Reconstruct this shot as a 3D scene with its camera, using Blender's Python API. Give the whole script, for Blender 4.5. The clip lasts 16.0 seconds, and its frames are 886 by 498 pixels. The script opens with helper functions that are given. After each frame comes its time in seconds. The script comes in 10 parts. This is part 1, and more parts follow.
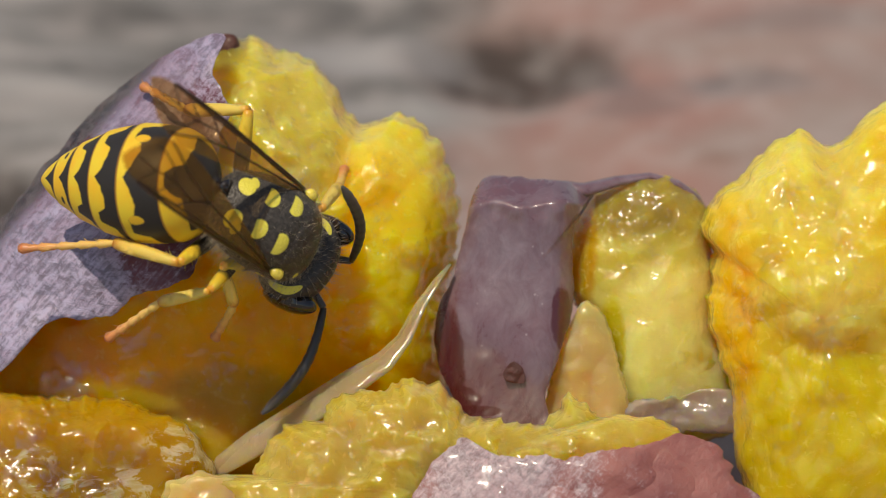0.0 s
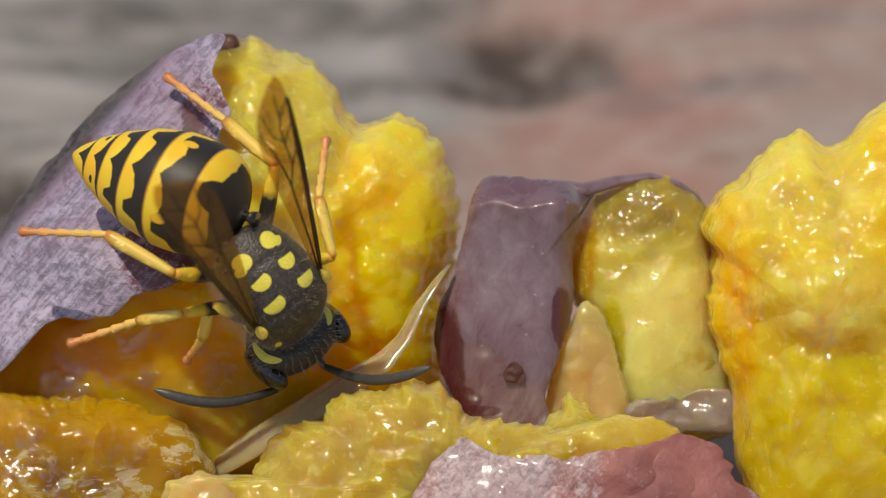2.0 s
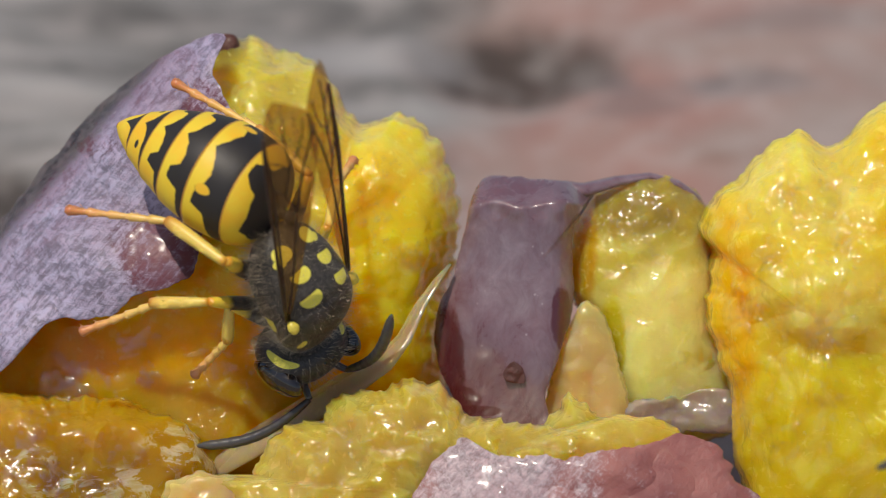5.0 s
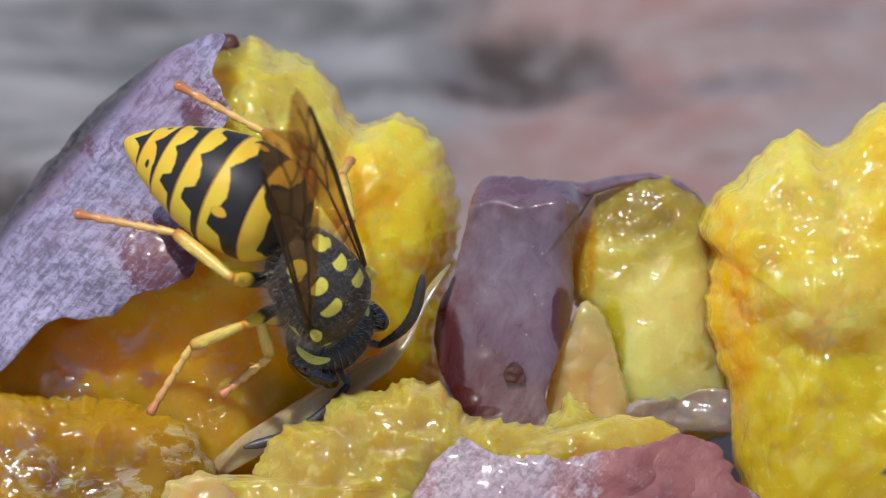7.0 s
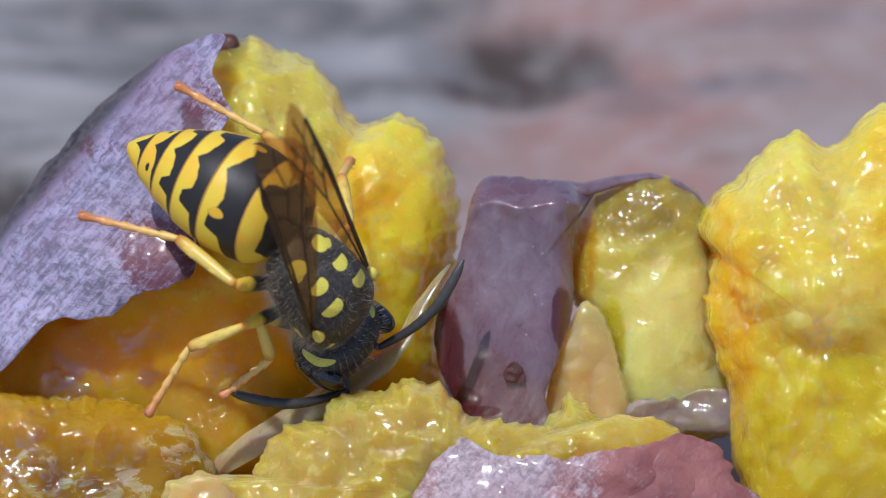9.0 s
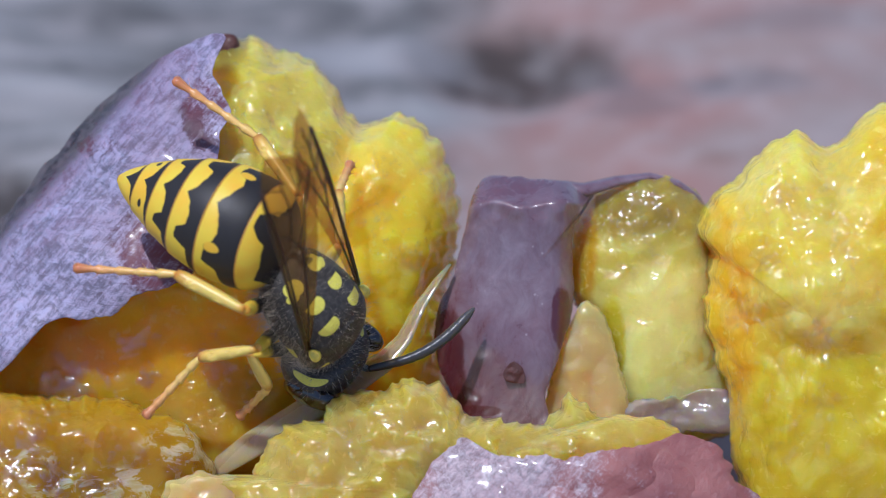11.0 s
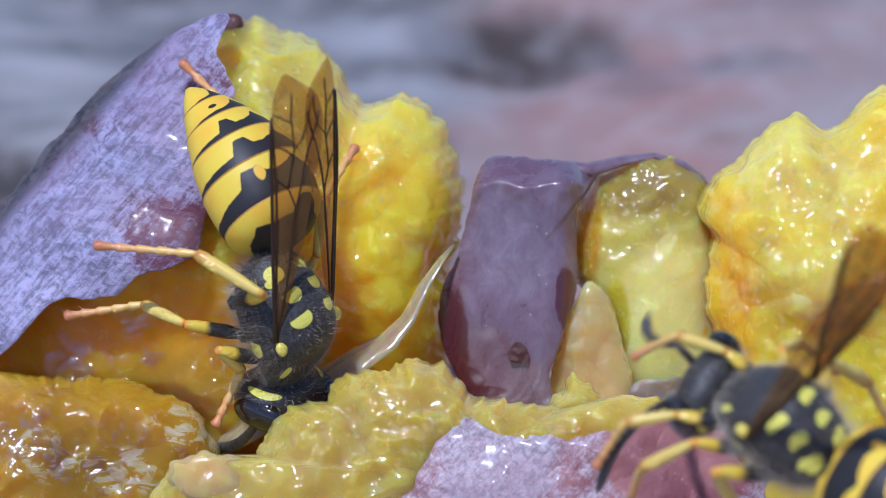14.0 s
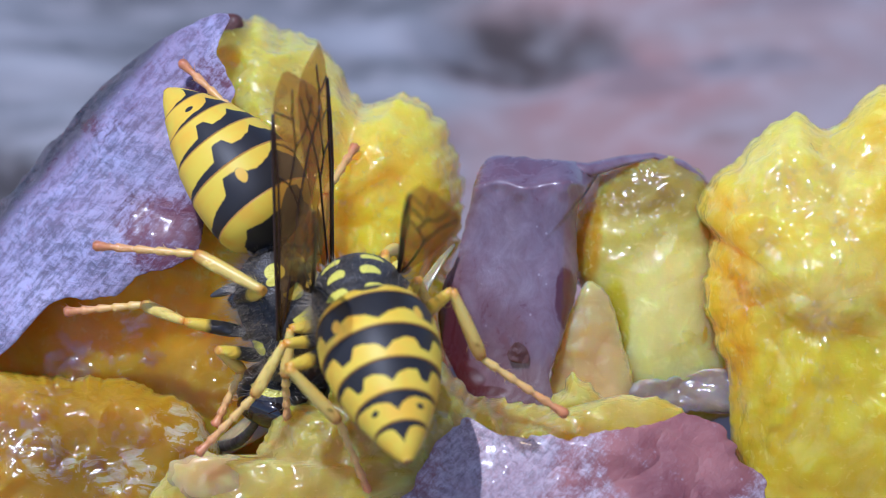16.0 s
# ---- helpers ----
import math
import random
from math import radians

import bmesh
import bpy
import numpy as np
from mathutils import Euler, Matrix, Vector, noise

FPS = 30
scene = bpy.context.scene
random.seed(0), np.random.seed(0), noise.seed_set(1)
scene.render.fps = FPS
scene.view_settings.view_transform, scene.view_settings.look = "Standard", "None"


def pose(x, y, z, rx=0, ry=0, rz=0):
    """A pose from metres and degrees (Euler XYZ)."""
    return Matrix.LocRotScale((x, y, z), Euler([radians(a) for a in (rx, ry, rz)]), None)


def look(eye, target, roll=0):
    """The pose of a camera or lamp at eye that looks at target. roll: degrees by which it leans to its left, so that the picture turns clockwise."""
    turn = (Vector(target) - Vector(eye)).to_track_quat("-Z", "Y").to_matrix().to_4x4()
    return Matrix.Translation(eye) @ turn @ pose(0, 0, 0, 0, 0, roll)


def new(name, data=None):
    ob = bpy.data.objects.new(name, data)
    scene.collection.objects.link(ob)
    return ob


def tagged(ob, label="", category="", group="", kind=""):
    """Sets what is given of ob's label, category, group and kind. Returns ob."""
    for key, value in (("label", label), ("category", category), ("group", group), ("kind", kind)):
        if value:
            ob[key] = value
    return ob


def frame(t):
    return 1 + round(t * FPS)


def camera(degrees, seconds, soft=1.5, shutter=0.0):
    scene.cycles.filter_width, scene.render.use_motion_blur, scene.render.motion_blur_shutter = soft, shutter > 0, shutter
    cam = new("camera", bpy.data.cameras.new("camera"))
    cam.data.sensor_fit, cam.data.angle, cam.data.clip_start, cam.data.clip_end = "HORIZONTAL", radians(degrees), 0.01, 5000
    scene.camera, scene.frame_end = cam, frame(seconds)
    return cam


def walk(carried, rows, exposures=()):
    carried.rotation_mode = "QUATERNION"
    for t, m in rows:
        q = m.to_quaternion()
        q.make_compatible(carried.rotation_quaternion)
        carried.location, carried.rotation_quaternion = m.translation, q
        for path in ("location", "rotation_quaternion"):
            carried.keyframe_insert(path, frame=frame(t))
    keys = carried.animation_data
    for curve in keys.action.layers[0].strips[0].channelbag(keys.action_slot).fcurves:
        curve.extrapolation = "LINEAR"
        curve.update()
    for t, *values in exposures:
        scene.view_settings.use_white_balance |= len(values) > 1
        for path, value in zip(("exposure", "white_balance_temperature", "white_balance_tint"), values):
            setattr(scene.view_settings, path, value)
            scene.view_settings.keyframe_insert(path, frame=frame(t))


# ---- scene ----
from collections import namedtuple
from mathutils.bvhtree import BVHTree

MM = 0.001

# The fruit leans towards the viewer: a runs to the right, b up the leaning plane, c away into it (millimetres).
RIGHT, UP, AWAY = Vector((1, 0, 0)), Vector((0, 0.5, 0.8660254)), Vector((0, 0.8660254, -0.5))
MIDDLE = Vector((0, 0, 14.0))


def at(a, b, c):
    return (MIDDLE + RIGHT * a + UP * b + AWAY * c) * MM


# ---- camera ----
cam = camera(6.87, 16.0, soft=0.62, shutter=0.4)
cam.data.dof.use_dof = True
cam.data.dof.focus_distance = 0.297
cam.data.dof.aperture_fstop = 52
EYE = at(0, 0, -300)
FIRST = look(EYE, at(0, 0, 0))
LOWER = look(EYE, at(-0.165, -0.81, 0))
walk(cam, [(0.0, FIRST), (13.6, FIRST), (13.7, LOWER), (16.0, LOWER)],
     exposures=[(0.0, -0.14, 7700, 12), (4.0, -0.13, 7400, 12), (7.0, -0.07, 6100, 14), (9.0, -0.05, 5750, 15),
                (12.5, -0.02, 5200, 18), (16.0, 0.05, 5000, 20)])

# ---- light ----
SUN = Vector((-0.24, -0.27, 0.93)).normalized()
world = bpy.data.worlds.new("daylight")
scene.world = world
world.use_nodes = True
sky = world.node_tree.nodes.new("ShaderNodeTexSky")
sky.sky_type, sky.sun_disc = "NISHITA", False
sky.sun_elevation, sky.sun_rotation = math.asin(SUN.z), math.atan2(SUN.x, SUN.y)
world.node_tree.links.new(sky.outputs[0], world.node_tree.nodes["Background"].inputs[0])
world.node_tree.nodes["Background"].inputs[1].default_value = 0.11
sun = new("sun", bpy.data.lights.new("sun", "SUN"))
sun.data.energy, sun.data.angle, sun.data.color = 3.0, radians(0.8), (1.0, 0.95, 0.87)
sun.matrix_basis = look((0, 0, 1), Vector((0, 0, 1)) - SUN)


# ---- materials ----
class Nodes:
    """A few words to write node materials with."""

    def __init__(self, name):
        self.mat = bpy.data.materials.new(name)
        self.mat.use_nodes = True
        self.tree = self.mat.node_tree
        self.main = self.tree.nodes["Principled BSDF"]

    def add(self, kind, **values):
        n = self.tree.nodes.new(kind)
        for key, value in values.items():
            setattr(n, key, value)
        return n

    def put(self, socket, value):
        if isinstance(value, bpy.types.NodeSocket):
            self.tree.links.new(value, socket)
        elif isinstance(value, tuple) and len(value) == 3 and socket.type == "RGBA":
            socket.default_value = (*value, 1)
        else:
            socket.default_value = value

    def coords(self, kind="Object"):
        return self.add("ShaderNodeTexCoord").outputs[kind]

    def scaled(self, vector, x, y, z):
        n = self.add("ShaderNodeMapping")
        self.put(n.inputs[0], vector)
        n.inputs[3].default_value = (x, y, z)
        return n.outputs[0]

    def noise(self, vector, size, detail=4.0, rough=0.55, distort=0.0):
        """size: millimetres from lump to lump."""
        n = self.add("ShaderNodeTexNoise")
        self.put(n.inputs["Vector"], vector)
        n.inputs["Scale"].default_value = 1000.0 / size
        n.inputs["Detail"].default_value = detail
        n.inputs["Roughness"].default_value = rough
        n.inputs["Distortion"].default_value = distort
        return n.outputs[0]

    def cells(self, vector, size, feature="F1", out=0):
        n = self.add("ShaderNodeTexVoronoi", feature=feature)
        self.put(n.inputs["Vector"], vector)
        n.inputs["Scale"].default_value = 1000.0 / size
        return n.outputs[out]

    def math(self, op, x, y=0.0, z=0.0):
        n = self.add("ShaderNodeMath", operation=op)
        for socket, value in zip(n.inputs, (x, y, z)):
            self.put(socket, value)
        return n.outputs[0]

    def span(self, value, low, high, to_low=0.0, to_high=1.0):
        n = self.add("ShaderNodeMapRange", interpolation_type="SMOOTHSTEP")
        for socket, v in zip(n.inputs, (value, low, high, to_low, to_high)):
            self.put(socket, v)
        return n.outputs[0]

    def mix(self, factor, one, two):
        n = self.add("ShaderNodeMix", data_type="RGBA")
        self.put(n.inputs[0], factor)
        self.put(n.inputs[6], one)
        self.put(n.inputs[7], two)
        return n.outputs[2]

    def ramp(self, value, stops):
        n = self.add("ShaderNodeValToRGB")
        self.put(n.inputs[0], value)
        ramp = n.color_ramp
        while len(ramp.elements) < len(stops):
            ramp.elements.new(0.5)
        for e, (pos, colour) in zip(ramp.elements, stops):
            e.position, e.color = pos, (*colour, 1)
        return n.outputs[0]

    def bump(self, height, distance, normal=None, strength=1.0):
        n = self.add("ShaderNodeBump")
        n.inputs["Strength"].default_value = strength
        n.inputs["Distance"].default_value = distance * MM
        self.put(n.inputs["Height"], height)
        if normal is not None:
            self.put(n.inputs["Normal"], normal)
        return n.outputs[0]

    def done(self, **values):
        for key, value in values.items():
            self.put(self.main.inputs[key.replace("_", " ")], value)
        return self.mat


def plane_uv(n):
    """Place on the leaning plane in millimetres: a, b."""
    uv = n.add("ShaderNodeUVMap", uv_map="along")
    xy = n.add("ShaderNodeSeparateXYZ")
    n.put(xy.inputs[0], uv.outputs[0])
    return (n.math("MULTIPLY", n.math("SUBTRACT", xy.outputs[0], 0.5), 80.0), n.math("MULTIPLY", n.math("SUBTRACT", xy.outputs[1], 0.5), 80.0))


def zone(n, a, b, centre, radii, blur=0.35, wobble=None):
    """1 inside an oval of the fruit, with a soft wandering edge."""
    d = n.math("ADD", n.math("POWER", n.math("DIVIDE", n.math("SUBTRACT", a, centre[0]), radii[0]), 2.0),
               n.math("POWER", n.math("DIVIDE", n.math("SUBTRACT", b, centre[1]), radii[1]), 2.0))
    if wobble is not None:
        d = n.math("ADD", d, wobble)
    return n.span(d, 1.0 + blur, 1.0 - blur)


def flesh_material(name, deep, pale, patch_colour, patch_share, relief=1.0, glow=4.5, film=1.0, zones=(), stretch=(1.0, 1.0, 1.0), clear=0.06, calm=(), grain=1.0, sky_glare=(), milk=0.0):
    """Wet ripe plum flesh: translucent, soft below, under a film of juice; zones are oval parts of another colour, calm ones lie under deep juice."""
    n = Nodes(name)
    p = n.coords()
    q = n.scaled(p, *stretch)
    warp = n.noise(p, 3.0, 5.0, 0.65)
    small = n.noise(q, 1.5, 5.0, 0.6, 0.5)
    colour = n.mix(n.span(small, 0.30, 0.74, 0.25, 0.25 + 0.5 * grain), deep, pale)
    colour = n.mix(n.span(n.noise(p, 6.0, 3.0), 0.98 - patch_share, 1.20 - patch_share), colour, patch_colour)
    a, b = plane_uv(n)
    wob = n.math("MULTIPLY", n.math("SUBTRACT", warp, 0.5), 1.6)
    for centre, radii, tone, blur in zones:
        colour = n.mix(zone(n, a, b, centre, radii, blur, wob), colour, n.mix(n.span(small, 0.30, 0.74), tone, tuple(min(1.0, v * 1.12 + 0.004) for v in tone)))
    quiet = 1.0
    for centre, radii in calm:
        quiet = n.math("MULTIPLY", quiet, n.math("SUBTRACT", 1.0, n.math("MULTIPLY", zone(n, a, b, centre, radii, 0.4, wob), 0.62)))
    # milky clouds where the pulp is crushed
    if milk:
        cloud = n.span(n.noise(p, 2.6, 5.0, 0.6, 0.8), 0.47, 0.62, 0.0, milk)
        colour = n.mix(n.math("MULTIPLY", cloud, quiet), colour, (0.84, 0.76, 0.36))
    # pale threads and grains of pulp in the clear flesh
    fibre = n.noise(n.scaled(q, 1.0, 3.5, 2.0), 1.6, 4.0, 0.6, 1.2)
    threads = n.math("MULTIPLY", n.span(fibre, 0.56, 0.74, 0.0, 0.20 * grain), quiet)
    colour = n.mix(threads, colour, tuple(min(1.0, v * 1.3 + 0.09) for v in pale))
    pips = n.math("MULTIPLY", n.span(n.noise(q, 0.38, 2.0, 0.5, 0.5), 0.60, 0.72, 0.0, 0.30 * grain), quiet)
    colour = n.mix(pips, colour, tuple(min(1.0, v * 1.3 + 0.12) for v in pale))
    ragged = n.noise(n.scaled(p, 1.0, 1.6, 1.6), 1.3, 6.0, 0.68, 0.8)
    # ragged pale patches paint in sky and sun mirrored by the wet surface
    for centre, radii in sky_glare:
        glare = n.math("MULTIPLY", zone(n, a, b, centre, radii, 0.4, wob), n.span(ragged, 0.49, 0.53))
        colour = n.mix(n.math("MULTIPLY", glare, 0.65), colour, n.mix(n.span(fibre, 0.4, 0.65), (0.56, 0.44, 0.20), (0.74, 0.68, 0.50)))
    h = n.bump(n.math("MULTIPLY", n.noise(q, 1.6, 4.0, 0.55, 0.6), quiet), 0.13 * relief)
    # the juice on top: gentle swells and clusters of small ripples
    swell = n.bump(n.noise(q, 1.6, 2.0, 0.5, 0.8), 0.13 * film, h)
    here = n.span(n.noise(p, 2.2, 3.0), 0.47, 0.60, 0.06, 1.0)
    wet = n.bump(n.math("MULTIPLY", n.noise(q, 0.46, 2.0, 0.5, 1.0), here), 0.125 * film, swell)
    return n.done(Base_Color=colour, Roughness=0.38, IOR=1.34, Normal=h, Specular_IOR_Level=0.08,
                  Subsurface_Weight=1.0, Subsurface_Radius=(1.0, 0.60, 0.12), Subsurface_Scale=glow * MM, Subsurface_Anisotropy=0.5,
                  Transmission_Weight=clear,
                  Coat_Weight=n.span(quiet, 0.15, 1.0, 0.8, 1.0) if calm else 1.0, Coat_Roughness=0.09, Coat_IOR=1.36, Coat_Normal=wet)


def peel_material(name, dark, red, bloom, share, stretch=(1.0, 1.0, 1.0), scale=1.0, contrast=1.0, gloss=0.3, worn_shaded=(), rim=None, scratchy=0.5, coat=0.45,
                  mottle=0.6, faint=0.40, red_marks=(), red_mark_colour=(0.10, 0.014, 0.016), specks=0.30):
    """Plum peel: purple-red, under a waxy bloom that is scratched, gone in places from wear and painted shade, and dark
    red in the marked ones.
    """
    n = Nodes(name)
    p = n.coords()
    q = n.scaled(p, *stretch)
    body = n.mix(n.span(n.noise(p, 4.0 * scale, 3.0), 0.35, 0.65), dark, red)
    wide = n.noise(q, 7.0 * scale, 4.0, 0.6, 1.0)
    a, b = plane_uv(n)
    lean = n.add("ShaderNodeCombineXYZ")
    n.put(lean.inputs[0], n.math("MULTIPLY", n.math("ADD", n.math("MULTIPLY", a, 0.66), n.math("MULTIPLY", b, 0.75)), 0.16 * MM))
    n.put(lean.inputs[1], n.math("MULTIPLY", n.math("SUBTRACT", n.math("MULTIPLY", b, 0.66), n.math("MULTIPLY", a, 0.75)), MM))
    scratch = n.noise(lean.outputs[0], 0.22 * scale, 5.0, 0.7, 0.15)
    fine = n.math("ADD", n.math("MULTIPLY", n.noise(q, 0.55 * scale, 8.0, 0.72, 0.6), 1.0 - scratchy), n.math("MULTIPLY", scratch, scratchy))
    wax = n.math("ADD", n.math("MULTIPLY", wide, 1.0 - mottle), n.math("MULTIPLY", fine, mottle))
    if worn_shaded:
        wob = n.math("MULTIPLY", n.math("SUBTRACT", n.noise(p, 2.0, 5.0, 0.7), 0.5), 2.4)
        for centre, radii, depth in worn_shaded:
            wax = n.math("SUBTRACT", wax, n.math("MULTIPLY", zone(n, a, b, centre, radii, 0.5, wob), depth))
    low = 0.5 - 0.22 * (share - 0.5)
    wax = n.span(wax, low - 0.09 / contrast, low + 0.09 / contrast)
    dots = n.span(n.cells(p, 0.7), 0.10, 0.05)
    grains = n.span(fine, 0.50 - 0.11 / contrast, 0.50 + 0.11 / contrast)
    dust = n.mix(grains, tuple(v * faint for v in bloom), tuple(min(1.0, v * 1.2) for v in bloom))
    dust = n.mix(n.span(wide, 0.40, 0.60, 0.0, 1.0), n.mix(0.45, dust, tuple(v * t for v, t in zip(bloom, (0.62, 0.45, 0.48)))), dust)
    colour = n.mix(n.math("MULTIPLY", wax, 0.92), body, dust)
    # dark rim: the peel's own dark plus edge shading painted in
    if rim:
        over = n.math("ADD", n.math("ADD", n.math("MULTIPLY", a, rim[0]), n.math("MULTIPLY", b, rim[1])), n.math("MULTIPLY", n.math("SUBTRACT", fine, 0.5), 2.5))
        colour = n.mix(n.span(over, rim[2], rim[3], 0.0, rim[4]), colour, n.mix(grains, (0.016, 0.009, 0.009), (0.11, 0.085, 0.085)))
    colour = n.mix(n.math("MULTIPLY", dots, specks), colour, (0.60, 0.52, 0.54))
    if red_marks:
        edge = n.math("MULTIPLY", n.math("SUBTRACT", n.noise(n.scaled(p, 1.6, 0.7, 0.7), 1.2, 5.0, 0.7), 0.5), 1.7)
        for centre, radii in red_marks:
            colour = n.mix(n.math("MULTIPLY", zone(n, a, b, centre, radii, 0.22, edge), 0.90), colour, red_mark_colour)
    h = n.bump(fine, 0.12 * (0.25 + scratchy * 1.5))
    h = n.bump(n.noise(q, 0.16, 3.0, 0.6), 0.010 + 0.03 * scratchy, h)
    return n.done(Base_Color=colour, Roughness=n.span(wax, 0.0, 1.0, gloss, gloss + 0.15), Normal=h, IOR=1.45,
                  Subsurface_Weight=0.12, Subsurface_Radius=(1.0, 0.2, 0.2), Subsurface_Scale=0.4 * MM,
                  Coat_Weight=coat, Coat_Roughness=0.13)


def clear_juice():
    """Clear sweet juice, in beads and smears."""
    n = Nodes("clear_juice")
    clear = n.add("ShaderNodeBsdfTransparent")
    gloss = n.add("ShaderNodeBsdfGlossy")
    gloss.inputs["Roughness"].default_value = 0.17
    n.put(gloss.inputs["Normal"], n.bump(n.noise(n.coords(), 0.3, 2.0), 0.03))
    both = n.add("ShaderNodeMixShader")
    edge = n.add("ShaderNodeFresnel")
    edge.inputs["IOR"].default_value = 1.30
    n.put(both.inputs[0], n.math("ADD", edge.outputs[0], 0.05))
    n.put(both.inputs[1], clear.outputs[0])
    n.put(both.inputs[2], gloss.outputs[0])
    n.put(n.tree.nodes["Material Output"].inputs[0], both.outputs[0])
    return n.mat


FLESH_GOLD = flesh_material("ripe_gold_flesh", (0.74, 0.52, 0.025), (0.79, 0.62, 0.09), (0.70, 0.56, 0.04), 0.45,
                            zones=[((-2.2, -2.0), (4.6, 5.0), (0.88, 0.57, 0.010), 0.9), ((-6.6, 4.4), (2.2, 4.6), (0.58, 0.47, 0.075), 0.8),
                                   # the lower amber oval holds thick juice and the crevice's painted shade
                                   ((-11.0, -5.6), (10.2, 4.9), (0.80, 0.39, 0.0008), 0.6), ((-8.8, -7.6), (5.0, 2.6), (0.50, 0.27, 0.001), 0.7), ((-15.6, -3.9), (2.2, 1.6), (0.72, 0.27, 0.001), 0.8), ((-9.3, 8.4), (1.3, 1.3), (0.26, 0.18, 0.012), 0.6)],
                            calm=[((-11.0, -6.2), (9.5, 4.2))], milk=0.06)
FLESH_GREEN = flesh_material("green_yellow_flesh", (0.50, 0.40, 0.045), (0.60, 0.50, 0.13), (0.46, 0.40, 0.03), 0.45,
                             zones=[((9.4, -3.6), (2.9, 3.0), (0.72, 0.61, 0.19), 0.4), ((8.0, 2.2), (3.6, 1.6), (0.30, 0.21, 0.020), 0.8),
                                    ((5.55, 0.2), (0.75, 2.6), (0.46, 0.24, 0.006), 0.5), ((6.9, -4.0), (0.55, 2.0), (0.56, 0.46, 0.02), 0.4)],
                             relief=1.1, film=1.2, grain=1.2, milk=0.10)
FLESH_YELLOW = flesh_material("yellow_crushed_flesh", (0.52, 0.34, 0.020), (0.66, 0.50, 0.10), (0.52, 0.40, 0.03), 0.42, relief=0.8, grain=1.2, clear=0.22, milk=0.08)
FLESH_AMBER = flesh_material("amber_juicy_flesh", (0.40, 0.215, 0.003), (0.47, 0.28, 0.010), (0.40, 0.25, 0.006), 0.35, relief=0.6, film=0.8, stretch=(1.0, 1.4, 1.4),
                             sky_glare=[((-10.4, -8.4), (1.9, 1.3)), ((-13.0, -9.7), (3.4, 0.9)), ((-16.4, -8.8), (0.9, 0.8))], grain=0.35)
FLESH_LEMON = flesh_material("lemon_yellow_flesh", (0.70, 0.47, 0.010), (0.75, 0.58, 0.07), (0.68, 0.53, 0.03), 0.45, relief=0.8, glow=5.5,
                             zones=[((16.0, -7.0), (3.2, 4.0), (0.64, 0.49, 0.008), 0.95), ((11.4, -3.0), (1.1, 5.0), (0.80, 0.43, 0.006), 0.95),
                                    ((15.5, -1.8), (2.2, 1.8), (0.74, 0.59, 0.10), 0.8), ((14.6, 2.4), (2.6, 2.0), (0.70, 0.56, 0.09), 0.9)], grain=0.9, milk=0.16)
FLESH_PALE = flesh_material("pale_peach_flesh", (0.70, 0.45, 0.15), (0.78, 0.55, 0.24), (0.74, 0.47, 0.14), 0.4, relief=0.3, film=0.3, glow=3.0, clear=0.3, grain=0.8)
MEMBRANE = flesh_material("cream_membrane", (0.46, 0.36, 0.20), (0.58, 0.48, 0.30), (0.44, 0.31, 0.13), 0.5, relief=0.3, film=0.5, glow=1.2, clear=0.35, grain=0.6)
PEEL_BLOOM = peel_material("bloomy_violet_peel", (0.070, 0.026, 0.040), (0.15, 0.040, 0.056), (0.39, 0.345, 0.475), 1.02, (1.0, 1.0, 1.6), contrast=1.25, rim=(-0.75, 0.66, 13.45, 14.05, 0.96),
                           # the first oval paints in the gaster's shadow along with wear
                           worn_shaded=[((-10.8, -0.2), (2.6, 2.0), 0.125), ((-12.6, -2.4), (2.2, 1.2), 0.05), ((-9.6, 5.6), (0.9, 1.5), 0.15), ((-14.0, 4.2), (1.0, 0.5), 0.10)],
                           gloss=0.22, coat=0.35, scratchy=0.42, faint=0.46)
PEEL_DARK = peel_material("dark_purple_peel", (0.105, 0.026, 0.036), (0.145, 0.036, 0.048), (0.255, 0.205, 0.235), 0.78, (1.0, 1.0, 0.45), scale=1.5, contrast=0.5, gloss=0.20, scratchy=0.06, coat=0.9,
                          mottle=0.26, faint=0.80, red_marks=[((-0.1, -4.7), (0.95, 2.8)), ((1.3, -6.6), (1.3, 0.20)), ((4.85, -2.8), (0.45, 1.25)), ((0.7, -6.1), (0.8, 0.5)), ((8.9, 2.7), (2.4, 0.8))],
                          red_mark_colour=(0.075, 0.010, 0.014), specks=0.30)
PEEL_ROSE = peel_material("rose_purple_peel", (0.23, 0.070, 0.068), (0.36, 0.135, 0.115), (0.58, 0.48, 0.50), 0.60, scale=0.55, contrast=0.8, gloss=0.38, scratchy=0.30, coat=0.12,
                          worn_shaded=[((9.4, -9.2), (3.4, 1.8), 0.15), ((2.0, -9.4), (2.2, 2.4), -0.15), ((5.8, -9.6), (1.2, 0.8), 0.06)])
JUICE = flesh_material("pooled_juice", (0.34, 0.26, 0.20), (0.48, 0.41, 0.36), (0.40, 0.27, 0.13), 0.50, relief=0.7, film=0.5, glow=1.5, clear=0.35)
WET = clear_juice()
TIP = peel_material("brown_dry_tip", (0.06, 0.016, 0.012), (0.11, 0.03, 0.018), (0.14, 0.07, 0.05), 0.2, gloss=0.5, coat=0.1)


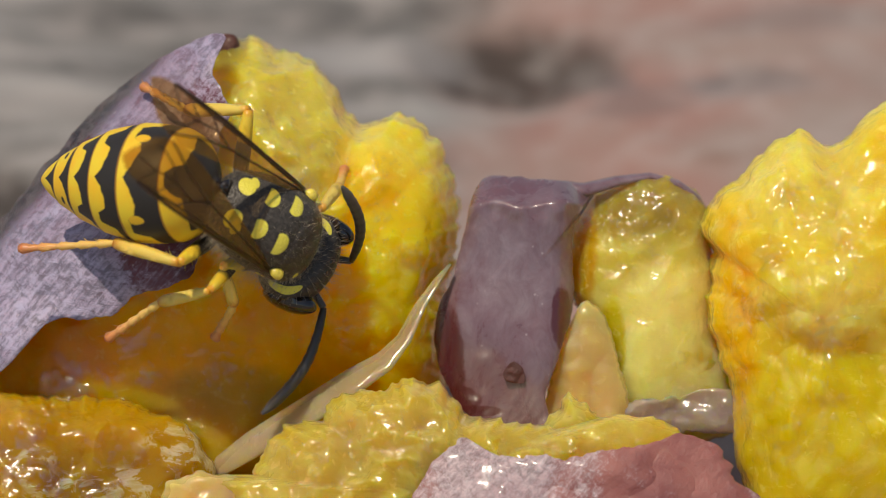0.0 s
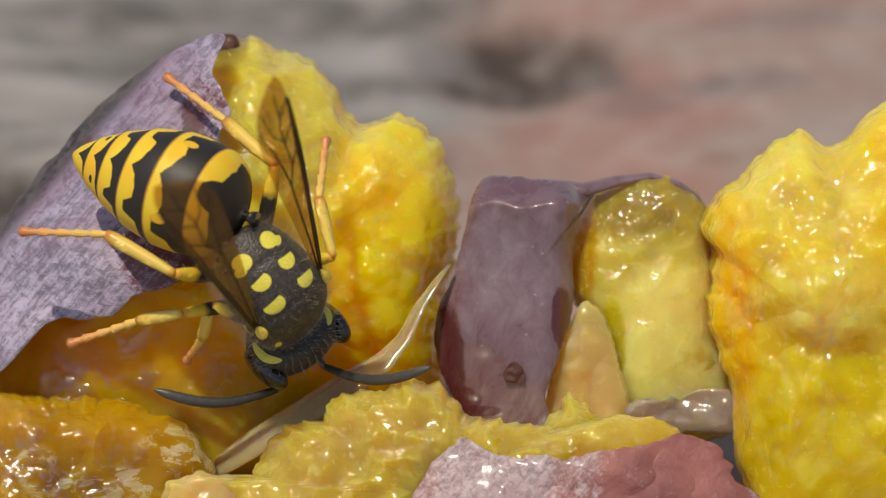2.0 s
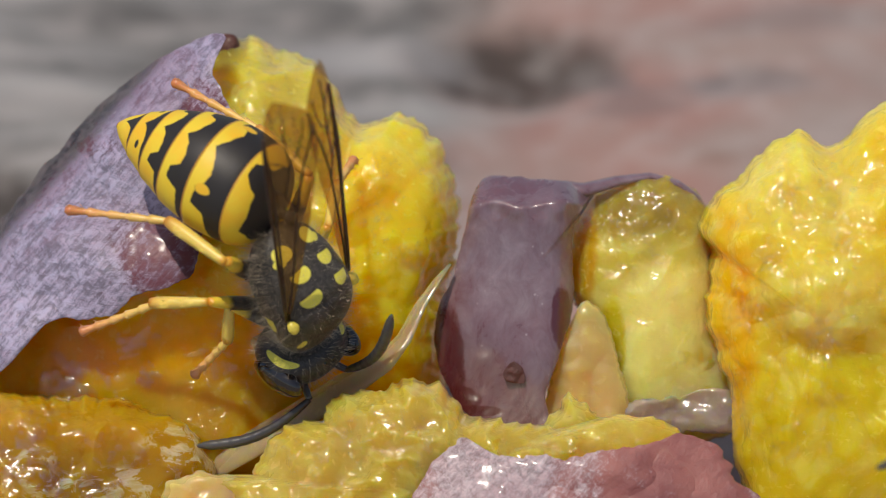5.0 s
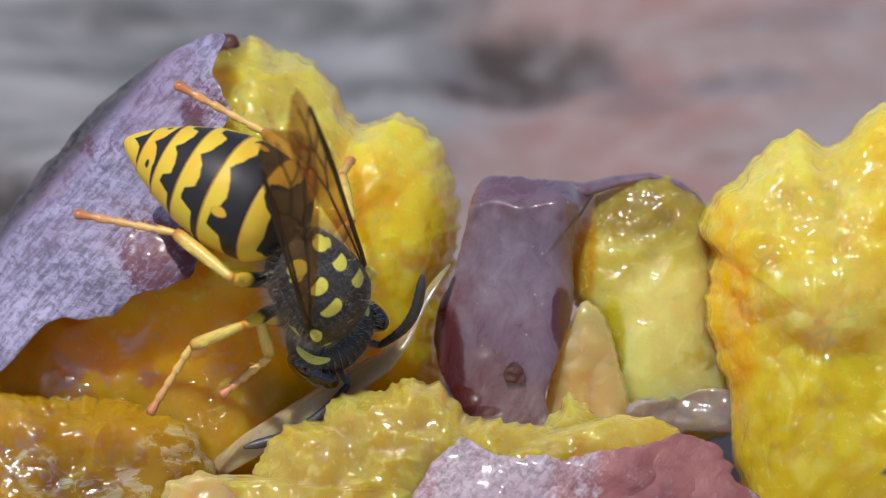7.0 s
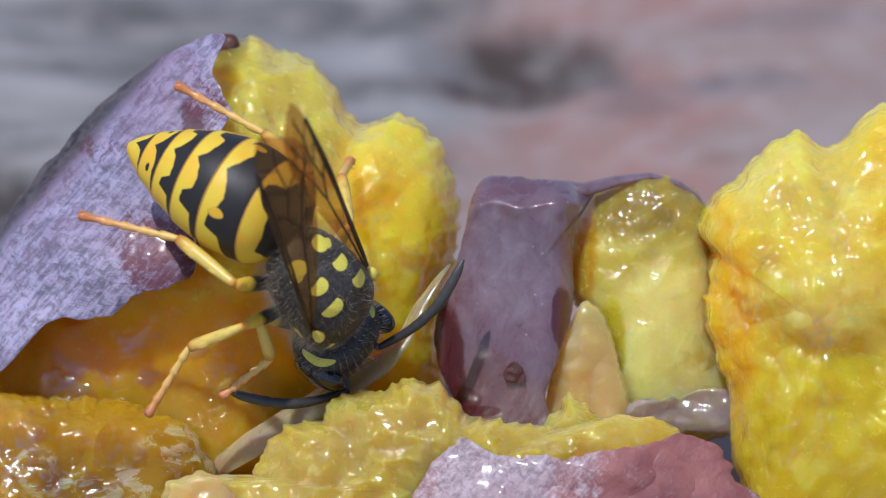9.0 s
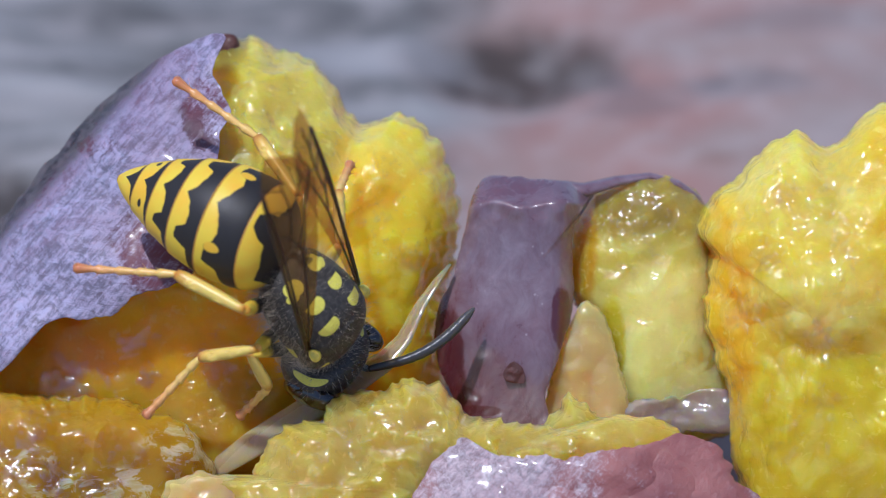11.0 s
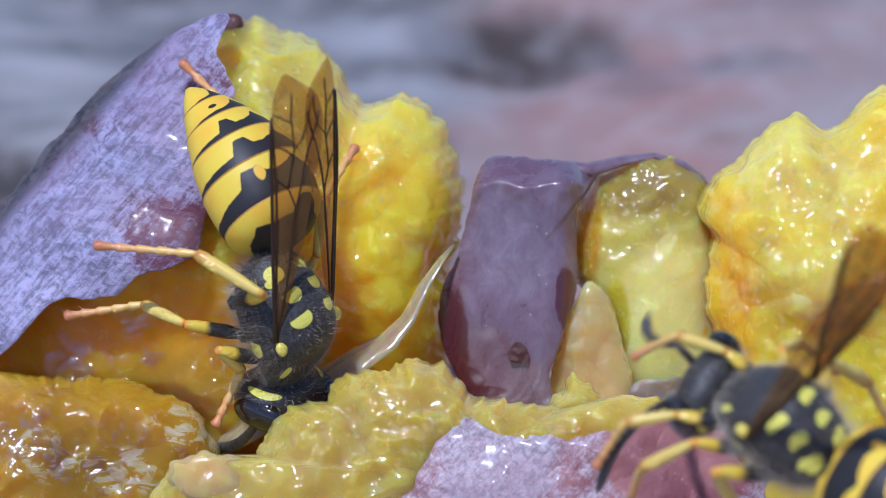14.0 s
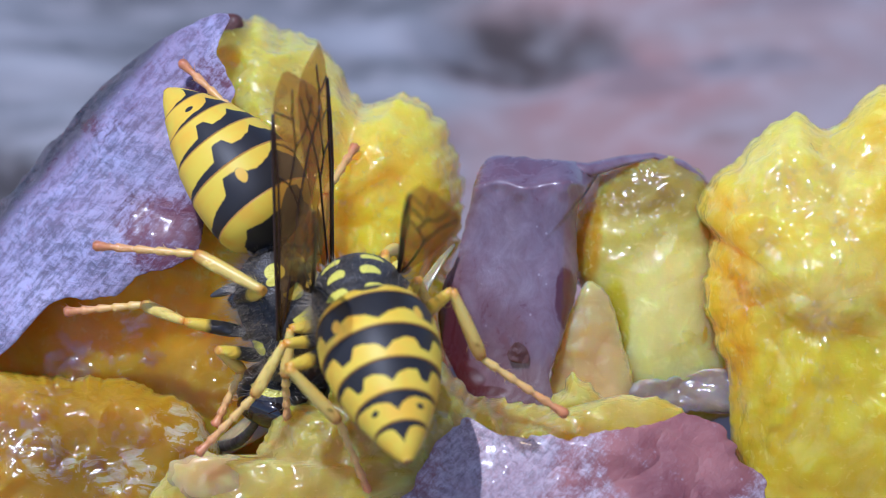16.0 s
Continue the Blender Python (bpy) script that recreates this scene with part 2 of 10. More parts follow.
def ground_material():
    """Weathered stone: grey and streaky on one side, rosy granite with grey flecks on the other."""
    n = Nodes("weathered_stone")
    p = n.coords()
    xyz = n.add("ShaderNodeSeparateXYZ")
    n.put(xyz.inputs[0], p)
    side = n.math("ADD", xyz.outputs[0], n.math("MULTIPLY", n.math("SUBTRACT", n.noise(p, 9.0, 3.0), 0.5), 0.010))
    rosy = n.span(side, -0.002, 0.003)
    streak = n.noise(n.scaled(p, 0.22, 1.0, 1.0), 4.0, 5.0, 0.6)
    grey = n.mix(n.span(streak, 0.34, 0.66), (0.10, 0.095, 0.09), (0.30, 0.29, 0.28))
    rose = n.mix(n.span(n.noise(n.scaled(p, 0.7, 0.9, 1.0), 9.0, 4.0), 0.36, 0.62), (0.30, 0.165, 0.14), (0.29, 0.22, 0.195))
    rose = n.mix(n.span(n.noise(n.scaled(p, 0.6, 1.0, 1.0), 7.0, 2.0), 0.62, 0.70, 0.0, 0.8), rose, (0.15, 0.13, 0.13))
    colour = n.mix(rosy, grey, rose)
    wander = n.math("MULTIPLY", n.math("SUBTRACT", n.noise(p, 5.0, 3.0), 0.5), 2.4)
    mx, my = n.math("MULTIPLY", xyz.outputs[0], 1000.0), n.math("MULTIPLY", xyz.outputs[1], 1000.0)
    # shade of the gaps and hollows, put into the stone's colour
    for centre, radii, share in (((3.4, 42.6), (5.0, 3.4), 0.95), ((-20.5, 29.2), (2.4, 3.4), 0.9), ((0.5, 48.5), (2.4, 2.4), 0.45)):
        gap_shade = n.math("MULTIPLY", zone(n, mx, my, centre, radii, 0.7, wander), share)
        colour = n.mix(gap_shade, colour, (0.045, 0.034, 0.028))
    for centre, radii, tone, share in (((14.2, 38.9), (3.0, 1.5), (0.12, 0.115, 0.12), 0.55), ((9.0, 37.6), (2.4, 1.1), (0.13, 0.12, 0.12), 0.45), ((13.0, 32.2), (1.5, 0.8), (0.16, 0.085, 0.06), 0.5),
                                       ((2.8, 38.9), (2.6, 0.9), (0.38, 0.34, 0.32), 0.5), ((-3.0, 43.0), (4.0, 1.8), (0.34, 0.33, 0.33), 0.5), ((16.5, 45.5), (5.0, 1.5), (0.15, 0.13, 0.13), 0.4)):
        colour = n.mix(n.math("MULTIPLY", zone(n, mx, my, centre, radii, 0.8, wander), share), colour, tone)
    fleck = n.noise(p, 2.6, 2.0)
    colour = n.mix(n.span(fleck, 0.40, 0.70, 0.0, 0.30), colour, (0.42, 0.38, 0.36))
    h = n.bump(n.noise(p, 3.0, 3.0, 0.5), 0.30)
    return n.done(Base_Color=colour, Roughness=0.8, Normal=h)


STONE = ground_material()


# ---- shape helpers ----
def thing(name, label, category, group="", kind="", place=None):
    ob = new(name)
    ob.empty_display_size = 0.002
    if place is not None:
        ob.matrix_basis = place
    return tagged(ob, label, category, group, kind)


def mesh_part(name, verts, faces, material, parent=None, label="", smooth=True, uvs=None):
    me = bpy.data.meshes.new(name)
    me.from_pydata(verts, [], faces)
    if uvs is not None:
        layer = me.uv_layers.new(name="along")
        for loop in me.loops:
            layer.data[loop.index].uv = uvs[loop.vertex_index]
    me.materials.append(material)
    if smooth:
        me.polygons.foreach_set("use_smooth", [True] * len(me.polygons))
    me.update()
    ob = new(name, me)
    ob.parent = parent
    return tagged(ob, label)


def closed_curve(points, count):
    """Distances from the origin at even angles, of a smooth loop through the points."""
    pts = np.array(points, float)
    out = []
    for i in range(len(pts)):
        p0, p1, p2, p3 = pts[i - 1], pts[i], pts[(i + 1) % len(pts)], pts[(i + 2) % len(pts)]
        for u in np.linspace(0, 1, 12, endpoint=False):
            out.append(0.5 * (2 * p1 + (p2 - p0) * u + (2 * p0 - 5 * p1 + 4 * p2 - p3) * u * u + (3 * p1 - p0 - 3 * p2 + p3) * u ** 3))
    out = np.array(out)
    ang = np.arctan2(out[:, 1], out[:, 0])
    order = np.argsort(ang)
    ang, rad = ang[order], np.hypot(out[:, 0], out[:, 1])[order]
    theta = np.linspace(-math.pi, math.pi, count, endpoint=False)
    return theta, np.interp(theta, ang, rad, period=2 * math.pi)


def lump(name, material, parent, centre, outline, front, back, bumps=(), relief=None, both=False,
         around=240, over=110, flat=0.9, label="", seed=0.0, tear=0.0, calm=None):
    """A solid piece of fruit: its outline on the leaning plane, swollen by front and back, with lumps (size, height)."""
    theta, rad = closed_curve(outline, around)
    rag = [tear * (noise.voronoi(Vector((r * math.cos(th), r * math.sin(th), seed)) / 0.9)[0][0] - 0.45
                   + 0.5 * noise.voronoi(Vector((r * math.cos(th), r * math.sin(th), seed)) / 0.35)[0][0] - 0.22) for th, r in zip(theta, rad)]
    verts, faces, uvs = [], [], []
    ca, cb, cc = centre
    for j in range(over + 1):
        phi = math.pi * j / over
        s, h = math.sin(phi) ** flat if 0 < j < over else 0.0, math.cos(phi)
        depth = -front * abs(h) ** 0.85 if h > 0 else back * abs(h) ** 0.85
        for k in range(around if 0 < j < over else 1):
            r, th = rad[k] + rag[k] * s ** 8, theta[k]
            # the outline eases to a rounder form towards the poles
            a, b = s * r * math.cos(th), s * r * math.sin(th)
            c = depth
            if relief and (h > 0 or both):
                c += relief(ca + a, cb + b) * (1.0 if both else min(1.0, h * 3.0))
            push = Vector((a, b, 0)).normalized() * s * 0.6 + Vector((0, 0, -h))
            v = Vector((ca + a, cb + b, cc + c))
            quiet = (calm(v.x, v.y) if calm else 1.0) * (0.3 + 0.7 * abs(h) ** 0.6)
            for size, height in bumps:
                height *= quiet
                place = (v + Vector((seed, 3.1, seed * 0.7))) / abs(size)
                if size < 0:
                    # negative sizes make rounded sacs of pulp with creases between them
                    bent = place + noise.noise_vector(place * 0.8) * 0.35
                    v = v + push * (0.55 - min(1.0, noise.voronoi(bent)[0][0])) * height
                    continue
                w = noise.noise(place)
                # negative heights make sharp torn ridges
                v = v + push * (w * height if height > 0 else (abs(w) * 2.0 - 0.4) * height)
            verts.append(at(*v))
            uvs.append((v.x / 80 + 0.5, v.y / 80 + 0.5))
    ring = lambda j, k: 0 if j == 0 else (1 + (over - 1) * around if j == over else 1 + (j - 1) * around + k % around)
    for j in range(over):
        for k in range(around):
            q = [ring(j, k), ring(j, k + 1), ring(j + 1, k + 1), ring(j + 1, k)]
            q = [x for i, x in enumerate(q) if x not in q[:i]]
            faces.append(q)
    return mesh_part(name, verts, faces, material, parent, label, uvs=uvs)


def juice_beads(ob, parent, spots, seed, reach=40.0):
    """Small beads and smears of juice lying on a piece of fruit, in clusters (a, b, spread, count, size)."""
    rnd = random.Random(seed)
    me = ob.data
    tree = BVHTree.FromPolygons([v.co * 1000 for v in me.vertices], [tuple(f.vertices) for f in me.polygons])
    verts, faces = [], []
    for ca, cb, spread, count, size in spots:
        for _ in range(count * 3):
            a, b = ca + rnd.gauss(0, spread), cb + rnd.gauss(0, spread)
            hit, normal, _f, _d = tree.ray_cast(at(a, b, -reach) * 1000, AWAY)
            if hit is None:
                continue
            normal = -normal if normal.dot(AWAY) > 0 else normal
            if normal.dot(AWAY) > -0.25:
                continue
            r = 1.6 * size * rnd.uniform(0.4, 1.5)
            long = rnd.choice((1.0, 1.0, 1.3, 2.0, 3.2))
            side = normal.cross(Vector((rnd.gauss(0, 1), rnd.gauss(0, 1), rnd.gauss(0, 1)))).normalized()
            other = normal.cross(side)
            first = len(verts)
            bend = rnd.uniform(-0.35, 0.35)
            tall = rnd.uniform(0.3, 1.3)
            for ring, (out, up) in enumerate(((1.0, -0.10), (0.9, 0.07), (0.62, 0.19), (0.28, 0.27))):
                for k in range(9):
                    w = 2 * math.pi * k / 9
                    u, v = math.cos(w) * out * long * r, math.sin(w) * out * r
                    verts.append((hit + side * u + other * (v + bend * u * u / (long * r)) + normal * up * tall * r) * MM)
            verts.append((hit + normal * 0.29 * tall * r) * MM)
            for ring in range(3):
                for k in range(9):
                    faces.append([first + ring * 9 + k, first + ring * 9 + (k + 1) % 9, first + ring * 9 + 9 + (k + 1) % 9, first + ring * 9 + 9 + k])
            for k in range(9):
                faces.append([first + 27 + k, first + 27 + (k + 1) % 9, first + 36])
    beads = mesh_part("clear_juice", [parent.matrix_basis.inverted() @ v for v in verts], faces, WET, parent)
    return tagged(beads, "glistening beads of clear juice", kind="stuff")


def tube(points, radii, sides=10, flat=1.0, caps=True):
    """A round or flattened rod along points (vectors); verts and faces."""
    verts, faces = [], []
    pts = [Vector(p) for p in points]
    side = None
    for i, p in enumerate(pts):
        d = (pts[min(i + 1, len(pts) - 1)] - pts[max(i - 1, 0)]).normalized()
        if side is None:
            ref = Vector((0, 0, 1)) if abs(d.z) < 0.9 else Vector((0, 1, 0))
            side = d.cross(ref).normalized()
        side = (side - d * side.dot(d)).normalized()
        up = side.cross(d)
        for k in range(sides):
            w = 2 * math.pi * k / sides
            verts.append(p + side * math.cos(w) * radii[i] + up * math.sin(w) * radii[i] * flat)
    n = len(pts)
    for i in range(n - 1):
        for k in range(sides):
            faces.append([i * sides + k, i * sides + (k + 1) % sides, (i + 1) * sides + (k + 1) % sides, (i + 1) * sides + k])
    if caps:
        faces.append(list(range(sides))[::-1])
        faces.append([(n - 1) * sides + k for k in range(sides)])
    return verts, faces


# ---- the ground ----
def build_ground():
    """One sheet of stone to the horizon, with shallow hollows behind the fruit whose dark is painted in its colour."""
    def steps(low, high, fine, reach):
        inner = list(np.arange(low, high + fine, fine))
        outer = [reach * (1.6 ** -i) for i in range(14)]
        return [low - o for o in outer] + inner + [high + o for o in outer[::-1]]
    xs, ys = steps(-60, 60, 1.0, 60000.0), steps(-40, 90, 1.0, 60000.0)
    verts, faces = [], []
    for y in ys:
        for x in xs:
            near = math.exp(-((x / 90) ** 2 + (y / 110) ** 4)) if abs(x) < 300 and abs(y) < 300 else 0.0
            z = near * (noise.noise(Vector((x / 22, y / 22, 1.3))) * 1.5 + noise.noise(Vector((x / 6, y / 6, 4.0))) * 0.5)
            z = min(z, 0.0) if math.hypot(x, y + 2) < 22 else z
            w = noise.noise(Vector((x / 4, y / 4, 9.0))) * 1.6
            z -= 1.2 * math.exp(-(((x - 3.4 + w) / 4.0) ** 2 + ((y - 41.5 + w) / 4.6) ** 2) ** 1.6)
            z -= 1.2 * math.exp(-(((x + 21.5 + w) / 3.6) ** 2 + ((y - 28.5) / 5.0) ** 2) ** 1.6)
            verts.append((x * MM, y * MM, z * MM))
    n = len(xs)
    for j in range(len(ys) - 1):
        for i in range(n - 1):
            faces.append([j * n + i, j * n + i + 1, (j + 1) * n + i + 1, (j + 1) * n + i])
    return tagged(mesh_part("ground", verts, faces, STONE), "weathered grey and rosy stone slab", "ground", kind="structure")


build_ground()

# ---- the fruit ----
def build_torn_plum():
    plum = thing("torn_plum", "torn-open ripe plum with amber flesh and bloomy violet peel", "plum", place=Matrix.Translation(at(-6, -14, 6)))
    inv = plum.matrix_basis.inverted()

    def own(ob):
        ob.data.transform(inv)
        return ob

    def hollow(a, b):
        # the scooped cavity below the feeding animal, and the groove beside it
        cave = 1.0 * math.exp(-((a + 10.8) / 6.5) ** 2 - ((b + 5.4) / 3.3) ** 2)
        groove = 1.5 * math.exp(-((a + 4.0) / 3.5) ** 2 - ((b + 6.6) / 2.4) ** 2)
        return cave + groove
    def smooth(a, b):
        return 1.0 - 0.75 * math.exp(-(((a + 10.8) / 8.5) ** 2 + ((b + 6.0) / 3.8) ** 2) ** 2)
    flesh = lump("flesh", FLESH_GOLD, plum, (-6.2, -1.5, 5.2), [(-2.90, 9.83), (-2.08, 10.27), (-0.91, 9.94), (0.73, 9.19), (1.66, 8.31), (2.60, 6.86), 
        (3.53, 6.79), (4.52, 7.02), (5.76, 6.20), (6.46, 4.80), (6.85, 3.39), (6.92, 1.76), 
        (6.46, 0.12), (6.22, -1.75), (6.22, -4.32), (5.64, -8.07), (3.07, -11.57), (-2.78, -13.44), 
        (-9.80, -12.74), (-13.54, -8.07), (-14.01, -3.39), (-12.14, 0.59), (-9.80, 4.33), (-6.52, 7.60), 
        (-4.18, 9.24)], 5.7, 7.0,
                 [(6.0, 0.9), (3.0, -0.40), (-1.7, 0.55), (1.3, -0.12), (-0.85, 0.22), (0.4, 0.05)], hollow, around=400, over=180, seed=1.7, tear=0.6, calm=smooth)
    juice_beads(flesh, plum, [(-7.4, 5.6, 0.9, 26, 0.07), (-5.6, 3.6, 0.9, 30, 0.07), (-7.9, 7.4, 0.5, 12, 0.06), (-3.0, 1.4, 0.9, 14, 0.06), (-1.4, -0.2, 0.6, 8, 0.07),
                              (-13.4, -5.0, 0.8, 7, 0.10), (-15.2, -5.4, 0.6, 9, 0.15), (-12.9, -3.8, 0.3, 4, 0.12), (-8.6, -5.0, 0.8, 5, 0.10), (-9.2, -4.3, 0.6, 6, 0.09), (-12.0, -5.2, 0.25, 4, 0.10),
                              (-4.0, -3.4, 1.0, 10, 0.07), (-2.4, 3.2, 0.6, 7, 0.06)], 11)
    own(flesh)
    pulp = lump("pulp_lump", FLESH_AMBER, plum, (-14.5, -8.6, -0.6), [(-4.38, 2.32), (-2.09, 2.67), (-0.03, 2.55), (2.27, 2.21), (3.87, 1.41), (4.74, 0.49), 
        (5.13, -0.77), (5.24, -2.37), (3.41, -4.21), (-1.17, -5.35), (-5.75, -4.21), (-6.90, -0.77)], 2.6, 8.0,
                [(4.0, 0.8), (2.6, -0.3), (-1.4, 0.35), (-0.6, 0.12), (0.4, 0.04)], around=300, over=130, seed=5.2, tear=0.5, label="glistening amber lump of soft flesh")
    juice_beads(pulp, plum, [(-16.2, -7.2, 0.6, 12, 0.10), (-16.0, -9.2, 0.5, 14, 0.09), (-13.5, -9.6, 0.9, 14, 0.09), (-10.6, -8.4, 0.6, 10, 0.07), (-17.6, -8.6, 0.4, 8, 0.12)], 12)
    own(pulp)

    def drape(a, b):
        q = (a + 10.2) * -0.75 + (b + 0.7) * 0.66
        r = (a + 10.2) * 0.66 + (b + 0.7) * 0.75
        q = min(q, 7.85) if q > -3.0 else -4.5 + 1.5 * math.exp((q + 3.0) / 1.5)
        return 8.0 - math.sqrt(64.0 - q * q) + 0.012 * r * r + 0.22 * math.sin(r * 1.3 + q * 0.5)
    own(lump("peel", PEEL_BLOOM, plum, (-13.6, 1.2, -2.0), [(4.73, 7.37), (4.27, 6.23), (4.50, 5.37), (4.96, 4.23), (4.54, 3.42), (4.36, 1.35), 
        (3.51, -1.87), (2.93, -2.56), (1.21, -3.02), (0.45, -3.71), (-0.97, -3.98), (-2.24, -4.05), 
        (-3.04, -4.81), (-3.92, -5.82), (-4.70, -6.46), (-6.26, -7.61), (-9.17, -6.04), (-8.25, -3.03), 
        (-4.54, 0.07), (-3.13, 1.69), (-1.72, 3.29), (-0.31, 4.82), (1.52, 6.27), (3.09, 7.15), 
        (4.30, 7.57)], 0.14, 0.14,
             [(3.5, 0.40), (1.3, 0.12), (0.5, 0.03)], drape, True, around=340, over=110, flat=0.5, seed=2.2, tear=0.25,
             label="curling violet peel with waxy bluish bloom"))
    own(lump("dry_tip", TIP, plum, (-8.9, 8.35, 3.4), [(-0.85, -0.2), (-0.2, 0.45), (0.45, 0.35), (0.55, -0.5), (0.2, -1.3), (-0.5, -1.0)], 0.4, 0.8,
             [(0.8, 0.25)], around=60, over=24, seed=1.1, label="brown dried tip of the plum"))
    path = [(0.30, -0.62, 0.0, 0.07), (-0.21, -1.24, -0.2, 0.18), (-0.90, -2.27, -0.5, 0.28), (-1.58, -3.65, -0.8, 0.39), (-2.38, -4.56, -1.0, 0.57), (-3.53, -5.29, -1.0, 0.71), 
        (-4.79, -6.12, -1.0, 0.76), (-6.28, -7.04, -0.8, 0.74), (-7.78, -7.96, -0.5, 0.71), (-9.06, -8.83, 0.0, 0.53), (-9.53, -9.42, 0.5, 0.23)]
    pts = [at(a, b, c) for a, b, c, _ in path]
    v, f = tube(pts, [w * MM for *_, w in path], 14, 0.32)
    own(mesh_part("membrane", v, f, MEMBRANE, plum, "pale cream glistening membrane strip"))
    return plum


def build_plum_wedge():
    wedge = thing("plum_wedge", "upright plum wedge with dark purple peel and greenish flesh", "plum piece", place=Matrix.Translation(at(4, -14, 6)))
    inv = wedge.matrix_basis.inverted()

    def own(ob):
        ob.data.transform(inv)
        return ob

    def bend(a, b):
        return (0.09 * (a - 3.3) ** 2 + 0.3 * max(0.0, a - 4.35) ** 2 + 1.5 * max(0.0, b - 1.75 + 0.12 * math.sin(a * 2.3)) + 0.22 * math.sin(b * 0.8 + a * 0.5)
                + 0.10 * math.exp(-((b - 1.5) / 0.3) ** 2) * math.sin(a * 3.7))
    own(lump("peel", PEEL_DARK, wedge, (2.6, -2.0, 0.0), [(-0.58, 4.94), (-1.36, 4.21), (-1.77, 2.48), (-2.23, 0.87), (-2.76, -0.28), (-2.97, -1.43), 
        (-2.69, -3.03), (-1.89, -4.46), (-1.08, -4.99), (0.41, -5.15), (1.72, -5.15), (1.56, -3.95), 
        (2.02, -2.57), (2.37, -1.43), (2.71, -0.05), (2.64, 2.02), (2.87, 3.29), (3.79, 4.21), 
        (3.29, 4.67), (1.22, 4.83)], 0.22, 0.3,
             [(4.0, 0.30)], bend, True, around=260, over=80, flat=0.5, seed=3.3, tear=0.12))
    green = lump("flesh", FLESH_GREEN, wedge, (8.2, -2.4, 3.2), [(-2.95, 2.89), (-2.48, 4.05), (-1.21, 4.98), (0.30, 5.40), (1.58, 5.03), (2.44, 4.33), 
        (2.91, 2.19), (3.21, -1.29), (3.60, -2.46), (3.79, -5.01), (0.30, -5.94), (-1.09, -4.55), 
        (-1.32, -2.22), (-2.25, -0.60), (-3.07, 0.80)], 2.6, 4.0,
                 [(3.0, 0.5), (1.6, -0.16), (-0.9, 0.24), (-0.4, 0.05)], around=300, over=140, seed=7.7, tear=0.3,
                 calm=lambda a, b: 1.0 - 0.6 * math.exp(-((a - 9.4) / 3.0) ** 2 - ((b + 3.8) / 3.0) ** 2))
    juice_beads(green, wedge, [(7.2, 1.4, 0.6, 14, 0.05), (8.8, 0.6, 0.8, 18, 0.05), (8.6, 1.9, 0.5, 8, 0.05), (10.2, -4.6, 0.5, 6, 0.07)], 13)
    own(green)
    own(lump("pale_flesh", FLESH_PALE, wedge, (5.8, -5.2, 1.0), [(-0.08, 2.95), (0.45, 2.75), (0.95, 1.90), (1.40, 0.63), (1.69, -0.75), (1.78, -1.33), (1.65, -2.36), 
        (0.31, -2.82), (-1.75, -2.36), (-1.64, -1.10), (-1.18, 0.63), (-0.60, 2.00)], 0.55, 1.2, [(2.0, 0.5), (-1.1, 0.28), (0.5, 0.08)], around=160, over=70, seed=8.1, tear=0.30,
             label="pale peach translucent flesh"))
    own(lump("juice", JUICE, wedge, (9.3, -6.7, 0.9), [(-2.94, -0.14), (-1.79, 0.37), (-0.41, 0.64), (0.97, 0.87), (2.47, 0.97), (3.27, 0.28), 
        (2.81, -0.65), (1.20, -0.78), (-0.64, -0.65)], 0.16, 0.8, [(1.6, 0.40), (0.6, 0.16), (0.3, 0.05)], around=160, over=60, seed=8.8, tear=0.45, label="thin pool of cloudy juice"))
    own(lump("blemish", TIP, wedge, (2.87, -5.08, -0.28), [(-0.42, 0.05), (-0.05, 0.50), (0.38, 0.20), (0.45, -0.34), (0.05, -0.36), (-0.30, -0.26)], 0.02, 0.1,
             [(0.3, 0.1)], around=40, over=16, label="small red-brown scar on the peel"))
    rim = [(4.30, 2.60, 1.3, 0.30), (5.80, 2.42, 1.8, 0.42), (7.20, 2.80, 2.2, 0.30), (8.48, 3.01, 2.4, 0.18), (9.64, 2.69, 2.4, 0.21), (10.45, 2.11, 2.4, 0.18), 
        (10.76, 1.60, 2.6, 0.09)]
    v, f = tube([at(a, b, c) for a, b, c, _ in rim], [w * MM for *_, w in rim], 10, 0.6)
    own(mesh_part("peel_rim", v, f, PEEL_DARK, wedge, "rolled dark peel edge"))
    return wedge


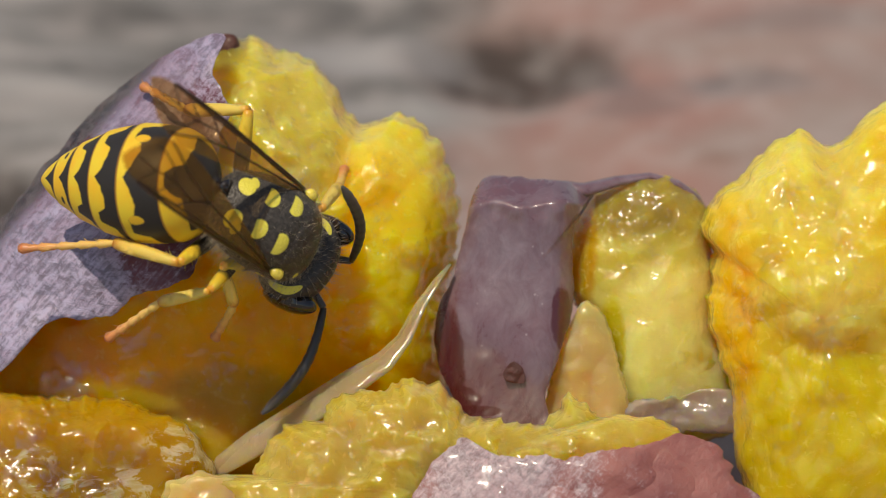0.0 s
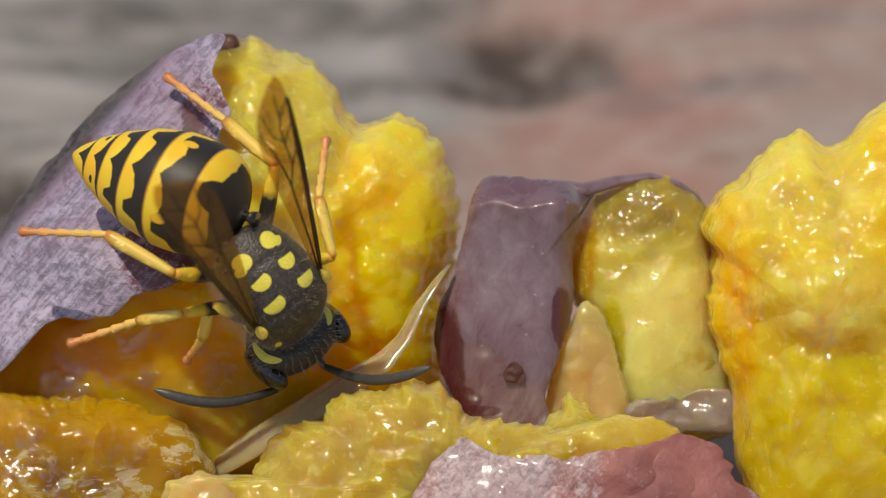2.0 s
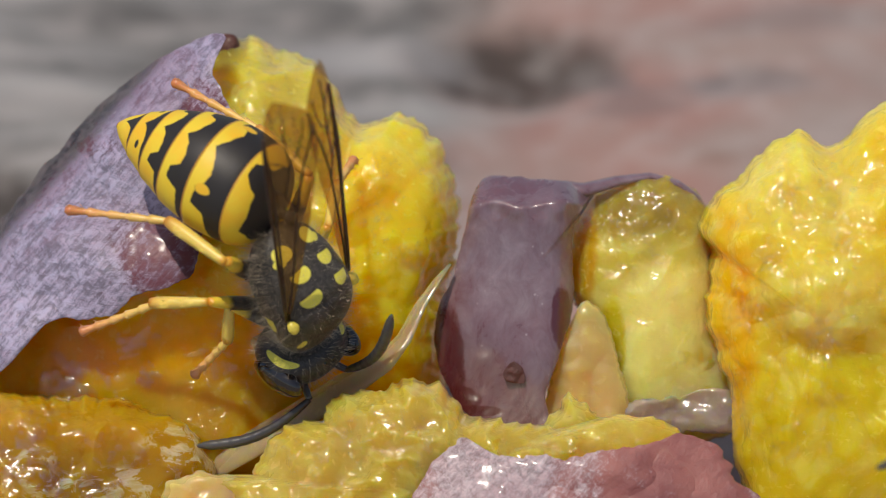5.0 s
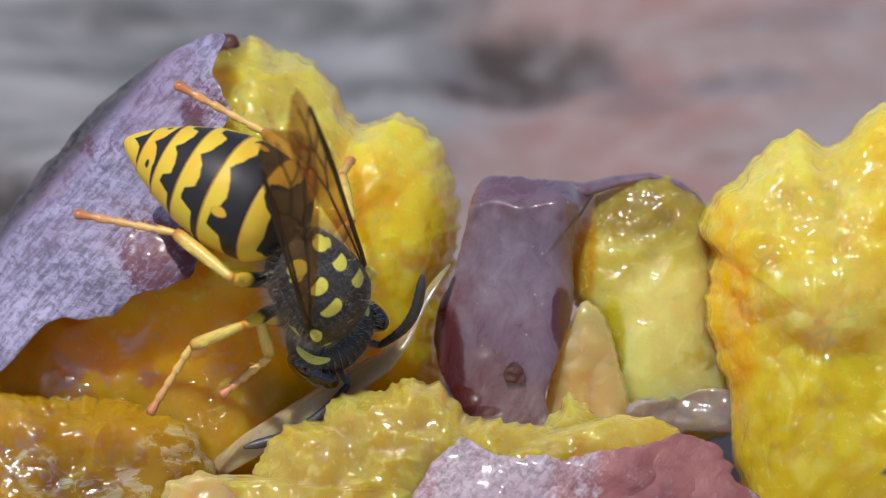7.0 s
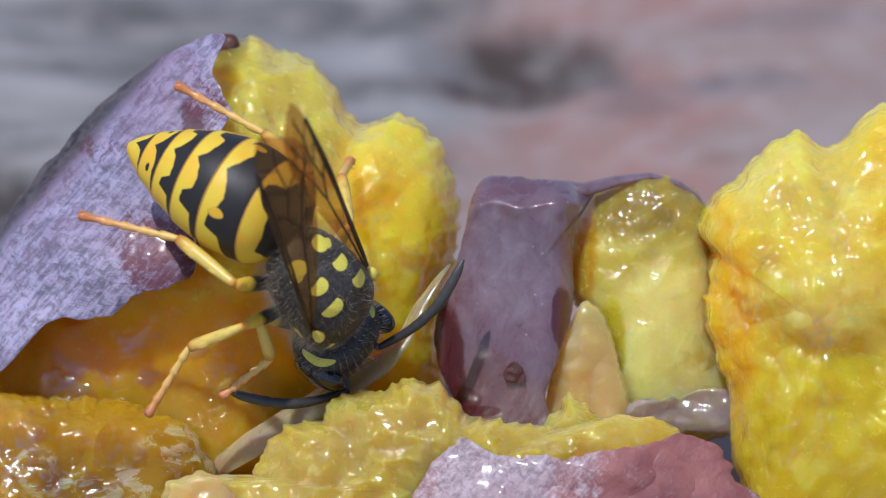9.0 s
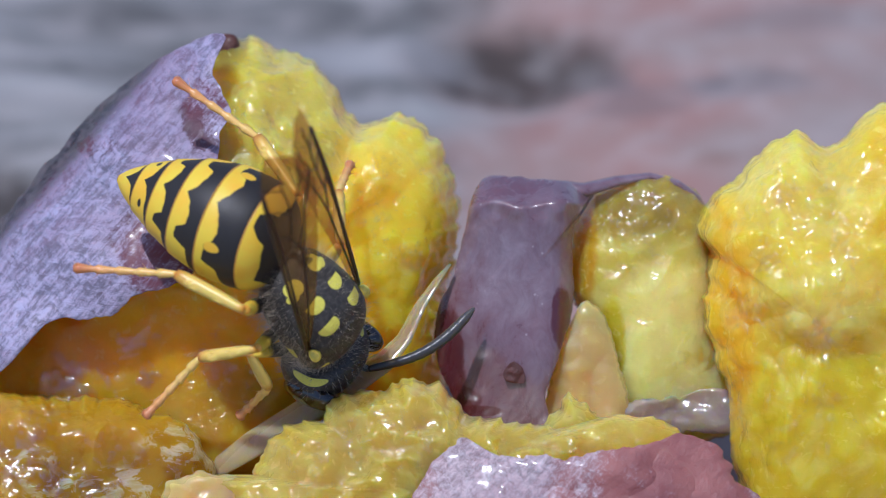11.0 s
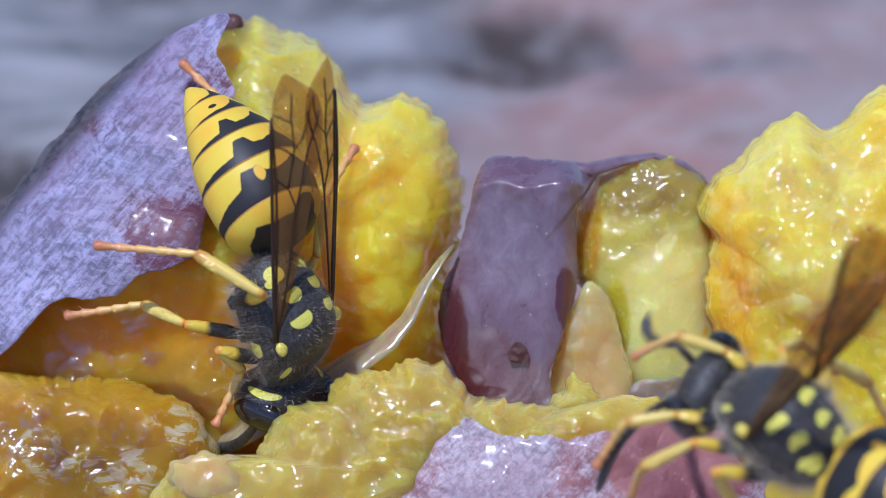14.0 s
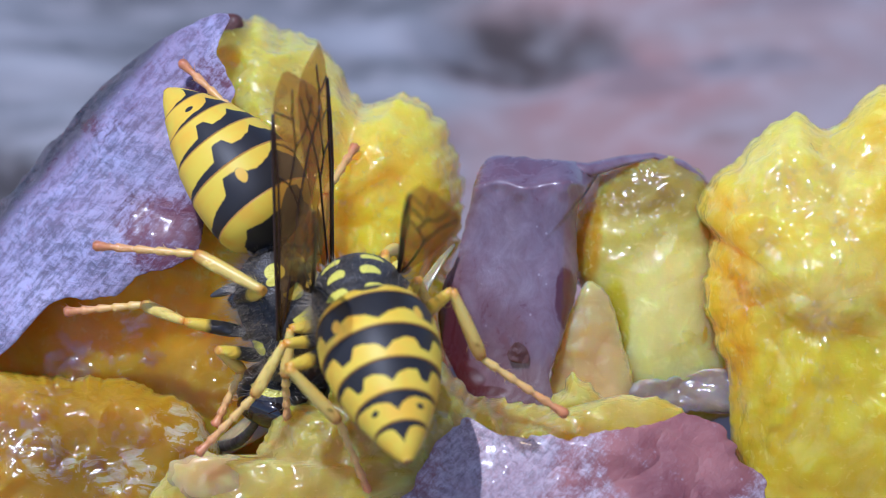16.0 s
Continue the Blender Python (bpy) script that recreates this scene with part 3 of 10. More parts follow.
def build_front_piece():
    piece = thing("plum_scrap", "lumpy yellow plum scrap with rosy purple peel", "plum piece", place=Matrix.Translation(at(-1, -14, 0)))
    inv = piece.matrix_basis.inverted()

    def own(ob):
        ob.data.transform(inv)
        return ob

    ridge = lump("flesh", FLESH_YELLOW, piece, (-0.6, -9.8, -3.4), [(-10.45, 0.39), (-9.49, 0.78), (-7.45, 0.50), (-6.65, 1.53), (-5.74, 2.62), (-4.26, 2.96), 
        (-3.13, 3.78), (-1.42, 4.14), (-0.81, 4.41), (0.62, 4.07), (1.65, 3.16), (3.24, 2.66), 
        (4.78, 2.55), (5.74, 2.73), (6.65, 2.96), (8.24, 3.12), (9.83, 2.44), (11.19, 0.96), 
        (11.42, -1.31), (7.78, -4.04), (-0.40, -5.18), (-8.13, -4.27), (-11.08, -1.54)], 2.3, 6.0,
                 [(3.0, 0.6), (1.6, -0.36), (-1.2, 0.40), (-0.6, 0.17), (0.3, 0.03)], around=420, over=140, seed=9.4, tear=0.7)
    juice_beads(ridge, piece, [(-3.4, -7.2, 0.8, 14, 0.06), (-1.0, -7.6, 0.8, 10, 0.06), (4.6, -7.9, 0.8, 12, 0.06), (-5.6, -8.6, 0.7, 10, 0.06)], 14)
    own(ridge)
    own(lump("pulp_point", FLESH_YELLOW, piece, (5.4, -7.2, -2.6), [(-0.42, 1.29), (-0.10, 1.24), (0.49, 0.69), (1.04, 0.33), (1.93, 0.14), (2.50, -0.77), 
        (-0.24, -1.34), (-2.07, -0.88), (-1.66, -0.08), (-0.81, 0.65)], 1.3, 1.5, [(1.0, 0.2), (0.5, 0.12)], around=120, over=50, seed=2.9, tear=0.5))
    own(lump("pale_crumb", FLESH_PALE, piece, (-9.6, -9.9, -4.2), [(-1.46, 0.36), (-0.85, 0.64), (-0.05, 1.00), (0.86, 0.82), (1.77, 0.36), (1.88, -0.55), 
        (0.86, -1.23), (-0.96, -1.00)], 0.9, 1.5, [(1.2, 0.3), (0.5, 0.12)], around=130, over=60, seed=3.9, tear=0.4,
             label="pale translucent crumb of flesh"))
    own(lump("peel", PEEL_ROSE, piece, (5.2, -10.9, -6.8), [(-7.43, 0.78), (-6.19, 1.69), (-5.18, 2.81), (-4.43, 3.44), (-3.26, 2.81), (-1.46, 2.43), 
        (0.79, 2.68), (2.59, 3.04), (4.28, 3.53), (5.52, 3.04), (6.42, 1.69), (7.44, 0.56), 
        (6.42, -1.92), (-0.33, -2.59), (-7.09, -1.24)], 0.15, 0.15,
             [(3.0, 0.5), (0.8, 0.12)], lambda a, b: 0.03 * (a - 5) ** 2 + 0.25 * (b + 10.5), True, around=300, over=90, flat=0.5, seed=4.4, tear=0.5))
    return piece


def build_chunk():
    chunk = thing("plum_chunk", "large glistening lemon-yellow chunk of plum flesh", "plum piece", place=Matrix.Translation(at(15, -16, 2)))
    inv = chunk.matrix_basis.inverted()
    ob = lump("flesh", FLESH_LEMON, chunk, (15.0, -3.0, 0.6), [(-4.43, 4.29), (-4.04, 5.14), (-3.11, 5.56), (-2.42, 6.59), (-1.16, 7.58), (-0.47, 7.79), 
        (0.34, 7.28), (1.15, 7.51), (2.18, 8.44), (3.06, 9.01), (4.72, 9.47), (7.02, 6.25), 
        (7.94, -0.66), (7.02, -8.72), (1.49, -12.18), (-1.96, -10.34), (-2.88, -6.65), (-3.23, -4.12), 
        (-3.30, -2.74), (-3.76, -1.58), (-4.20, 0.03), (-4.13, 1.64), (-3.85, 2.68), (-4.43, 3.48)], 4.2, 6.0,
              [(4.0, 0.8), (2.6, -0.22), (-1.7, 0.65), (-0.95, 0.30), (-0.45, 0.07)], around=400, over=180, seed=6.1, tear=0.35)
    juice_beads(ob, chunk, [(13.8, 1.0, 0.8, 12, 0.08), (15.6, 2.2, 0.7, 10, 0.08), (13.6, -2.6, 0.7, 10, 0.08), (15.2, -3.6, 0.6, 30, 0.08), (13.4, -7.6, 0.8, 8, 0.09), (13.4, 2.4, 0.5, 12, 0.07), (12.2, -2.2, 0.4, 12, 0.07), (13.2, -0.6, 0.35, 9, 0.08), (15.0, -6.2, 0.7, 9, 0.07), (16.2, 0.2, 0.5, 10, 0.07),
                            (16.4, -1.0, 0.9, 10, 0.07), (12.2, -5.2, 0.5, 6, 0.07)], 15)
    ob.data.transform(inv)
    shred = lump("peel_shred", PEEL_DARK, chunk, (17.9, -3.9, -2.6), [(-0.55, -0.3), (-0.1, 0.25), (0.6, 0.7), (1.1, 0.3), (0.8, -0.6), (0.1, -0.45)], 0.12, 0.2,
                 [(0.7, 0.2)], around=60, over=24, label="dark red shred of peel")
    shred.data.transform(inv)
    return chunk


torn_plum = build_torn_plum()
plum_wedge = build_plum_wedge()
plum_scrap = build_front_piece()
plum_chunk = build_chunk()

# ---- wasp materials ----
def spot(n, p, centre, radii, flat=False):
    """1 inside an ellipsoid, mirrored over the body's middle plane; a flat one is cut off behind."""
    s = n.add("ShaderNodeVectorMath", operation="SUBTRACT")
    n.put(s.inputs[0], p)
    s.inputs[1].default_value = [v * MM for v in centre]
    d = n.add("ShaderNodeVectorMath", operation="DIVIDE")
    n.put(d.inputs[0], s.outputs[0])
    d.inputs[1].default_value = [v * MM for v in radii]
    length = n.add("ShaderNodeVectorMath", operation="LENGTH")
    n.put(length.inputs[0], d.outputs[0])
    inside = n.span(length.outputs["Value"], 1.06, 0.94)
    if not flat:
        return inside
    xyz = n.add("ShaderNodeSeparateXYZ")
    n.put(xyz.inputs[0], d.outputs[0])
    return n.math("MULTIPLY", inside, n.span(n.math("SUBTRACT", xyz.outputs[0], n.math("MULTIPLY", xyz.outputs[1], 0.25)), -0.46, -0.34))


def mirrored(n):
    xyz = n.add("ShaderNodeSeparateXYZ")
    n.put(xyz.inputs[0], n.coords())
    back = n.add("ShaderNodeCombineXYZ")
    for i, v in enumerate((xyz.outputs[0], n.math("ABSOLUTE", xyz.outputs[1]), xyz.outputs[2])):
        n.put(back.inputs[i], v)
    return back.outputs[0]


YELLOW, BLACK, ORANGE = (0.82, 0.60, 0.045), (0.024, 0.021, 0.019), (0.72, 0.33, 0.03)
PALE_YELLOW = (0.80, 0.72, 0.10)


def spotted(name, spots, rough, ground=(0.032, 0.028, 0.024)):
    n = Nodes(name)
    p = mirrored(n)
    mask = None
    for centre, radii in spots:
        s = spot(n, p, centre, radii[:3], len(radii) > 3)
        mask = s if mask is None else n.math("MAXIMUM", mask, s)
    grain = n.noise(n.coords(), 0.18, 4.0, 0.65)
    dark = n.mix(n.span(grain, 0.35, 0.7), ground, (0.075, 0.066, 0.055))
    colour = n.mix(mask, dark, PALE_YELLOW)
    pits = n.bump(n.cells(n.coords(), 0.09), 0.020)
    return n.done(Base_Color=colour, Roughness=rough, Normal=pits, Specular_IOR_Level=0.4)


THORAX_SKIN = spotted("pitted_black_cuticle", [((0.12, 0.86, 1.80), (0.38, 0.46, 0.70, 1)), ((-0.93, 0.72, 1.78), (0.36, 0.42, 0.70, 1)),
                                               ((-1.88, 0.72, 1.15), (0.34, 0.40, 0.55)), ((-1.60, 1.02, 1.15), (0.18, 0.26, 0.40)), ((0.95, 1.75, 0.9), (0.22, 0.26, 0.28)),
                                               ((2.05, 1.30, 0.10), (0.46, 0.13, 0.45)), ((0.75, 1.95, -0.45), (0.38, 0.40, 0.45))], 0.42)
HEAD_SKIN = spotted("head_cuticle", [((0.08, 1.52, 0.25), (0.11, 0.42, 0.95)), ((1.3, 0.35, -0.6), (0.6, 0.7, 0.75))], 0.34)


def gaster_material(name, stops, dots=0.0, islands=()):
    """Yellow rings with a black band in front whose rear edge is scalloped: stops give the band's depth from the back's middle to the belly."""
    n = Nodes(name)
    uv = n.add("ShaderNodeUVMap", uv_map="along")
    xy = n.add("ShaderNodeSeparateXYZ")
    n.put(xy.inputs[0], uv.outputs[0])
    u, v = xy.outputs[0], n.math("ABSOLUTE", xy.outputs[1])
    wob = n.math("MULTIPLY", n.math("SUBTRACT", n.noise(n.coords(), 0.5, 2.0), 0.5), 0.10)
    edge = n.math("ADD", n.ramp(v, [(pos, (h, h, h)) for pos, h in stops]), wob)
    black = n.span(n.math("SUBTRACT", u, edge), 0.016, -0.016)
    if dots:
        near = n.math("ADD", n.math("POWER", n.math("DIVIDE", n.math("SUBTRACT", v, 0.24), 0.045), 2.0),
                      n.math("POWER", n.math("DIVIDE", n.math("SUBTRACT", u, dots), 0.085), 2.0))
        black = n.math("MAXIMUM", black, n.span(near, 1.15, 0.85))
    lit = None
    for iu, iv, ru, rv in islands:
        near = n.math("ADD", n.math("POWER", n.math("DIVIDE", n.math("SUBTRACT", v, iv), rv), 2.0),
                      n.math("POWER", n.math("DIVIDE", n.math("SUBTRACT", n.math("ADD", u, wob), iu), ru), 2.0))
        lit = n.span(near, 1.2, 0.8)
        black = n.math("MULTIPLY", black, n.math("SUBTRACT", 1.0, lit))
    line = n.span(u, 0.955, 0.975)
    tone = n.mix(n.span(n.noise(n.coords(), 1.2, 3.0), 0.35, 0.7), YELLOW, (0.86, 0.50, 0.03))
    if lit is not None:
        tone = n.mix(lit, tone, (0.80, 0.47, 0.03))
    colour = n.mix(black, tone, BLACK)
    colour = n.mix(line, colour, (0.42, 0.20, 0.03))
    h = n.bump(n.noise(n.coords(), 0.10, 3.0), 0.006)
    return n.done(Base_Color=colour, Roughness=0.48, Normal=h, Specular_IOR_Level=0.4,
                  Subsurface_Weight=0.12, Subsurface_Radius=(1.0, 0.6, 0.1), Subsurface_Scale=0.3 * MM)


BANDS = [
    gaster_material("first_ring", [(0.0, 0.86), (0.045, 0.84), (0.085, 0.66), (0.12, 0.46), (0.30, 0.42), (0.42, 0.55), (0.50, 0.40), (0.8, 0.3)]),
    gaster_material("second_ring", [(0.0, 0.84), (0.06, 0.68), (0.15, 0.56), (0.20, 0.60), (0.24, 0.80), (0.34, 0.80), (0.38, 0.46), (0.62, 0.3)], islands=[(0.62, 0.24, 0.17, 0.030)]),
    gaster_material("third_ring", [(0.0, 0.78), (0.05, 0.58), (0.12, 0.46), (0.18, 0.48), (0.22, 0.74), (0.29, 0.74), (0.33, 0.34), (0.62, 0.22)]),
    gaster_material("fourth_ring", [(0.0, 0.74), (0.05, 0.54), (0.12, 0.42), (0.19, 0.44), (0.23, 0.70), (0.29, 0.70), (0.33, 0.30), (0.62, 0.18)]),
    gaster_material("fifth_ring", [(0.0, 0.68), (0.06, 0.44), (0.13, 0.34), (0.20, 0.30), (0.26, 0.28), (0.33, 0.24), (0.45, 0.18), (0.62, 0.1)], 0.55),
    gaster_material("last_ring", [(0.0, 0.62), (0.06, 0.42), (0.12, 0.24), (0.20, 0.20), (0.30, 0.18), (0.40, 0.12), (0.50, 0.08), (0.62, 0.05)]),
]


def limb_material(name, stops):
    """Colour along a limb."""
    n = Nodes(name)
    uv = n.add("ShaderNodeUVMap", uv_map="along")
    xy = n.add("ShaderNodeSeparateXYZ")
    n.put(xy.inputs[0], uv.outputs[0])
    u = n.math("ADD", xy.outputs[0], n.math("MULTIPLY", n.math("SUBTRACT", n.noise(n.coords(), 0.3, 2.0), 0.5), 0.12))
    colour = n.ramp(u, stops)
    h = n.bump(n.noise(n.coords(), 0.07, 3.0), 0.008)
    return n.done(Base_Color=colour, Roughness=0.34, Normal=h, Subsurface_Weight=0.25,
                  Subsurface_Radius=(1.0, 0.6, 0.1), Subsurface_Scale=0.2 * MM)


FEMUR = limb_material("femur_cuticle", [(0.0, BLACK), (0.58, BLACK), (0.68, (0.75, 0.50, 0.04)), (0.9, (0.80, 0.58, 0.06)), (1.0, ORANGE)])
TIBIA = limb_material("tibia_cuticle", [(0.0, ORANGE), (0.12, (0.79, 0.60, 0.13)), (0.8, (0.79, 0.55, 0.11)), (1.0, (0.55, 0.22, 0.03))])
TARSUS = limb_material("tarsus_cuticle", [(0.0, (0.82, 0.56, 0.14)), (0.45, (0.80, 0.48, 0.14)), (0.75, (0.76, 0.36, 0.12)), (1.0, (0.58, 0.20, 0.08))])
FEELER = limb_material("antenna_cuticle", [(0.0, (0.024, 0.022, 0.021)), (0.5, (0.050, 0.048, 0.048)), (1.0, (0.08, 0.075, 0.07))])


def plain(name, colour, rough, **more):
    n = Nodes(name)
    tone = n.mix(n.span(n.noise(n.coords(), 0.25, 4.0), 0.3, 0.7), colour, tuple(v * 1.5 for v in colour))
    return n.done(Base_Color=tone, Roughness=rough, **more)


EYE_SKIN = plain("glossy_compound_eye", (0.010, 0.007, 0.006), 0.10, Coat_Weight=0.7, Coat_Roughness=0.04)
HAIR = plain("pale_brown_hair", (0.40, 0.34, 0.25), 0.5)
VEIN = plain("wing_vein", (0.028, 0.011, 0.004), 0.35)


def wing_material():
    n = Nodes("smoky_amber_wing")
    tint = n.mix(n.span(n.noise(n.coords(), 1.5, 4.0), 0.3, 0.7), (0.36, 0.19, 0.05), (0.21, 0.105, 0.03))
    n.put(n.main.inputs["Base Color"], tint)
    n.main.inputs["Roughness"].default_value = 0.26
    n.put(n.main.inputs["Normal"], n.bump(n.noise(n.scaled(n.coords(), 0.3, 1.0, 1.0), 0.35, 4.0), 0.03))
    clear = n.add("ShaderNodeBsdfTransparent")
    clear.inputs[0].default_value = (0.84, 0.60, 0.30, 1)
    both = n.add("ShaderNodeMixShader")
    both.inputs[0].default_value = 0.44
    n.put(both.inputs[1], clear.outputs[0])
    n.put(both.inputs[2], n.main.outputs[0])
    n.put(n.tree.nodes["Material Output"].inputs[0], both.outputs[0])
    return n.mat


WING = wing_material()


# ---- wasp shapes, in millimetres: x ahead, y to its left, z its back ----
def sweep(sections, around=32, uv=False):
    """A closed body through oval sections (x, y half width, z top, z bottom, z middle shift)."""
    verts, faces, uvs = [], [], []
    x0, x1 = sections[0][0], sections[-1][0]
    for x, w, top, bottom, shift in sections:
        for k in range(around):
            g = 2 * math.pi * k / around
            s, c = math.sin(g), math.cos(g)
            verts.append(Vector((x, w * s, shift + (top if c > 0 else bottom) * c)) * MM)
            uvs.append(((x - x0) / (x1 - x0), (g if g <= math.pi else g - 2 * math.pi) / math.pi))
    for i in range(len(sections) - 1):
        for k in range(around):
            faces.append([i * around + k, i * around + (k + 1) % around, (i + 1) * around + (k + 1) % around, (i + 1) * around + k])
    faces.append(list(range(around)))
    faces.append([(len(sections) - 1) * around + k for k in range(around)][::-1])
    return verts, faces, uvs


def eased(knots, x):
    xs, ys = zip(*knots)
    i = max(0, min(len(xs) - 2, int(np.searchsorted(xs, x)) - 1))
    u = (x - xs[i]) / (xs[i + 1] - xs[i])
    d = lambda j: (ys[min(j + 1, len(xs) - 1)] - ys[max(j - 1, 0)]) / (xs[min(j + 1, len(xs) - 1)] - xs[max(j - 1, 0)])
    h = xs[i + 1] - xs[i]
    return (ys[i] * (1 + 2 * u) * (1 - u) ** 2 + h * d(i) * u * (1 - u) ** 2
            + ys[i + 1] * u * u * (3 - 2 * u) + h * d(i + 1) * u * u * (u - 1))


def limb(name, length, knots, material, parent, label="", bend=0.0, sides=10, steps=14, beads=0, spines=0, ring=0.18):
    """A tapered limb along x, bowed by bend, with joints where it is beaded and with fine spines."""
    pts, radii, uvs = [], [], []
    steps = max(steps, beads * 6)
    for i in range(steps + 1):
        u = i / steps
        r = eased(knots, u)
        if beads:
            w = (u * beads) % 1.0
            r *= 1.0 - ring + 2.0 * ring * w if i < steps else 0.7
        pts.append(Vector((u * length, 0, bend * math.sin(math.pi * u))) * MM)
        radii.append(r * MM)
    v, f = tube(pts, radii, sides)
    uvs = [(i // sides / steps, 0.0) for i in range(len(v))]
    rnd = random.Random(len(name) + int(length * 10))
    for s in range(spines):
        i, k = rnd.randrange(steps // 6, steps), rnd.randrange(sides)
        root = i * sides + k
        base = Vector(v[root]) / MM
        out = (base - Vector((base.x, 0, bend * math.sin(math.pi * i / steps)))).normalized()
        tip = base + (Vector((0.16, 0, 0)) + out * 0.16) * rnd.uniform(0.6, 1.5)
        n = len(v)
        v += [(base - Vector((0.035, 0, 0)) - out * 0.01) * MM, (base + out.cross(Vector((1, 0, 0))) * 0.022 - out * 0.01) * MM, tip * MM]
        f += [[root, n, n + 2], [n, n + 1, n + 2], [n + 1, root, n + 2]]
        uvs += [(i / steps, 0.0)] * 3
    return mesh_part(name, v, f, material, parent, label, uvs=uvs)


HIPS = {"front": (1.45, 1.0, -1.15), "middle": (0.25, 1.15, -1.35), "hind": (-1.15, 1.05, -1.25)}
SPANS = {"front": (2.4, 2.0, 2.6), "middle": (2.6, 2.5, 3.3), "hind": (3.2, 3.2, 4.2)}
WASP = namedtuple("WASP", "root head gaster wings antennae legs")


def build_wasp(label):
    """A wasp: thorax, head, ringed gaster, folded wings, elbowed antennae and six jointed legs."""
    root = thing("wasp", label, "wasp", "feeding wasps")
    sec = []
    for x in np.linspace(-2.78, 3.0, 44):
        w = eased([(-2.78, 0.25), (-2.4, 1.0), (-1.8, 1.50), (-0.9, 1.80), (0.2, 1.93), (1.2, 1.86), (2.0, 1.60), (2.6, 1.10), (3.0, 0.5)], x)
        top = eased([(-2.78, 0.25), (-2.4, 0.75), (-1.8, 1.30), (-0.9, 1.82), (0.1, 2.0), (1.0, 1.86), (2.0, 1.48), (2.6, 1.0), (3.0, 0.4)], x)
        low = eased([(-2.78, 0.25), (-2.4, 0.95), (-1.5, 1.50), (0.0, 1.70), (1.4, 1.45), (2.4, 1.0), (3.0, 0.4)], x)
        shift = eased([(-2.78, 0.45), (-1.8, 0.10), (-0.9, 0.0), (0.5, 0.0), (1.3, -0.10), (2.2, -0.65), (2.7, -1.15), (3.0, -1.45)], x)
        groove = 0.07 * math.exp(-((x + 1.42) / 0.07) ** 2) + 0.06 * math.exp(-((x + 0.44) / 0.06) ** 2) + 0.06 * math.exp(-((x - 0.58) / 0.06) ** 2) + 0.08 * math.exp(-((x - 2.25) / 0.07) ** 2)
        sec.append((x, w - groove, top - groove, low, shift))
    v, f, _ = sweep(sec, 40)
    thorax = mesh_part("thorax", v, f, THORAX_SKIN, root, "black hairy thorax with yellow spots")
    # fine pile on thorax and back of the head
    rnd = random.Random(5)
    hv, hf = [], []
    for _ in range(8000):
        i, k = rnd.randrange(1, 42), rnd.randrange(40)
        p = Vector(v[i * 40 + k]) / MM
        p += Vector((rnd.uniform(-0.09, 0.09), rnd.uniform(-0.1, 0.1), 0))
        if p.z > 0.9 and rnd.random() < 0.72:
            continue
        out = Vector((p.x * 0.25, p.y, p.z)).normalized()
        out = (out + Vector((rnd.uniform(-0.5, 0.3), rnd.uniform(-0.4, 0.4), rnd.uniform(-0.4, 0.4)))).normalized()
        side = out.cross(Vector((rnd.random(), rnd.random(), 0.3))).normalized() * 0.0065
        length = rnd.uniform(0.20, 0.80) * (1.2 if p.z < 0.7 else 0.55) * (0.5 if p.x > 1.6 else 1.0)
        n = len(hv)
        hv += [(p * 0.97 - side) * MM, (p * 0.97 + side) * MM, (p + out * length) * MM]
        hf.append([n, n + 1, n + 2])
    mesh_part("hair", hv, hf, HAIR, thorax, "fine pale brown body hair", smooth=False)
    for s in (1, -1):
        sec = [(x * 0.3 + 0.95, 0.24 * math.sqrt(max(0, 1 - x * x)) + 0.01, 0.2 * math.sqrt(max(0, 1 - x * x)) + 0.01, 0.15, 0.92) for x in np.linspace(-1, 1, 9)]
        tv, tf, _ = sweep(sec, 12)
        mesh_part("tegula", [p + Vector((0, s * 1.74 * MM, 0)) for p in tv], tf, TEGULA, thorax)

    # head, its frame at the neck
    sec = []
    for x in np.linspace(-0.98, 0.98, 18):
        e = math.sqrt(max(0.0, 1 - (x / 1.0) ** 2)) ** 0.75
        sec.append((x + 0.75, 1.98 * e * (1 - 0.08 * x) + 0.02, 1.35 * e + 0.02, 2.1 * e + 0.02, -0.15 * x))
    hv2, hf2, _ = sweep(sec, 36)
    head = mesh_part("head", hv2, hf2, HEAD_SKIN, root, "black head with yellow stripes behind the eyes")
    pv, pf = [], []
    for _ in range(900):
        i, k = rnd.randrange(1, 16), rnd.randrange(36)
        p = Vector(hv2[i * 36 + k]) / MM
        if abs(p.y) > 1.5 and p.x > 0.5:
            continue
        out = (Vector((p.x - 0.75, p.y * 0.6, p.z)).normalized() + Vector((rnd.uniform(-0.4, 0.4), rnd.uniform(-0.4, 0.4), rnd.uniform(-0.3, 0.3)))).normalized()
        side = out.cross(Vector((rnd.random(), rnd.random(), 0.3))).normalized() * 0.008
        n = len(pv)
        pv += [(p * 0.98 - side) * MM, (p * 0.98 + side) * MM, (p + out * rnd.uniform(0.2, 0.55)) * MM]
        pf.append([n, n + 1, n + 2])
    mesh_part("hair", pv, pf, HAIR, head, smooth=False)
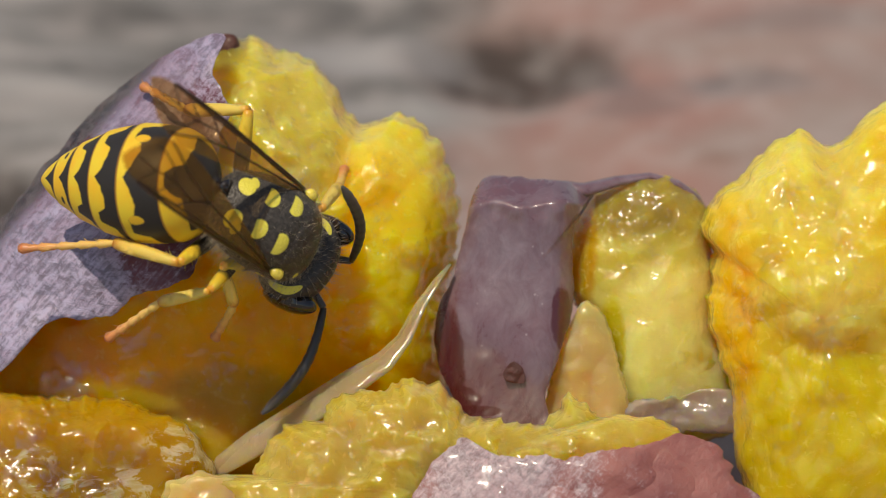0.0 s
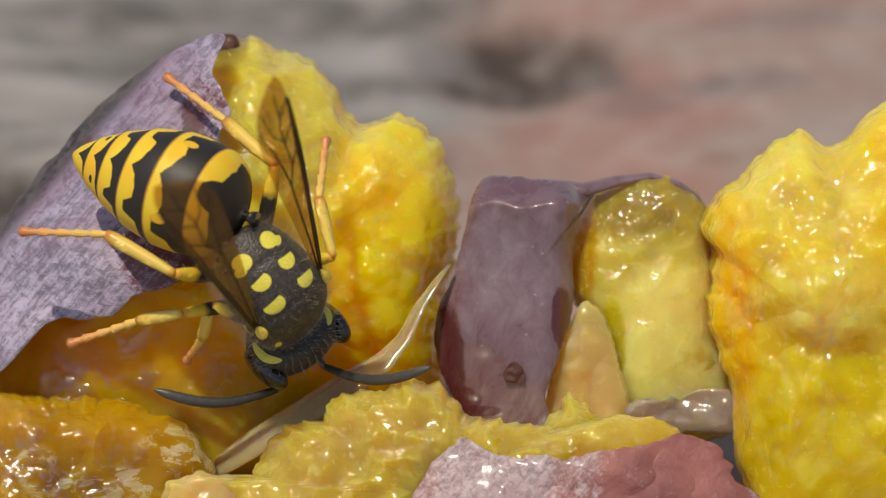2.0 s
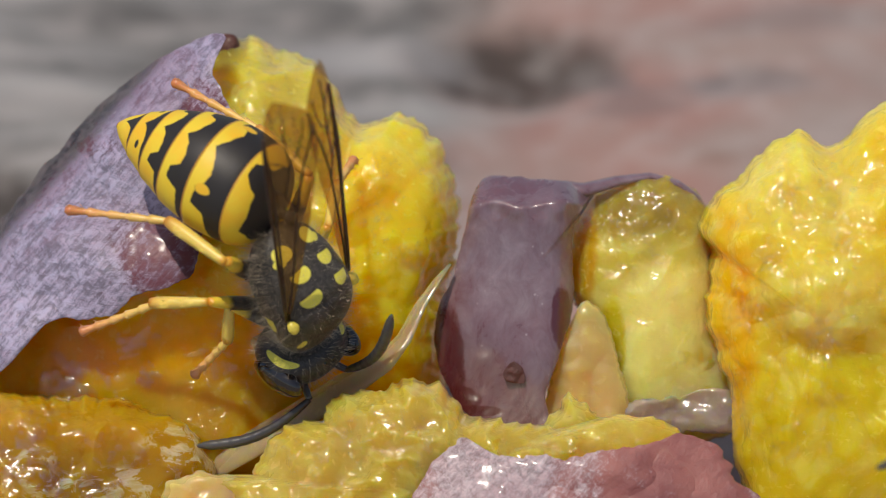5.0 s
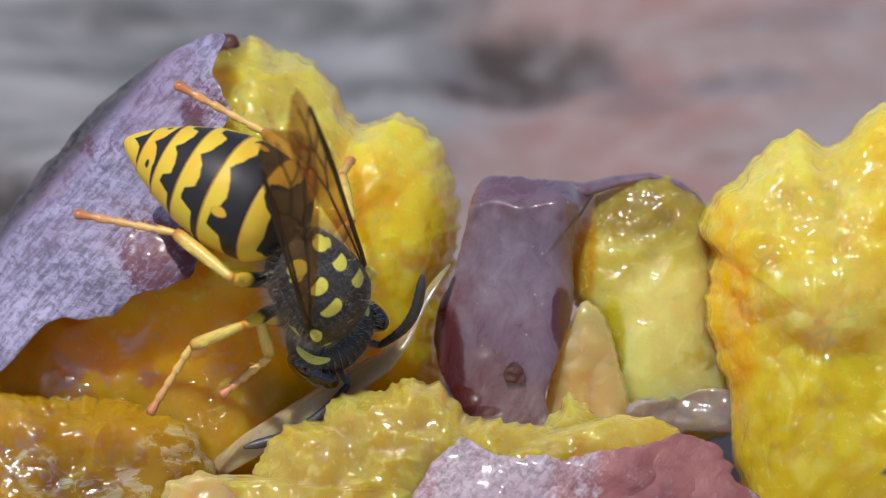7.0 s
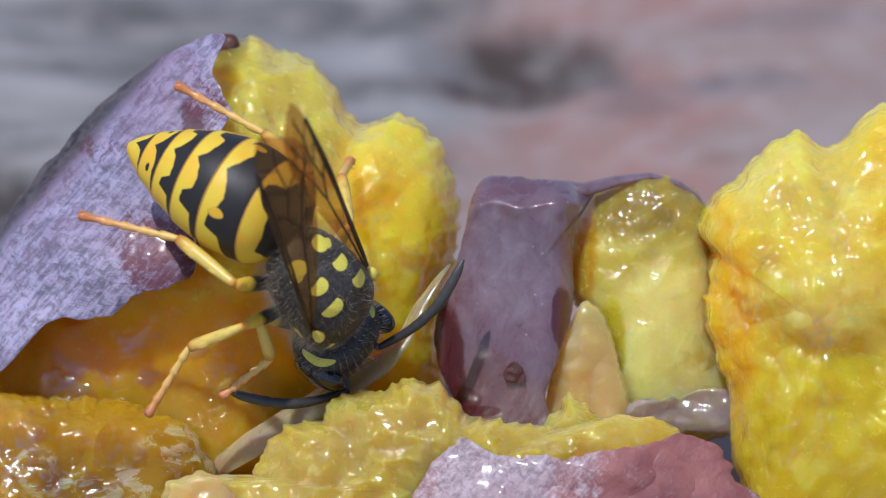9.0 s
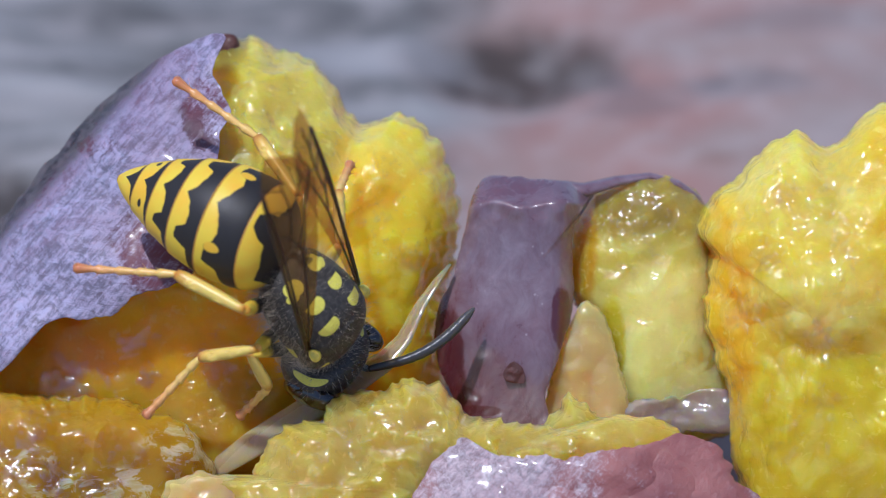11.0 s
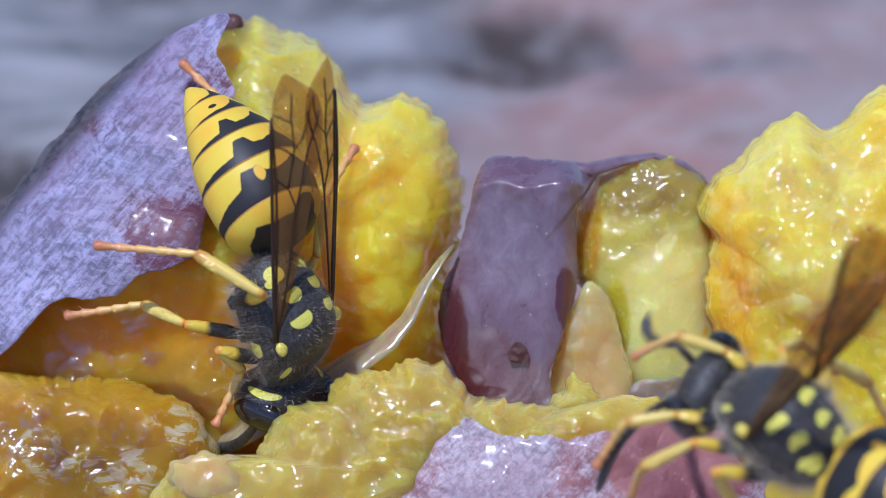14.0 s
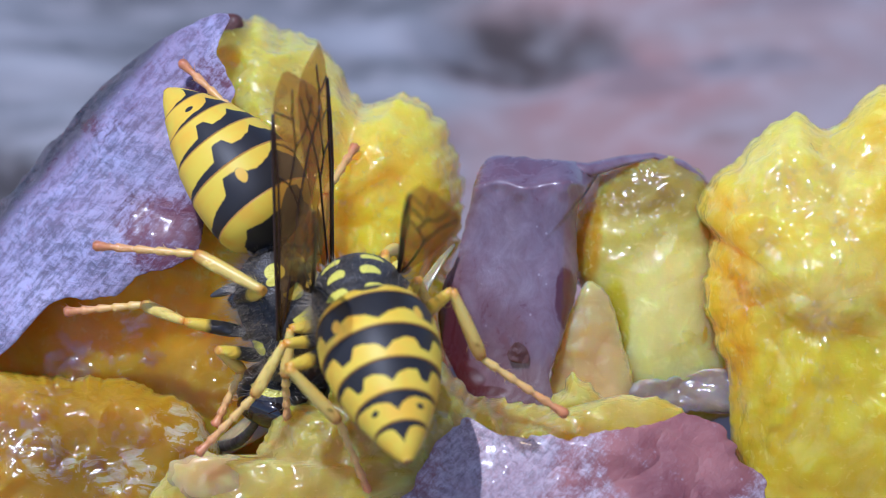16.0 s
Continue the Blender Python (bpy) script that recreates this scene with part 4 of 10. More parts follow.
    for s in (1, -1):
        sec = []
        for x in np.linspace(-1, 1, 14):
            e = math.sqrt(max(0.0, 1 - x * x)) + 0.02
            sec.append((0.98 + x * 0.72, 0.52 * e, 1.28 * e, 1.3 * e, 0.08 - 0.1 * x))
        ev, ef, _ = sweep(sec, 24)
        mesh_part("eye", [p + Vector((0, s * (1.66 - 0.12 * (p.x / MM - 0.9)) * MM, 0)) for p in ev], ef, EYE_SKIN, head, "glossy black compound eye")
        jaw, jf = tube([Vector((1.1, s * 0.75, -1.75)) * MM, Vector((1.35, s * 0.55, -2.25)) * MM, Vector((1.45, s * 0.12, -2.5)) * MM],
                       [0.34 * MM, 0.3 * MM, 0.12 * MM], 10)
        mesh_part("mandible", jaw, jf, TIBIA_PLAIN, head, "amber mandible")
    for ox, oy in ((0.62, 0.0), (0.42, 0.22), (0.42, -0.22)):
        sec = [(ox + 0.11 * x, 0.11 * math.sqrt(max(0, 1 - x * x)) + 0.005, 0.1 * math.sqrt(max(0, 1 - x * x)) + 0.005, 0.05, 1.28) for x in np.linspace(-1, 1, 7)]
        ov, of, _ = sweep(sec, 10)
        mesh_part("ocellus", [p + Vector((0, oy * MM, 0)) for p in ov], of, EYE_SKIN, head)

    # gaster, its frame at the waist, reaching back along -x
    girth = [(0.0, 0.22), (0.22, 0.85), (0.6, 1.72), (1.2, 2.18), (2.2, 2.38), (3.2, 2.36), (4.2, 2.18), (5.2, 1.84), (6.2, 1.40), (7.1, 0.90), (7.7, 0.50), (8.1, 0.10)]
    bow = lambda s: 0.35 * math.sin(math.pi * min(1.0, s / 8.1)) ** 0.8
    bounds = [(0.0, 1.42), (1.30, 3.22), (3.08, 4.66), (4.52, 5.88), (5.74, 6.92), (6.80, 8.1)]
    gaster = None
    for i, (s0, s1) in enumerate(bounds):
        sec = []
        for u in np.linspace(0, 1, 16):
            s = s0 + (s1 - s0) * u
            r = eased(girth, s) + 0.045 * u ** 3 - (0.03 if u < 0.05 and i else 0.0)
            sec.append((-s, r, r * 0.95, r * 0.86, bow(s)))
        if i < 5:
            s, r = -s1, sec[-1][1] - 0.09
            sec.append((s + 0.02, r, r * 0.95, r * 0.86, bow(-s)))
        v, f, uv = sweep(sec, 48)
        uv = [(min(1.0, k[0]), k[1]) for k in uv]
        if i == 0:
            gaster = mesh_part("gaster", v, [q[::-1] for q in f], BANDS[0], root, "yellow and black banded gaster", uvs=uv)
        else:
            mesh_part("tergite", v, [q[::-1] for q in f], BANDS[i], gaster, uvs=uv)
    stalk, sf = tube([Vector((0.55, 0, 0.05)) * MM, Vector((0.2, 0, 0.02)) * MM, Vector((-0.25, 0, 0)) * MM], [0.34 * MM, 0.2 * MM, 0.3 * MM], 12)
    mesh_part("waist", stalk, sf, EYE_SKIN, gaster)

    # wings, folded lengthwise, root at the origin, reaching along x
    wings = []
    chord = [(0.0, 0.22), (0.12, 0.62), (0.35, 1.30), (0.6, 1.95), (0.8, 2.25), (0.93, 1.80), (1.0, 0.42)]
    for s in (1, -1):
        wv, wf = [], []
        nu, nw = 34, 8
        for i in range(nu + 1):
            u = i / nu
            c = eased(chord, u)
            for j in range(nw + 1):
                w = j / nw
                y = -0.22 * c + c * w
                z = 0.10 * math.sin(math.pi * w) * min(1, u * 3) + 0.16 * math.sin(u * 2.6) + 0.02 * math.sin(w * 9 + u * 14)
                wv.append(Vector((11.6 * (u - 0.05 * (w - 0.4) ** 2 * u ** 6), s * y, z)) * MM)
        for i in range(nu):
            for j in range(nw):
                q = [i * (nw + 1) + j, (i + 1) * (nw + 1) + j, (i + 1) * (nw + 1) + j + 1, i * (nw + 1) + j + 1]
                wf.append(q if s > 0 else q[::-1])
        wing = mesh_part("wing", wv, wf, WING, root, "smoky amber folded wing")

        def on(u, w):
            i, j = min(nu, u * nu), min(nw, w * nw)
            a, b = int(i), int(j)
            a, b = min(a, nu - 1), min(b, nw - 1)
            g = lambda m, k: Vector(wv[m * (nw + 1) + k])
            fu, fw = i - a, j - b
            return (g(a, b) * (1 - fu) + g(a + 1, b) * fu) * (1 - fw) + (g(a, b + 1) * (1 - fu) + g(a + 1, b + 1) * fu) * fw + Vector((0, 0, 0.012 * MM))
        veins = [[(0.0, 0.05), (0.3, 0.01), (0.6, 0.0), (0.85, 0.0)], [(0.0, 0.2), (0.3, 0.13), (0.6, 0.10), (0.82, 0.02)],
                 [(0.0, 0.6), (0.25, 0.62), (0.5, 0.60), (0.7, 0.72), (0.86, 0.95)], [(0.5, 0.60), (0.58, 0.36), (0.62, 0.10)],
                 [(0.58, 0.36), (0.72, 0.44), (0.84, 0.36), (0.93, 0.40)], [(0.70, 0.43), (0.73, 0.22), (0.74, 0.06)],
                 [(0.72, 0.44), (0.76, 0.60), (0.84, 0.72), (0.9, 0.80)], [(0.82, 0.38), (0.84, 0.2), (0.86, 0.02)]]
        for line, thick in zip(veins, (0.075, 0.055, 0.045, 0.036, 0.036, 0.032, 0.032, 0.030)):
            pts = [on(*Vector(line[i]).lerp(Vector(line[i + 1]), h)) for i in range(len(line) - 1) for h in (0, 0.25, 0.5, 0.75)] + [on(*line[-1])]
            a, b = tube(pts, [thick * MM] * len(pts), 6)
            mesh_part("vein", a, b, VEIN, wing)
        wings.append(wing)

    antennae, legs = [], {}
    for s in (1, -1):
        scape = limb("antenna", 1.45, [(0, 0.13), (0.3, 0.17), (1.0, 0.14)], FEELER, root, "black elbowed antenna", sides=10)
        whip = limb("flagellum", 5.0, [(0, 0.13), (0.12, 0.17), (0.6, 0.225), (0.9, 0.19), (1.0, 0.06)], FEELER, scape, bend=0.55, beads=11, sides=14, ring=0.045)
        antennae.append((scape, whip))
    for place, (hx, hy, hz) in HIPS.items():
        for s in (1, -1):
            fem, tib, tar = SPANS[place]
            cv, cf = tube([Vector((0, -s * 0.4, 0.5)) * MM, Vector((0, 0, 0)) * MM, Vector((0, s * 0.25, -0.15)) * MM], [0.42 * MM, 0.38 * MM, 0.22 * MM], 10)
            leg = mesh_part("leg", cv, cf, EYE_SKIN, root, "black and yellow jointed leg")
            leg.location = Vector((hx, s * hy, hz)) * MM
            k = 1.0 if place != "hind" else 1.12
            femur = limb("femur", fem, [(0, 0.17 * k), (0.3, 0.29 * k), (0.8, 0.24 * k), (1.0, 0.17 * k)], FEMUR, leg, spines=14)
            tibia = limb("tibia", tib, [(0, 0.16 * k), (0.4, 0.23 * k), (0.9, 0.25 * k), (1.0, 0.19 * k)], TIBIA, leg, spines=18)
            tarsus = limb("tarsus", tar, [(0, 0.17), (0.45, 0.155), (0.8, 0.165), (1.0, 0.20)], TARSUS, leg, bend=-0.12, beads=5, sides=8, spines=22, ring=0.27)
            legs[place, s] = (femur, tibia, tarsus)
    return WASP(root, head, gaster, wings, antennae, legs)


TEGULA = plain("yellow_cuticle", (0.62, 0.50, 0.07), 0.35)
TIBIA_PLAIN = plain("amber_cuticle", (0.42, 0.20, 0.03), 0.3)
feeding_wasp = build_wasp("yellow and black wasp feeding head down on plum flesh")
second_wasp = build_wasp("yellow and black wasp climbing over the plum scrap")


# ---- movement ----
def keyed(rows):
    """Rows of seconds, millimetres and degrees as poses."""
    return [(t, pose(x * MM, y * MM, z * MM, rx, ry, rz)) for t, x, y, z, rx, ry, rz in rows]


def motions():
    walk(feeding_wasp.root, keyed([
        (0, -7.12, -3.86, 17.40, 57.0, 36.6, 10.6), (0.3, -7.14, -4.01, 17.23, 58.8, 39.3, 9.0), (0.5, -7.16, -4.14, 17.13, 59.2, 41.0, 7.3), (0.9, -7.15, -4.49, 16.63, 50.5, 48.1, -1.5),
        (1, -7.15, -4.60, 16.51, 47.4, 49.4, -4.8), (1.2, -7.07, -4.78, 16.18, 46.9, 49.0, -12.6), (1.25, -7.05, -4.83, 16.09, 46.9, 48.9, -14.5), (1.3, -6.92, -4.85, 15.66, 52.0, 50.6, -9.2),
        (1.35, -6.78, -4.90, 15.25, 56.9, 51.5, -4.4), (1.4, -6.65, -4.97, 14.85, 61.3, 52.1, 0.1), (1.5, -6.39, -5.16, 14.07, 69.5, 52.1, 7.8), (1.6, -6.51, -5.13, 14.35, 64.6, 52.9, 3.0),
        (1.7, -6.64, -5.13, 14.66, 58.9, 53.2, -2.5), (1.8, -6.76, -5.14, 14.96, 52.6, 53.0, -8.8), (2, -6.88, -5.01, 15.28, 50.1, 55.4, -8.5), (2.1, -6.77, -4.97, 15.45, 48.3, 55.3, -9.5),
        (2.5, -6.37, -4.82, 16.15, 40.4, 54.9, -14.8), (3, -6.18, -5.24, 15.89, 41.1, 59.4, -14.1), (3.5, -6.16, -5.56, 15.86, 33.1, 65.2, -16.1), (4, -6.02, -5.62, 15.69, 24.7, 63.5, -23.5),
        (4.2, -6.06, -5.62, 15.69, 23.3, 63.7, -24.4), (6.3, -5.02, -5.14, 15.34, 50.4, 57.4, 4.0), (6.5, -5.01, -5.11, 15.32, 52.2, 58.6, 4.7), (7, -5.03, -5.06, 15.26, 55.8, 58.0, 8.4),
        (7.5, -5.07, -5.05, 15.25, 57.2, 57.3, 9.1), (8, -5.02, -5.09, 15.23, 57.2, 56.5, 8.7), (8.5, -4.98, -5.11, 15.21, 54.4, 55.9, 6.1), (9, -4.94, -5.09, 15.22, 53.2, 56.0, 4.9),
        (9.2, -4.95, -5.08, 15.23, 53.0, 55.9, 5.1), (11.3, -5.27, -5.46, 14.47, 51.6, 56.4, 8.9), (11.5, -5.29, -5.45, 14.47, 51.5, 56.3, 9.1), (12, -5.30, -5.45, 14.49, 51.4, 55.8, 9.1),
        (12.5, -5.32, -5.44, 14.51, 51.3, 55.4, 9.0), (13, -5.35, -5.47, 14.46, 49.9, 55.3, 7.5), (13.5, -5.30, -5.37, 14.65, 47.9, 54.7, 5.7), (13.6, -5.30, -5.35, 14.69, 47.9, 54.7, 5.7),
        (13.7, -6.54, -5.00, 12.96, 1.4, 61.5, -36.4), (13.8, -6.54, -5.00, 12.97, 1.4, 61.6, -36.2), (14, -6.55, -4.98, 12.98, 2.0, 61.7, -35.6), (14.2, -6.55, -4.96, 12.99, 2.3, 61.8, -35.0),
        (14.5, -6.56, -4.93, 13.01, 3.1, 61.9, -34.1), (14.8, -6.55, -4.92, 13.02, 3.3, 61.8, -33.5), (15, -6.54, -4.91, 13.03, 3.5, 61.7, -33.2), (15.5, -6.52, -4.89, 13.05, 4.1, 61.6, -32.1),
        (16, -6.51, -4.87, 13.08, 4.4, 61.4, -31.2)]))
    walk(feeding_wasp.gaster, keyed([
        (0, -2.78, 0.26, 0.55, -2.5, -55.9, 22.5), (0.3, -2.85, 0.28, 0.51, -7.9, -51.6, 29.4), (0.5, -2.89, 0.29, 0.49, -10.4, -47.8, 32.9), (0.9, -2.84, 0.50, 0.62, -5.4, -42.5, 34.1),
        (1, -2.85, 0.56, 0.65, -3.6, -43.9, 34.1), (1.2, -2.76, 0.51, 0.62, -4.0, -43.9, 34.1), (1.25, -2.74, 0.49, 0.61, -4.2, -44.1, 34.0), (1.3, -2.70, 0.49, 0.62, -8.0, -42.7, 34.2),
        (1.35, -2.66, 0.48, 0.62, -11.0, -40.5, 33.7), (1.4, -2.64, 0.48, 0.63, -13.3, -43.1, 33.0), (1.5, -2.58, 0.46, 0.64, -17.5, -46.5, 31.7), (1.6, -2.69, 0.54, 0.61, -14.8, -44.0, 30.7),
        (1.7, -2.80, 0.62, 0.59, -11.8, -41.1, 29.8), (1.8, -2.93, 0.69, 0.59, -8.6, -38.5, 28.8), (2, -3.10, 0.68, 0.56, -6.5, -49.3, 28.8), (2.1, -3.13, 0.69, 0.56, -6.2, -50.7, 29.0),
        (2.5, -3.27, 0.71, 0.60, -3.9, -55.2, 29.6), (3, -3.33, 0.64, 0.54, -12.6, -49.4, 32.6), (3.5, -3.28, 0.44, 0.52, -3.3, -56.9, 21.3), (4, -3.21, 0.47, 0.62, 1.4, -52.7, 14.4),
        (4.2, -3.20, 0.47, 0.64, 1.6, -52.6, 13.7), (6.3, -2.78, 0.49, 0.72, -4.0, -50.1, 10.9), (6.5, -2.80, 0.47, 0.69, -5.9, -50.4, 13.0), (7, -2.82, 0.51, 0.69, -6.1, -51.1, 10.6),
        (7.5, -2.80, 0.55, 0.70, -7.0, -52.7, 10.9), (8, -2.82, 0.58, 0.69, -8.3, -51.1, 11.9), (8.5, -2.81, 0.58, 0.70, -7.5, -49.3, 12.0), (9, -2.81, 0.52, 0.68, -4.7, -52.2, 9.3),
        (9.2, -2.80, 0.52, 0.69, -4.1, -52.3, 8.6), (11.3, -2.67, 0.49, 0.81, 5.1, -55.1, 9.2), (11.5, -2.66, 0.49, 0.81, 5.0, -55.4, 8.7), (12, -2.66, 0.51, 0.83, 3.7, -55.6, 9.1),
        (12.5, -2.62, 0.49, 0.83, 5.6, -54.0, 3.6), (13, -2.63, 0.52, 0.85, 4.8, -53.7, 4.3), (13.5, -2.57, 0.56, 0.90, 6.2, -53.5, 1.5), (13.6, -2.57, 0.56, 0.90, 6.1, -53.3, 1.2),
        (13.7, -2.46, 0.49, 1.05, -10.4, -28.1, -16.3), (13.8, -2.46, 0.49, 1.05, -9.9, -28.0, -16.7), (14, -2.44, 0.48, 1.06, -8.9, -28.1, -17.4), (14.2, -2.43, 0.48, 1.06, -7.7, -28.3, -17.9),
        (14.5, -2.46, 0.46, 1.03, -6.5, -28.9, -17.1), (14.8, -2.59, 0.49, 1.03, -5.7, -31.6, -12.8), (15, -2.68, 0.53, 1.04, -5.3, -34.8, -8.9), (15.5, -2.66, 0.51, 1.04, -2.6, -34.2, -10.2),
        (16, -2.63, 0.46, 1.00, -0.2, -29.5, -13.3)]))
    walk(feeding_wasp.head, keyed([
        (0, 2.70, 0.00, -1.80, 0.0, 34.0, -5.0), (4.2, 2.70, 0.00, -1.80, 0.0, 34.0, -5.0), (6.3, 2.70, 0.00, -1.45, 0.0, 28.0, 0.0), (13.6, 2.70, 0.00, -1.45, 0.0, 28.0, 0.0),
        (13.7, 2.70, 0.00, -1.45, 0.0, 28.0, -5.0), (16, 2.70, 0.00, -1.45, 0.0, 28.0, -5.0)]))
    walk(feeding_wasp.wings[0], keyed([
        (0, 0.60, 1.80, 0.80, 19.5, -26.3, -178.0), (0.3, 0.60, 1.80, 0.80, 19.6, -26.1, 179.8), (0.5, 0.60, 1.80, 0.80, 19.7, -26.3, 178.7), (0.9, 0.60, 1.80, 0.80, 19.6, -26.8, -177.9),
        (1, 0.60, 1.80, 0.80, 19.6, -27.2, -177.1), (1.2, 0.60, 1.80, 0.80, 20.3, -28.8, 173.5), (1.25, 0.60, 1.80, 0.80, 22.9, -38.7, 171.2), (1.3, 0.60, 1.80, 0.80, 23.7, -40.7, 165.7),
        (1.35, 0.60, 1.80, 0.80, 24.4, -42.5, 159.7), (1.4, 0.60, 1.80, 0.80, 25.2, -44.6, 155.2), (1.5, 0.60, 1.80, 0.80, 26.4, -48.4, 144.4), (1.6, 0.60, 1.80, 0.80, 25.7, -45.8, 152.8),
        (1.7, 0.60, 1.80, 0.80, 24.6, -42.9, 160.4), (1.8, 0.60, 1.80, 0.80, 23.3, -39.7, 167.1), (2, 0.60, 1.80, 0.80, 21.3, -33.1, 171.6), (2.1, 0.60, 1.80, 0.80, 21.0, -32.1, 173.4),
        (2.5, 0.60, 1.80, 0.80, 19.9, -27.7, 179.6), (3, 0.60, 1.80, 0.80, 19.7, -25.8, 176.6), (3.5, 0.60, 1.80, 0.80, 19.9, -27.1, 177.4), (4, 0.60, 1.80, 0.80, 20.2, -29.3, 179.7),
        (4.2, 0.60, 1.80, 0.80, 20.2, -29.6, -179.9), (6.3, 0.60, 1.80, 0.80, 19.7, -26.5, -179.7), (6.5, 0.60, 1.80, 0.80, 19.5, -25.2, -179.8), (7, 0.60, 1.80, 0.80, 19.3, -23.6, 179.5),
        (7.5, 0.60, 1.80, 0.80, 19.4, -24.4, 179.3), (8, 0.60, 1.80, 0.80, 19.5, -25.2, -180.0), (8.5, 0.60, 1.80, 0.80, 19.6, -26.8, -177.9), (9, 0.60, 1.80, 0.80, 19.6, -27.2, -177.4),
        (9.2, 0.60, 1.80, 0.80, 19.7, -27.3, -177.5), (11.3, 0.60, 1.80, 0.80, 19.7, -26.4, 179.4), (11.5, 0.60, 1.80, 0.80, 19.6, -26.2, 179.6), (12, 0.60, 1.80, 0.80, 19.6, -26.2, 179.8),
        (12.5, 0.60, 1.80, 0.80, 19.6, -26.1, 179.4), (13, 0.60, 1.80, 0.80, 19.6, -26.1, 179.4), (13.5, 0.60, 1.80, 0.80, 19.4, -25.0, -179.4), (13.6, 0.60, 1.80, 0.80, 19.4, -25.2, -179.4),
        (13.7, 0.60, 1.80, 0.80, 5.2, -28.2, -179.4), (13.8, 0.60, 1.80, 0.80, 5.2, -28.2, -179.3), (14, 0.60, 1.80, 0.80, 5.2, -28.3, -179.4), (14.2, 0.60, 1.80, 0.80, 5.2, -27.8, -179.9),
        (14.5, 0.60, 1.80, 0.80, 5.1, -27.1, 179.2), (14.8, 0.60, 1.80, 0.80, 5.1, -25.7, 177.8), (15, 0.60, 1.80, 0.80, 5.0, -24.8, 176.8), (15.5, 0.60, 1.80, 0.80, 5.0, -25.0, 177.1),
        (16, 0.60, 1.80, 0.80, 5.1, -25.2, 177.6)]))
    walk(feeding_wasp.wings[1], keyed([
        (0, 0.60, -1.80, 0.80, -23.2, -27.9, 179.4), (0.3, 0.60, -1.80, 0.80, -22.8, -27.0, 176.6), (0.5, 0.60, -1.80, 0.80, -22.6, -26.6, 175.0), (0.9, 0.60, -1.80, 0.80, -23.2, -28.5, 178.1),
        (1, 0.60, -1.80, 0.80, -23.5, -29.4, 178.9), (1.2, 0.60, -1.80, 0.80, -24.3, -33.8, 177.1), (1.25, 0.60, -1.80, 0.80, -2.4, -38.7, -172.9), (1.3, 0.60, -1.80, 0.80, 2.9, -35.3, -166.4),
        (1.35, 0.60, -1.80, 0.80, 11.9, -40.6, -154.4), (1.4, 0.60, -1.80, 0.80, 28.3, -43.6, -141.0), (1.5, 0.60, -1.80, 0.80, 86.0, -63.5, -137.6), (1.6, 0.60, -1.80, 0.80, 27.5, -40.2, -145.6),
        (1.7, 0.60, -1.80, 0.80, 9.9, -34.9, -159.8), (1.8, 0.60, -1.80, 0.80, 1.4, -36.1, -166.3), (2, 0.60, -1.80, 0.80, -25.3, -34.2, -172.0), (2.1, 0.60, -1.80, 0.80, -23.8, -29.6, -177.6),
        (2.5, 0.60, -1.80, 0.80, -23.9, -29.3, -172.9), (3, 0.60, -1.80, 0.80, -23.2, -27.9, 179.5), (3.5, 0.60, -1.80, 0.80, -22.7, -26.4, 176.9), (4, 0.60, -1.80, 0.80, -23.4, -30.2, 176.7),
        (4.2, 0.60, -1.80, 0.80, -23.6, -30.6, 177.2), (6.3, 0.60, -1.80, 0.80, -22.3, -27.4, 171.3), (6.5, 0.60, -1.80, 0.80, -22.2, -26.3, 171.4), (7, 0.60, -1.80, 0.80, -21.8, -24.4, 170.7),
        (7.5, 0.60, -1.80, 0.80, -21.9, -24.6, 171.1), (8, 0.60, -1.80, 0.80, -22.0, -25.2, 171.0), (8.5, 0.60, -1.80, 0.80, -22.4, -26.9, 172.4), (9, 0.60, -1.80, 0.80, -22.4, -26.9, 172.2),
        (9.2, 0.60, -1.80, 0.80, -22.4, -26.9, 172.3), (11.3, 0.60, -1.80, 0.80, -22.5, -27.5, 172.6), (11.5, 0.60, -1.80, 0.80, -22.5, -27.6, 172.7), (12, 0.60, -1.80, 0.80, -22.3, -26.5, 171.9),
        (12.5, 0.60, -1.80, 0.80, -22.0, -26.2, 170.3), (13, 0.60, -1.80, 0.80, -22.1, -26.4, 170.7), (13.5, 0.60, -1.80, 0.80, -22.2, -25.8, 172.0), (13.6, 0.60, -1.80, 0.80, -22.2, -26.1, 171.9),
        (13.7, 0.60, -1.80, 0.80, -22.1, -25.5, 172.0), (13.8, 0.60, -1.80, 0.80, -22.1, -25.5, 172.0), (14, 0.60, -1.80, 0.80, -22.1, -25.3, 171.6), (14.2, 0.60, -1.80, 0.80, -22.0, -25.1, 171.5),
        (14.5, 0.60, -1.80, 0.80, -21.9, -24.8, 171.1), (14.8, 0.60, -1.80, 0.80, -21.9, -25.4, 170.5), (15, 0.60, -1.80, 0.80, -21.9, -25.7, 170.1), (15.5, 0.60, -1.80, 0.80, -21.9, -24.8, 170.8),
        (16, 0.60, -1.80, 0.80, -21.9, -25.2, 170.3)]))
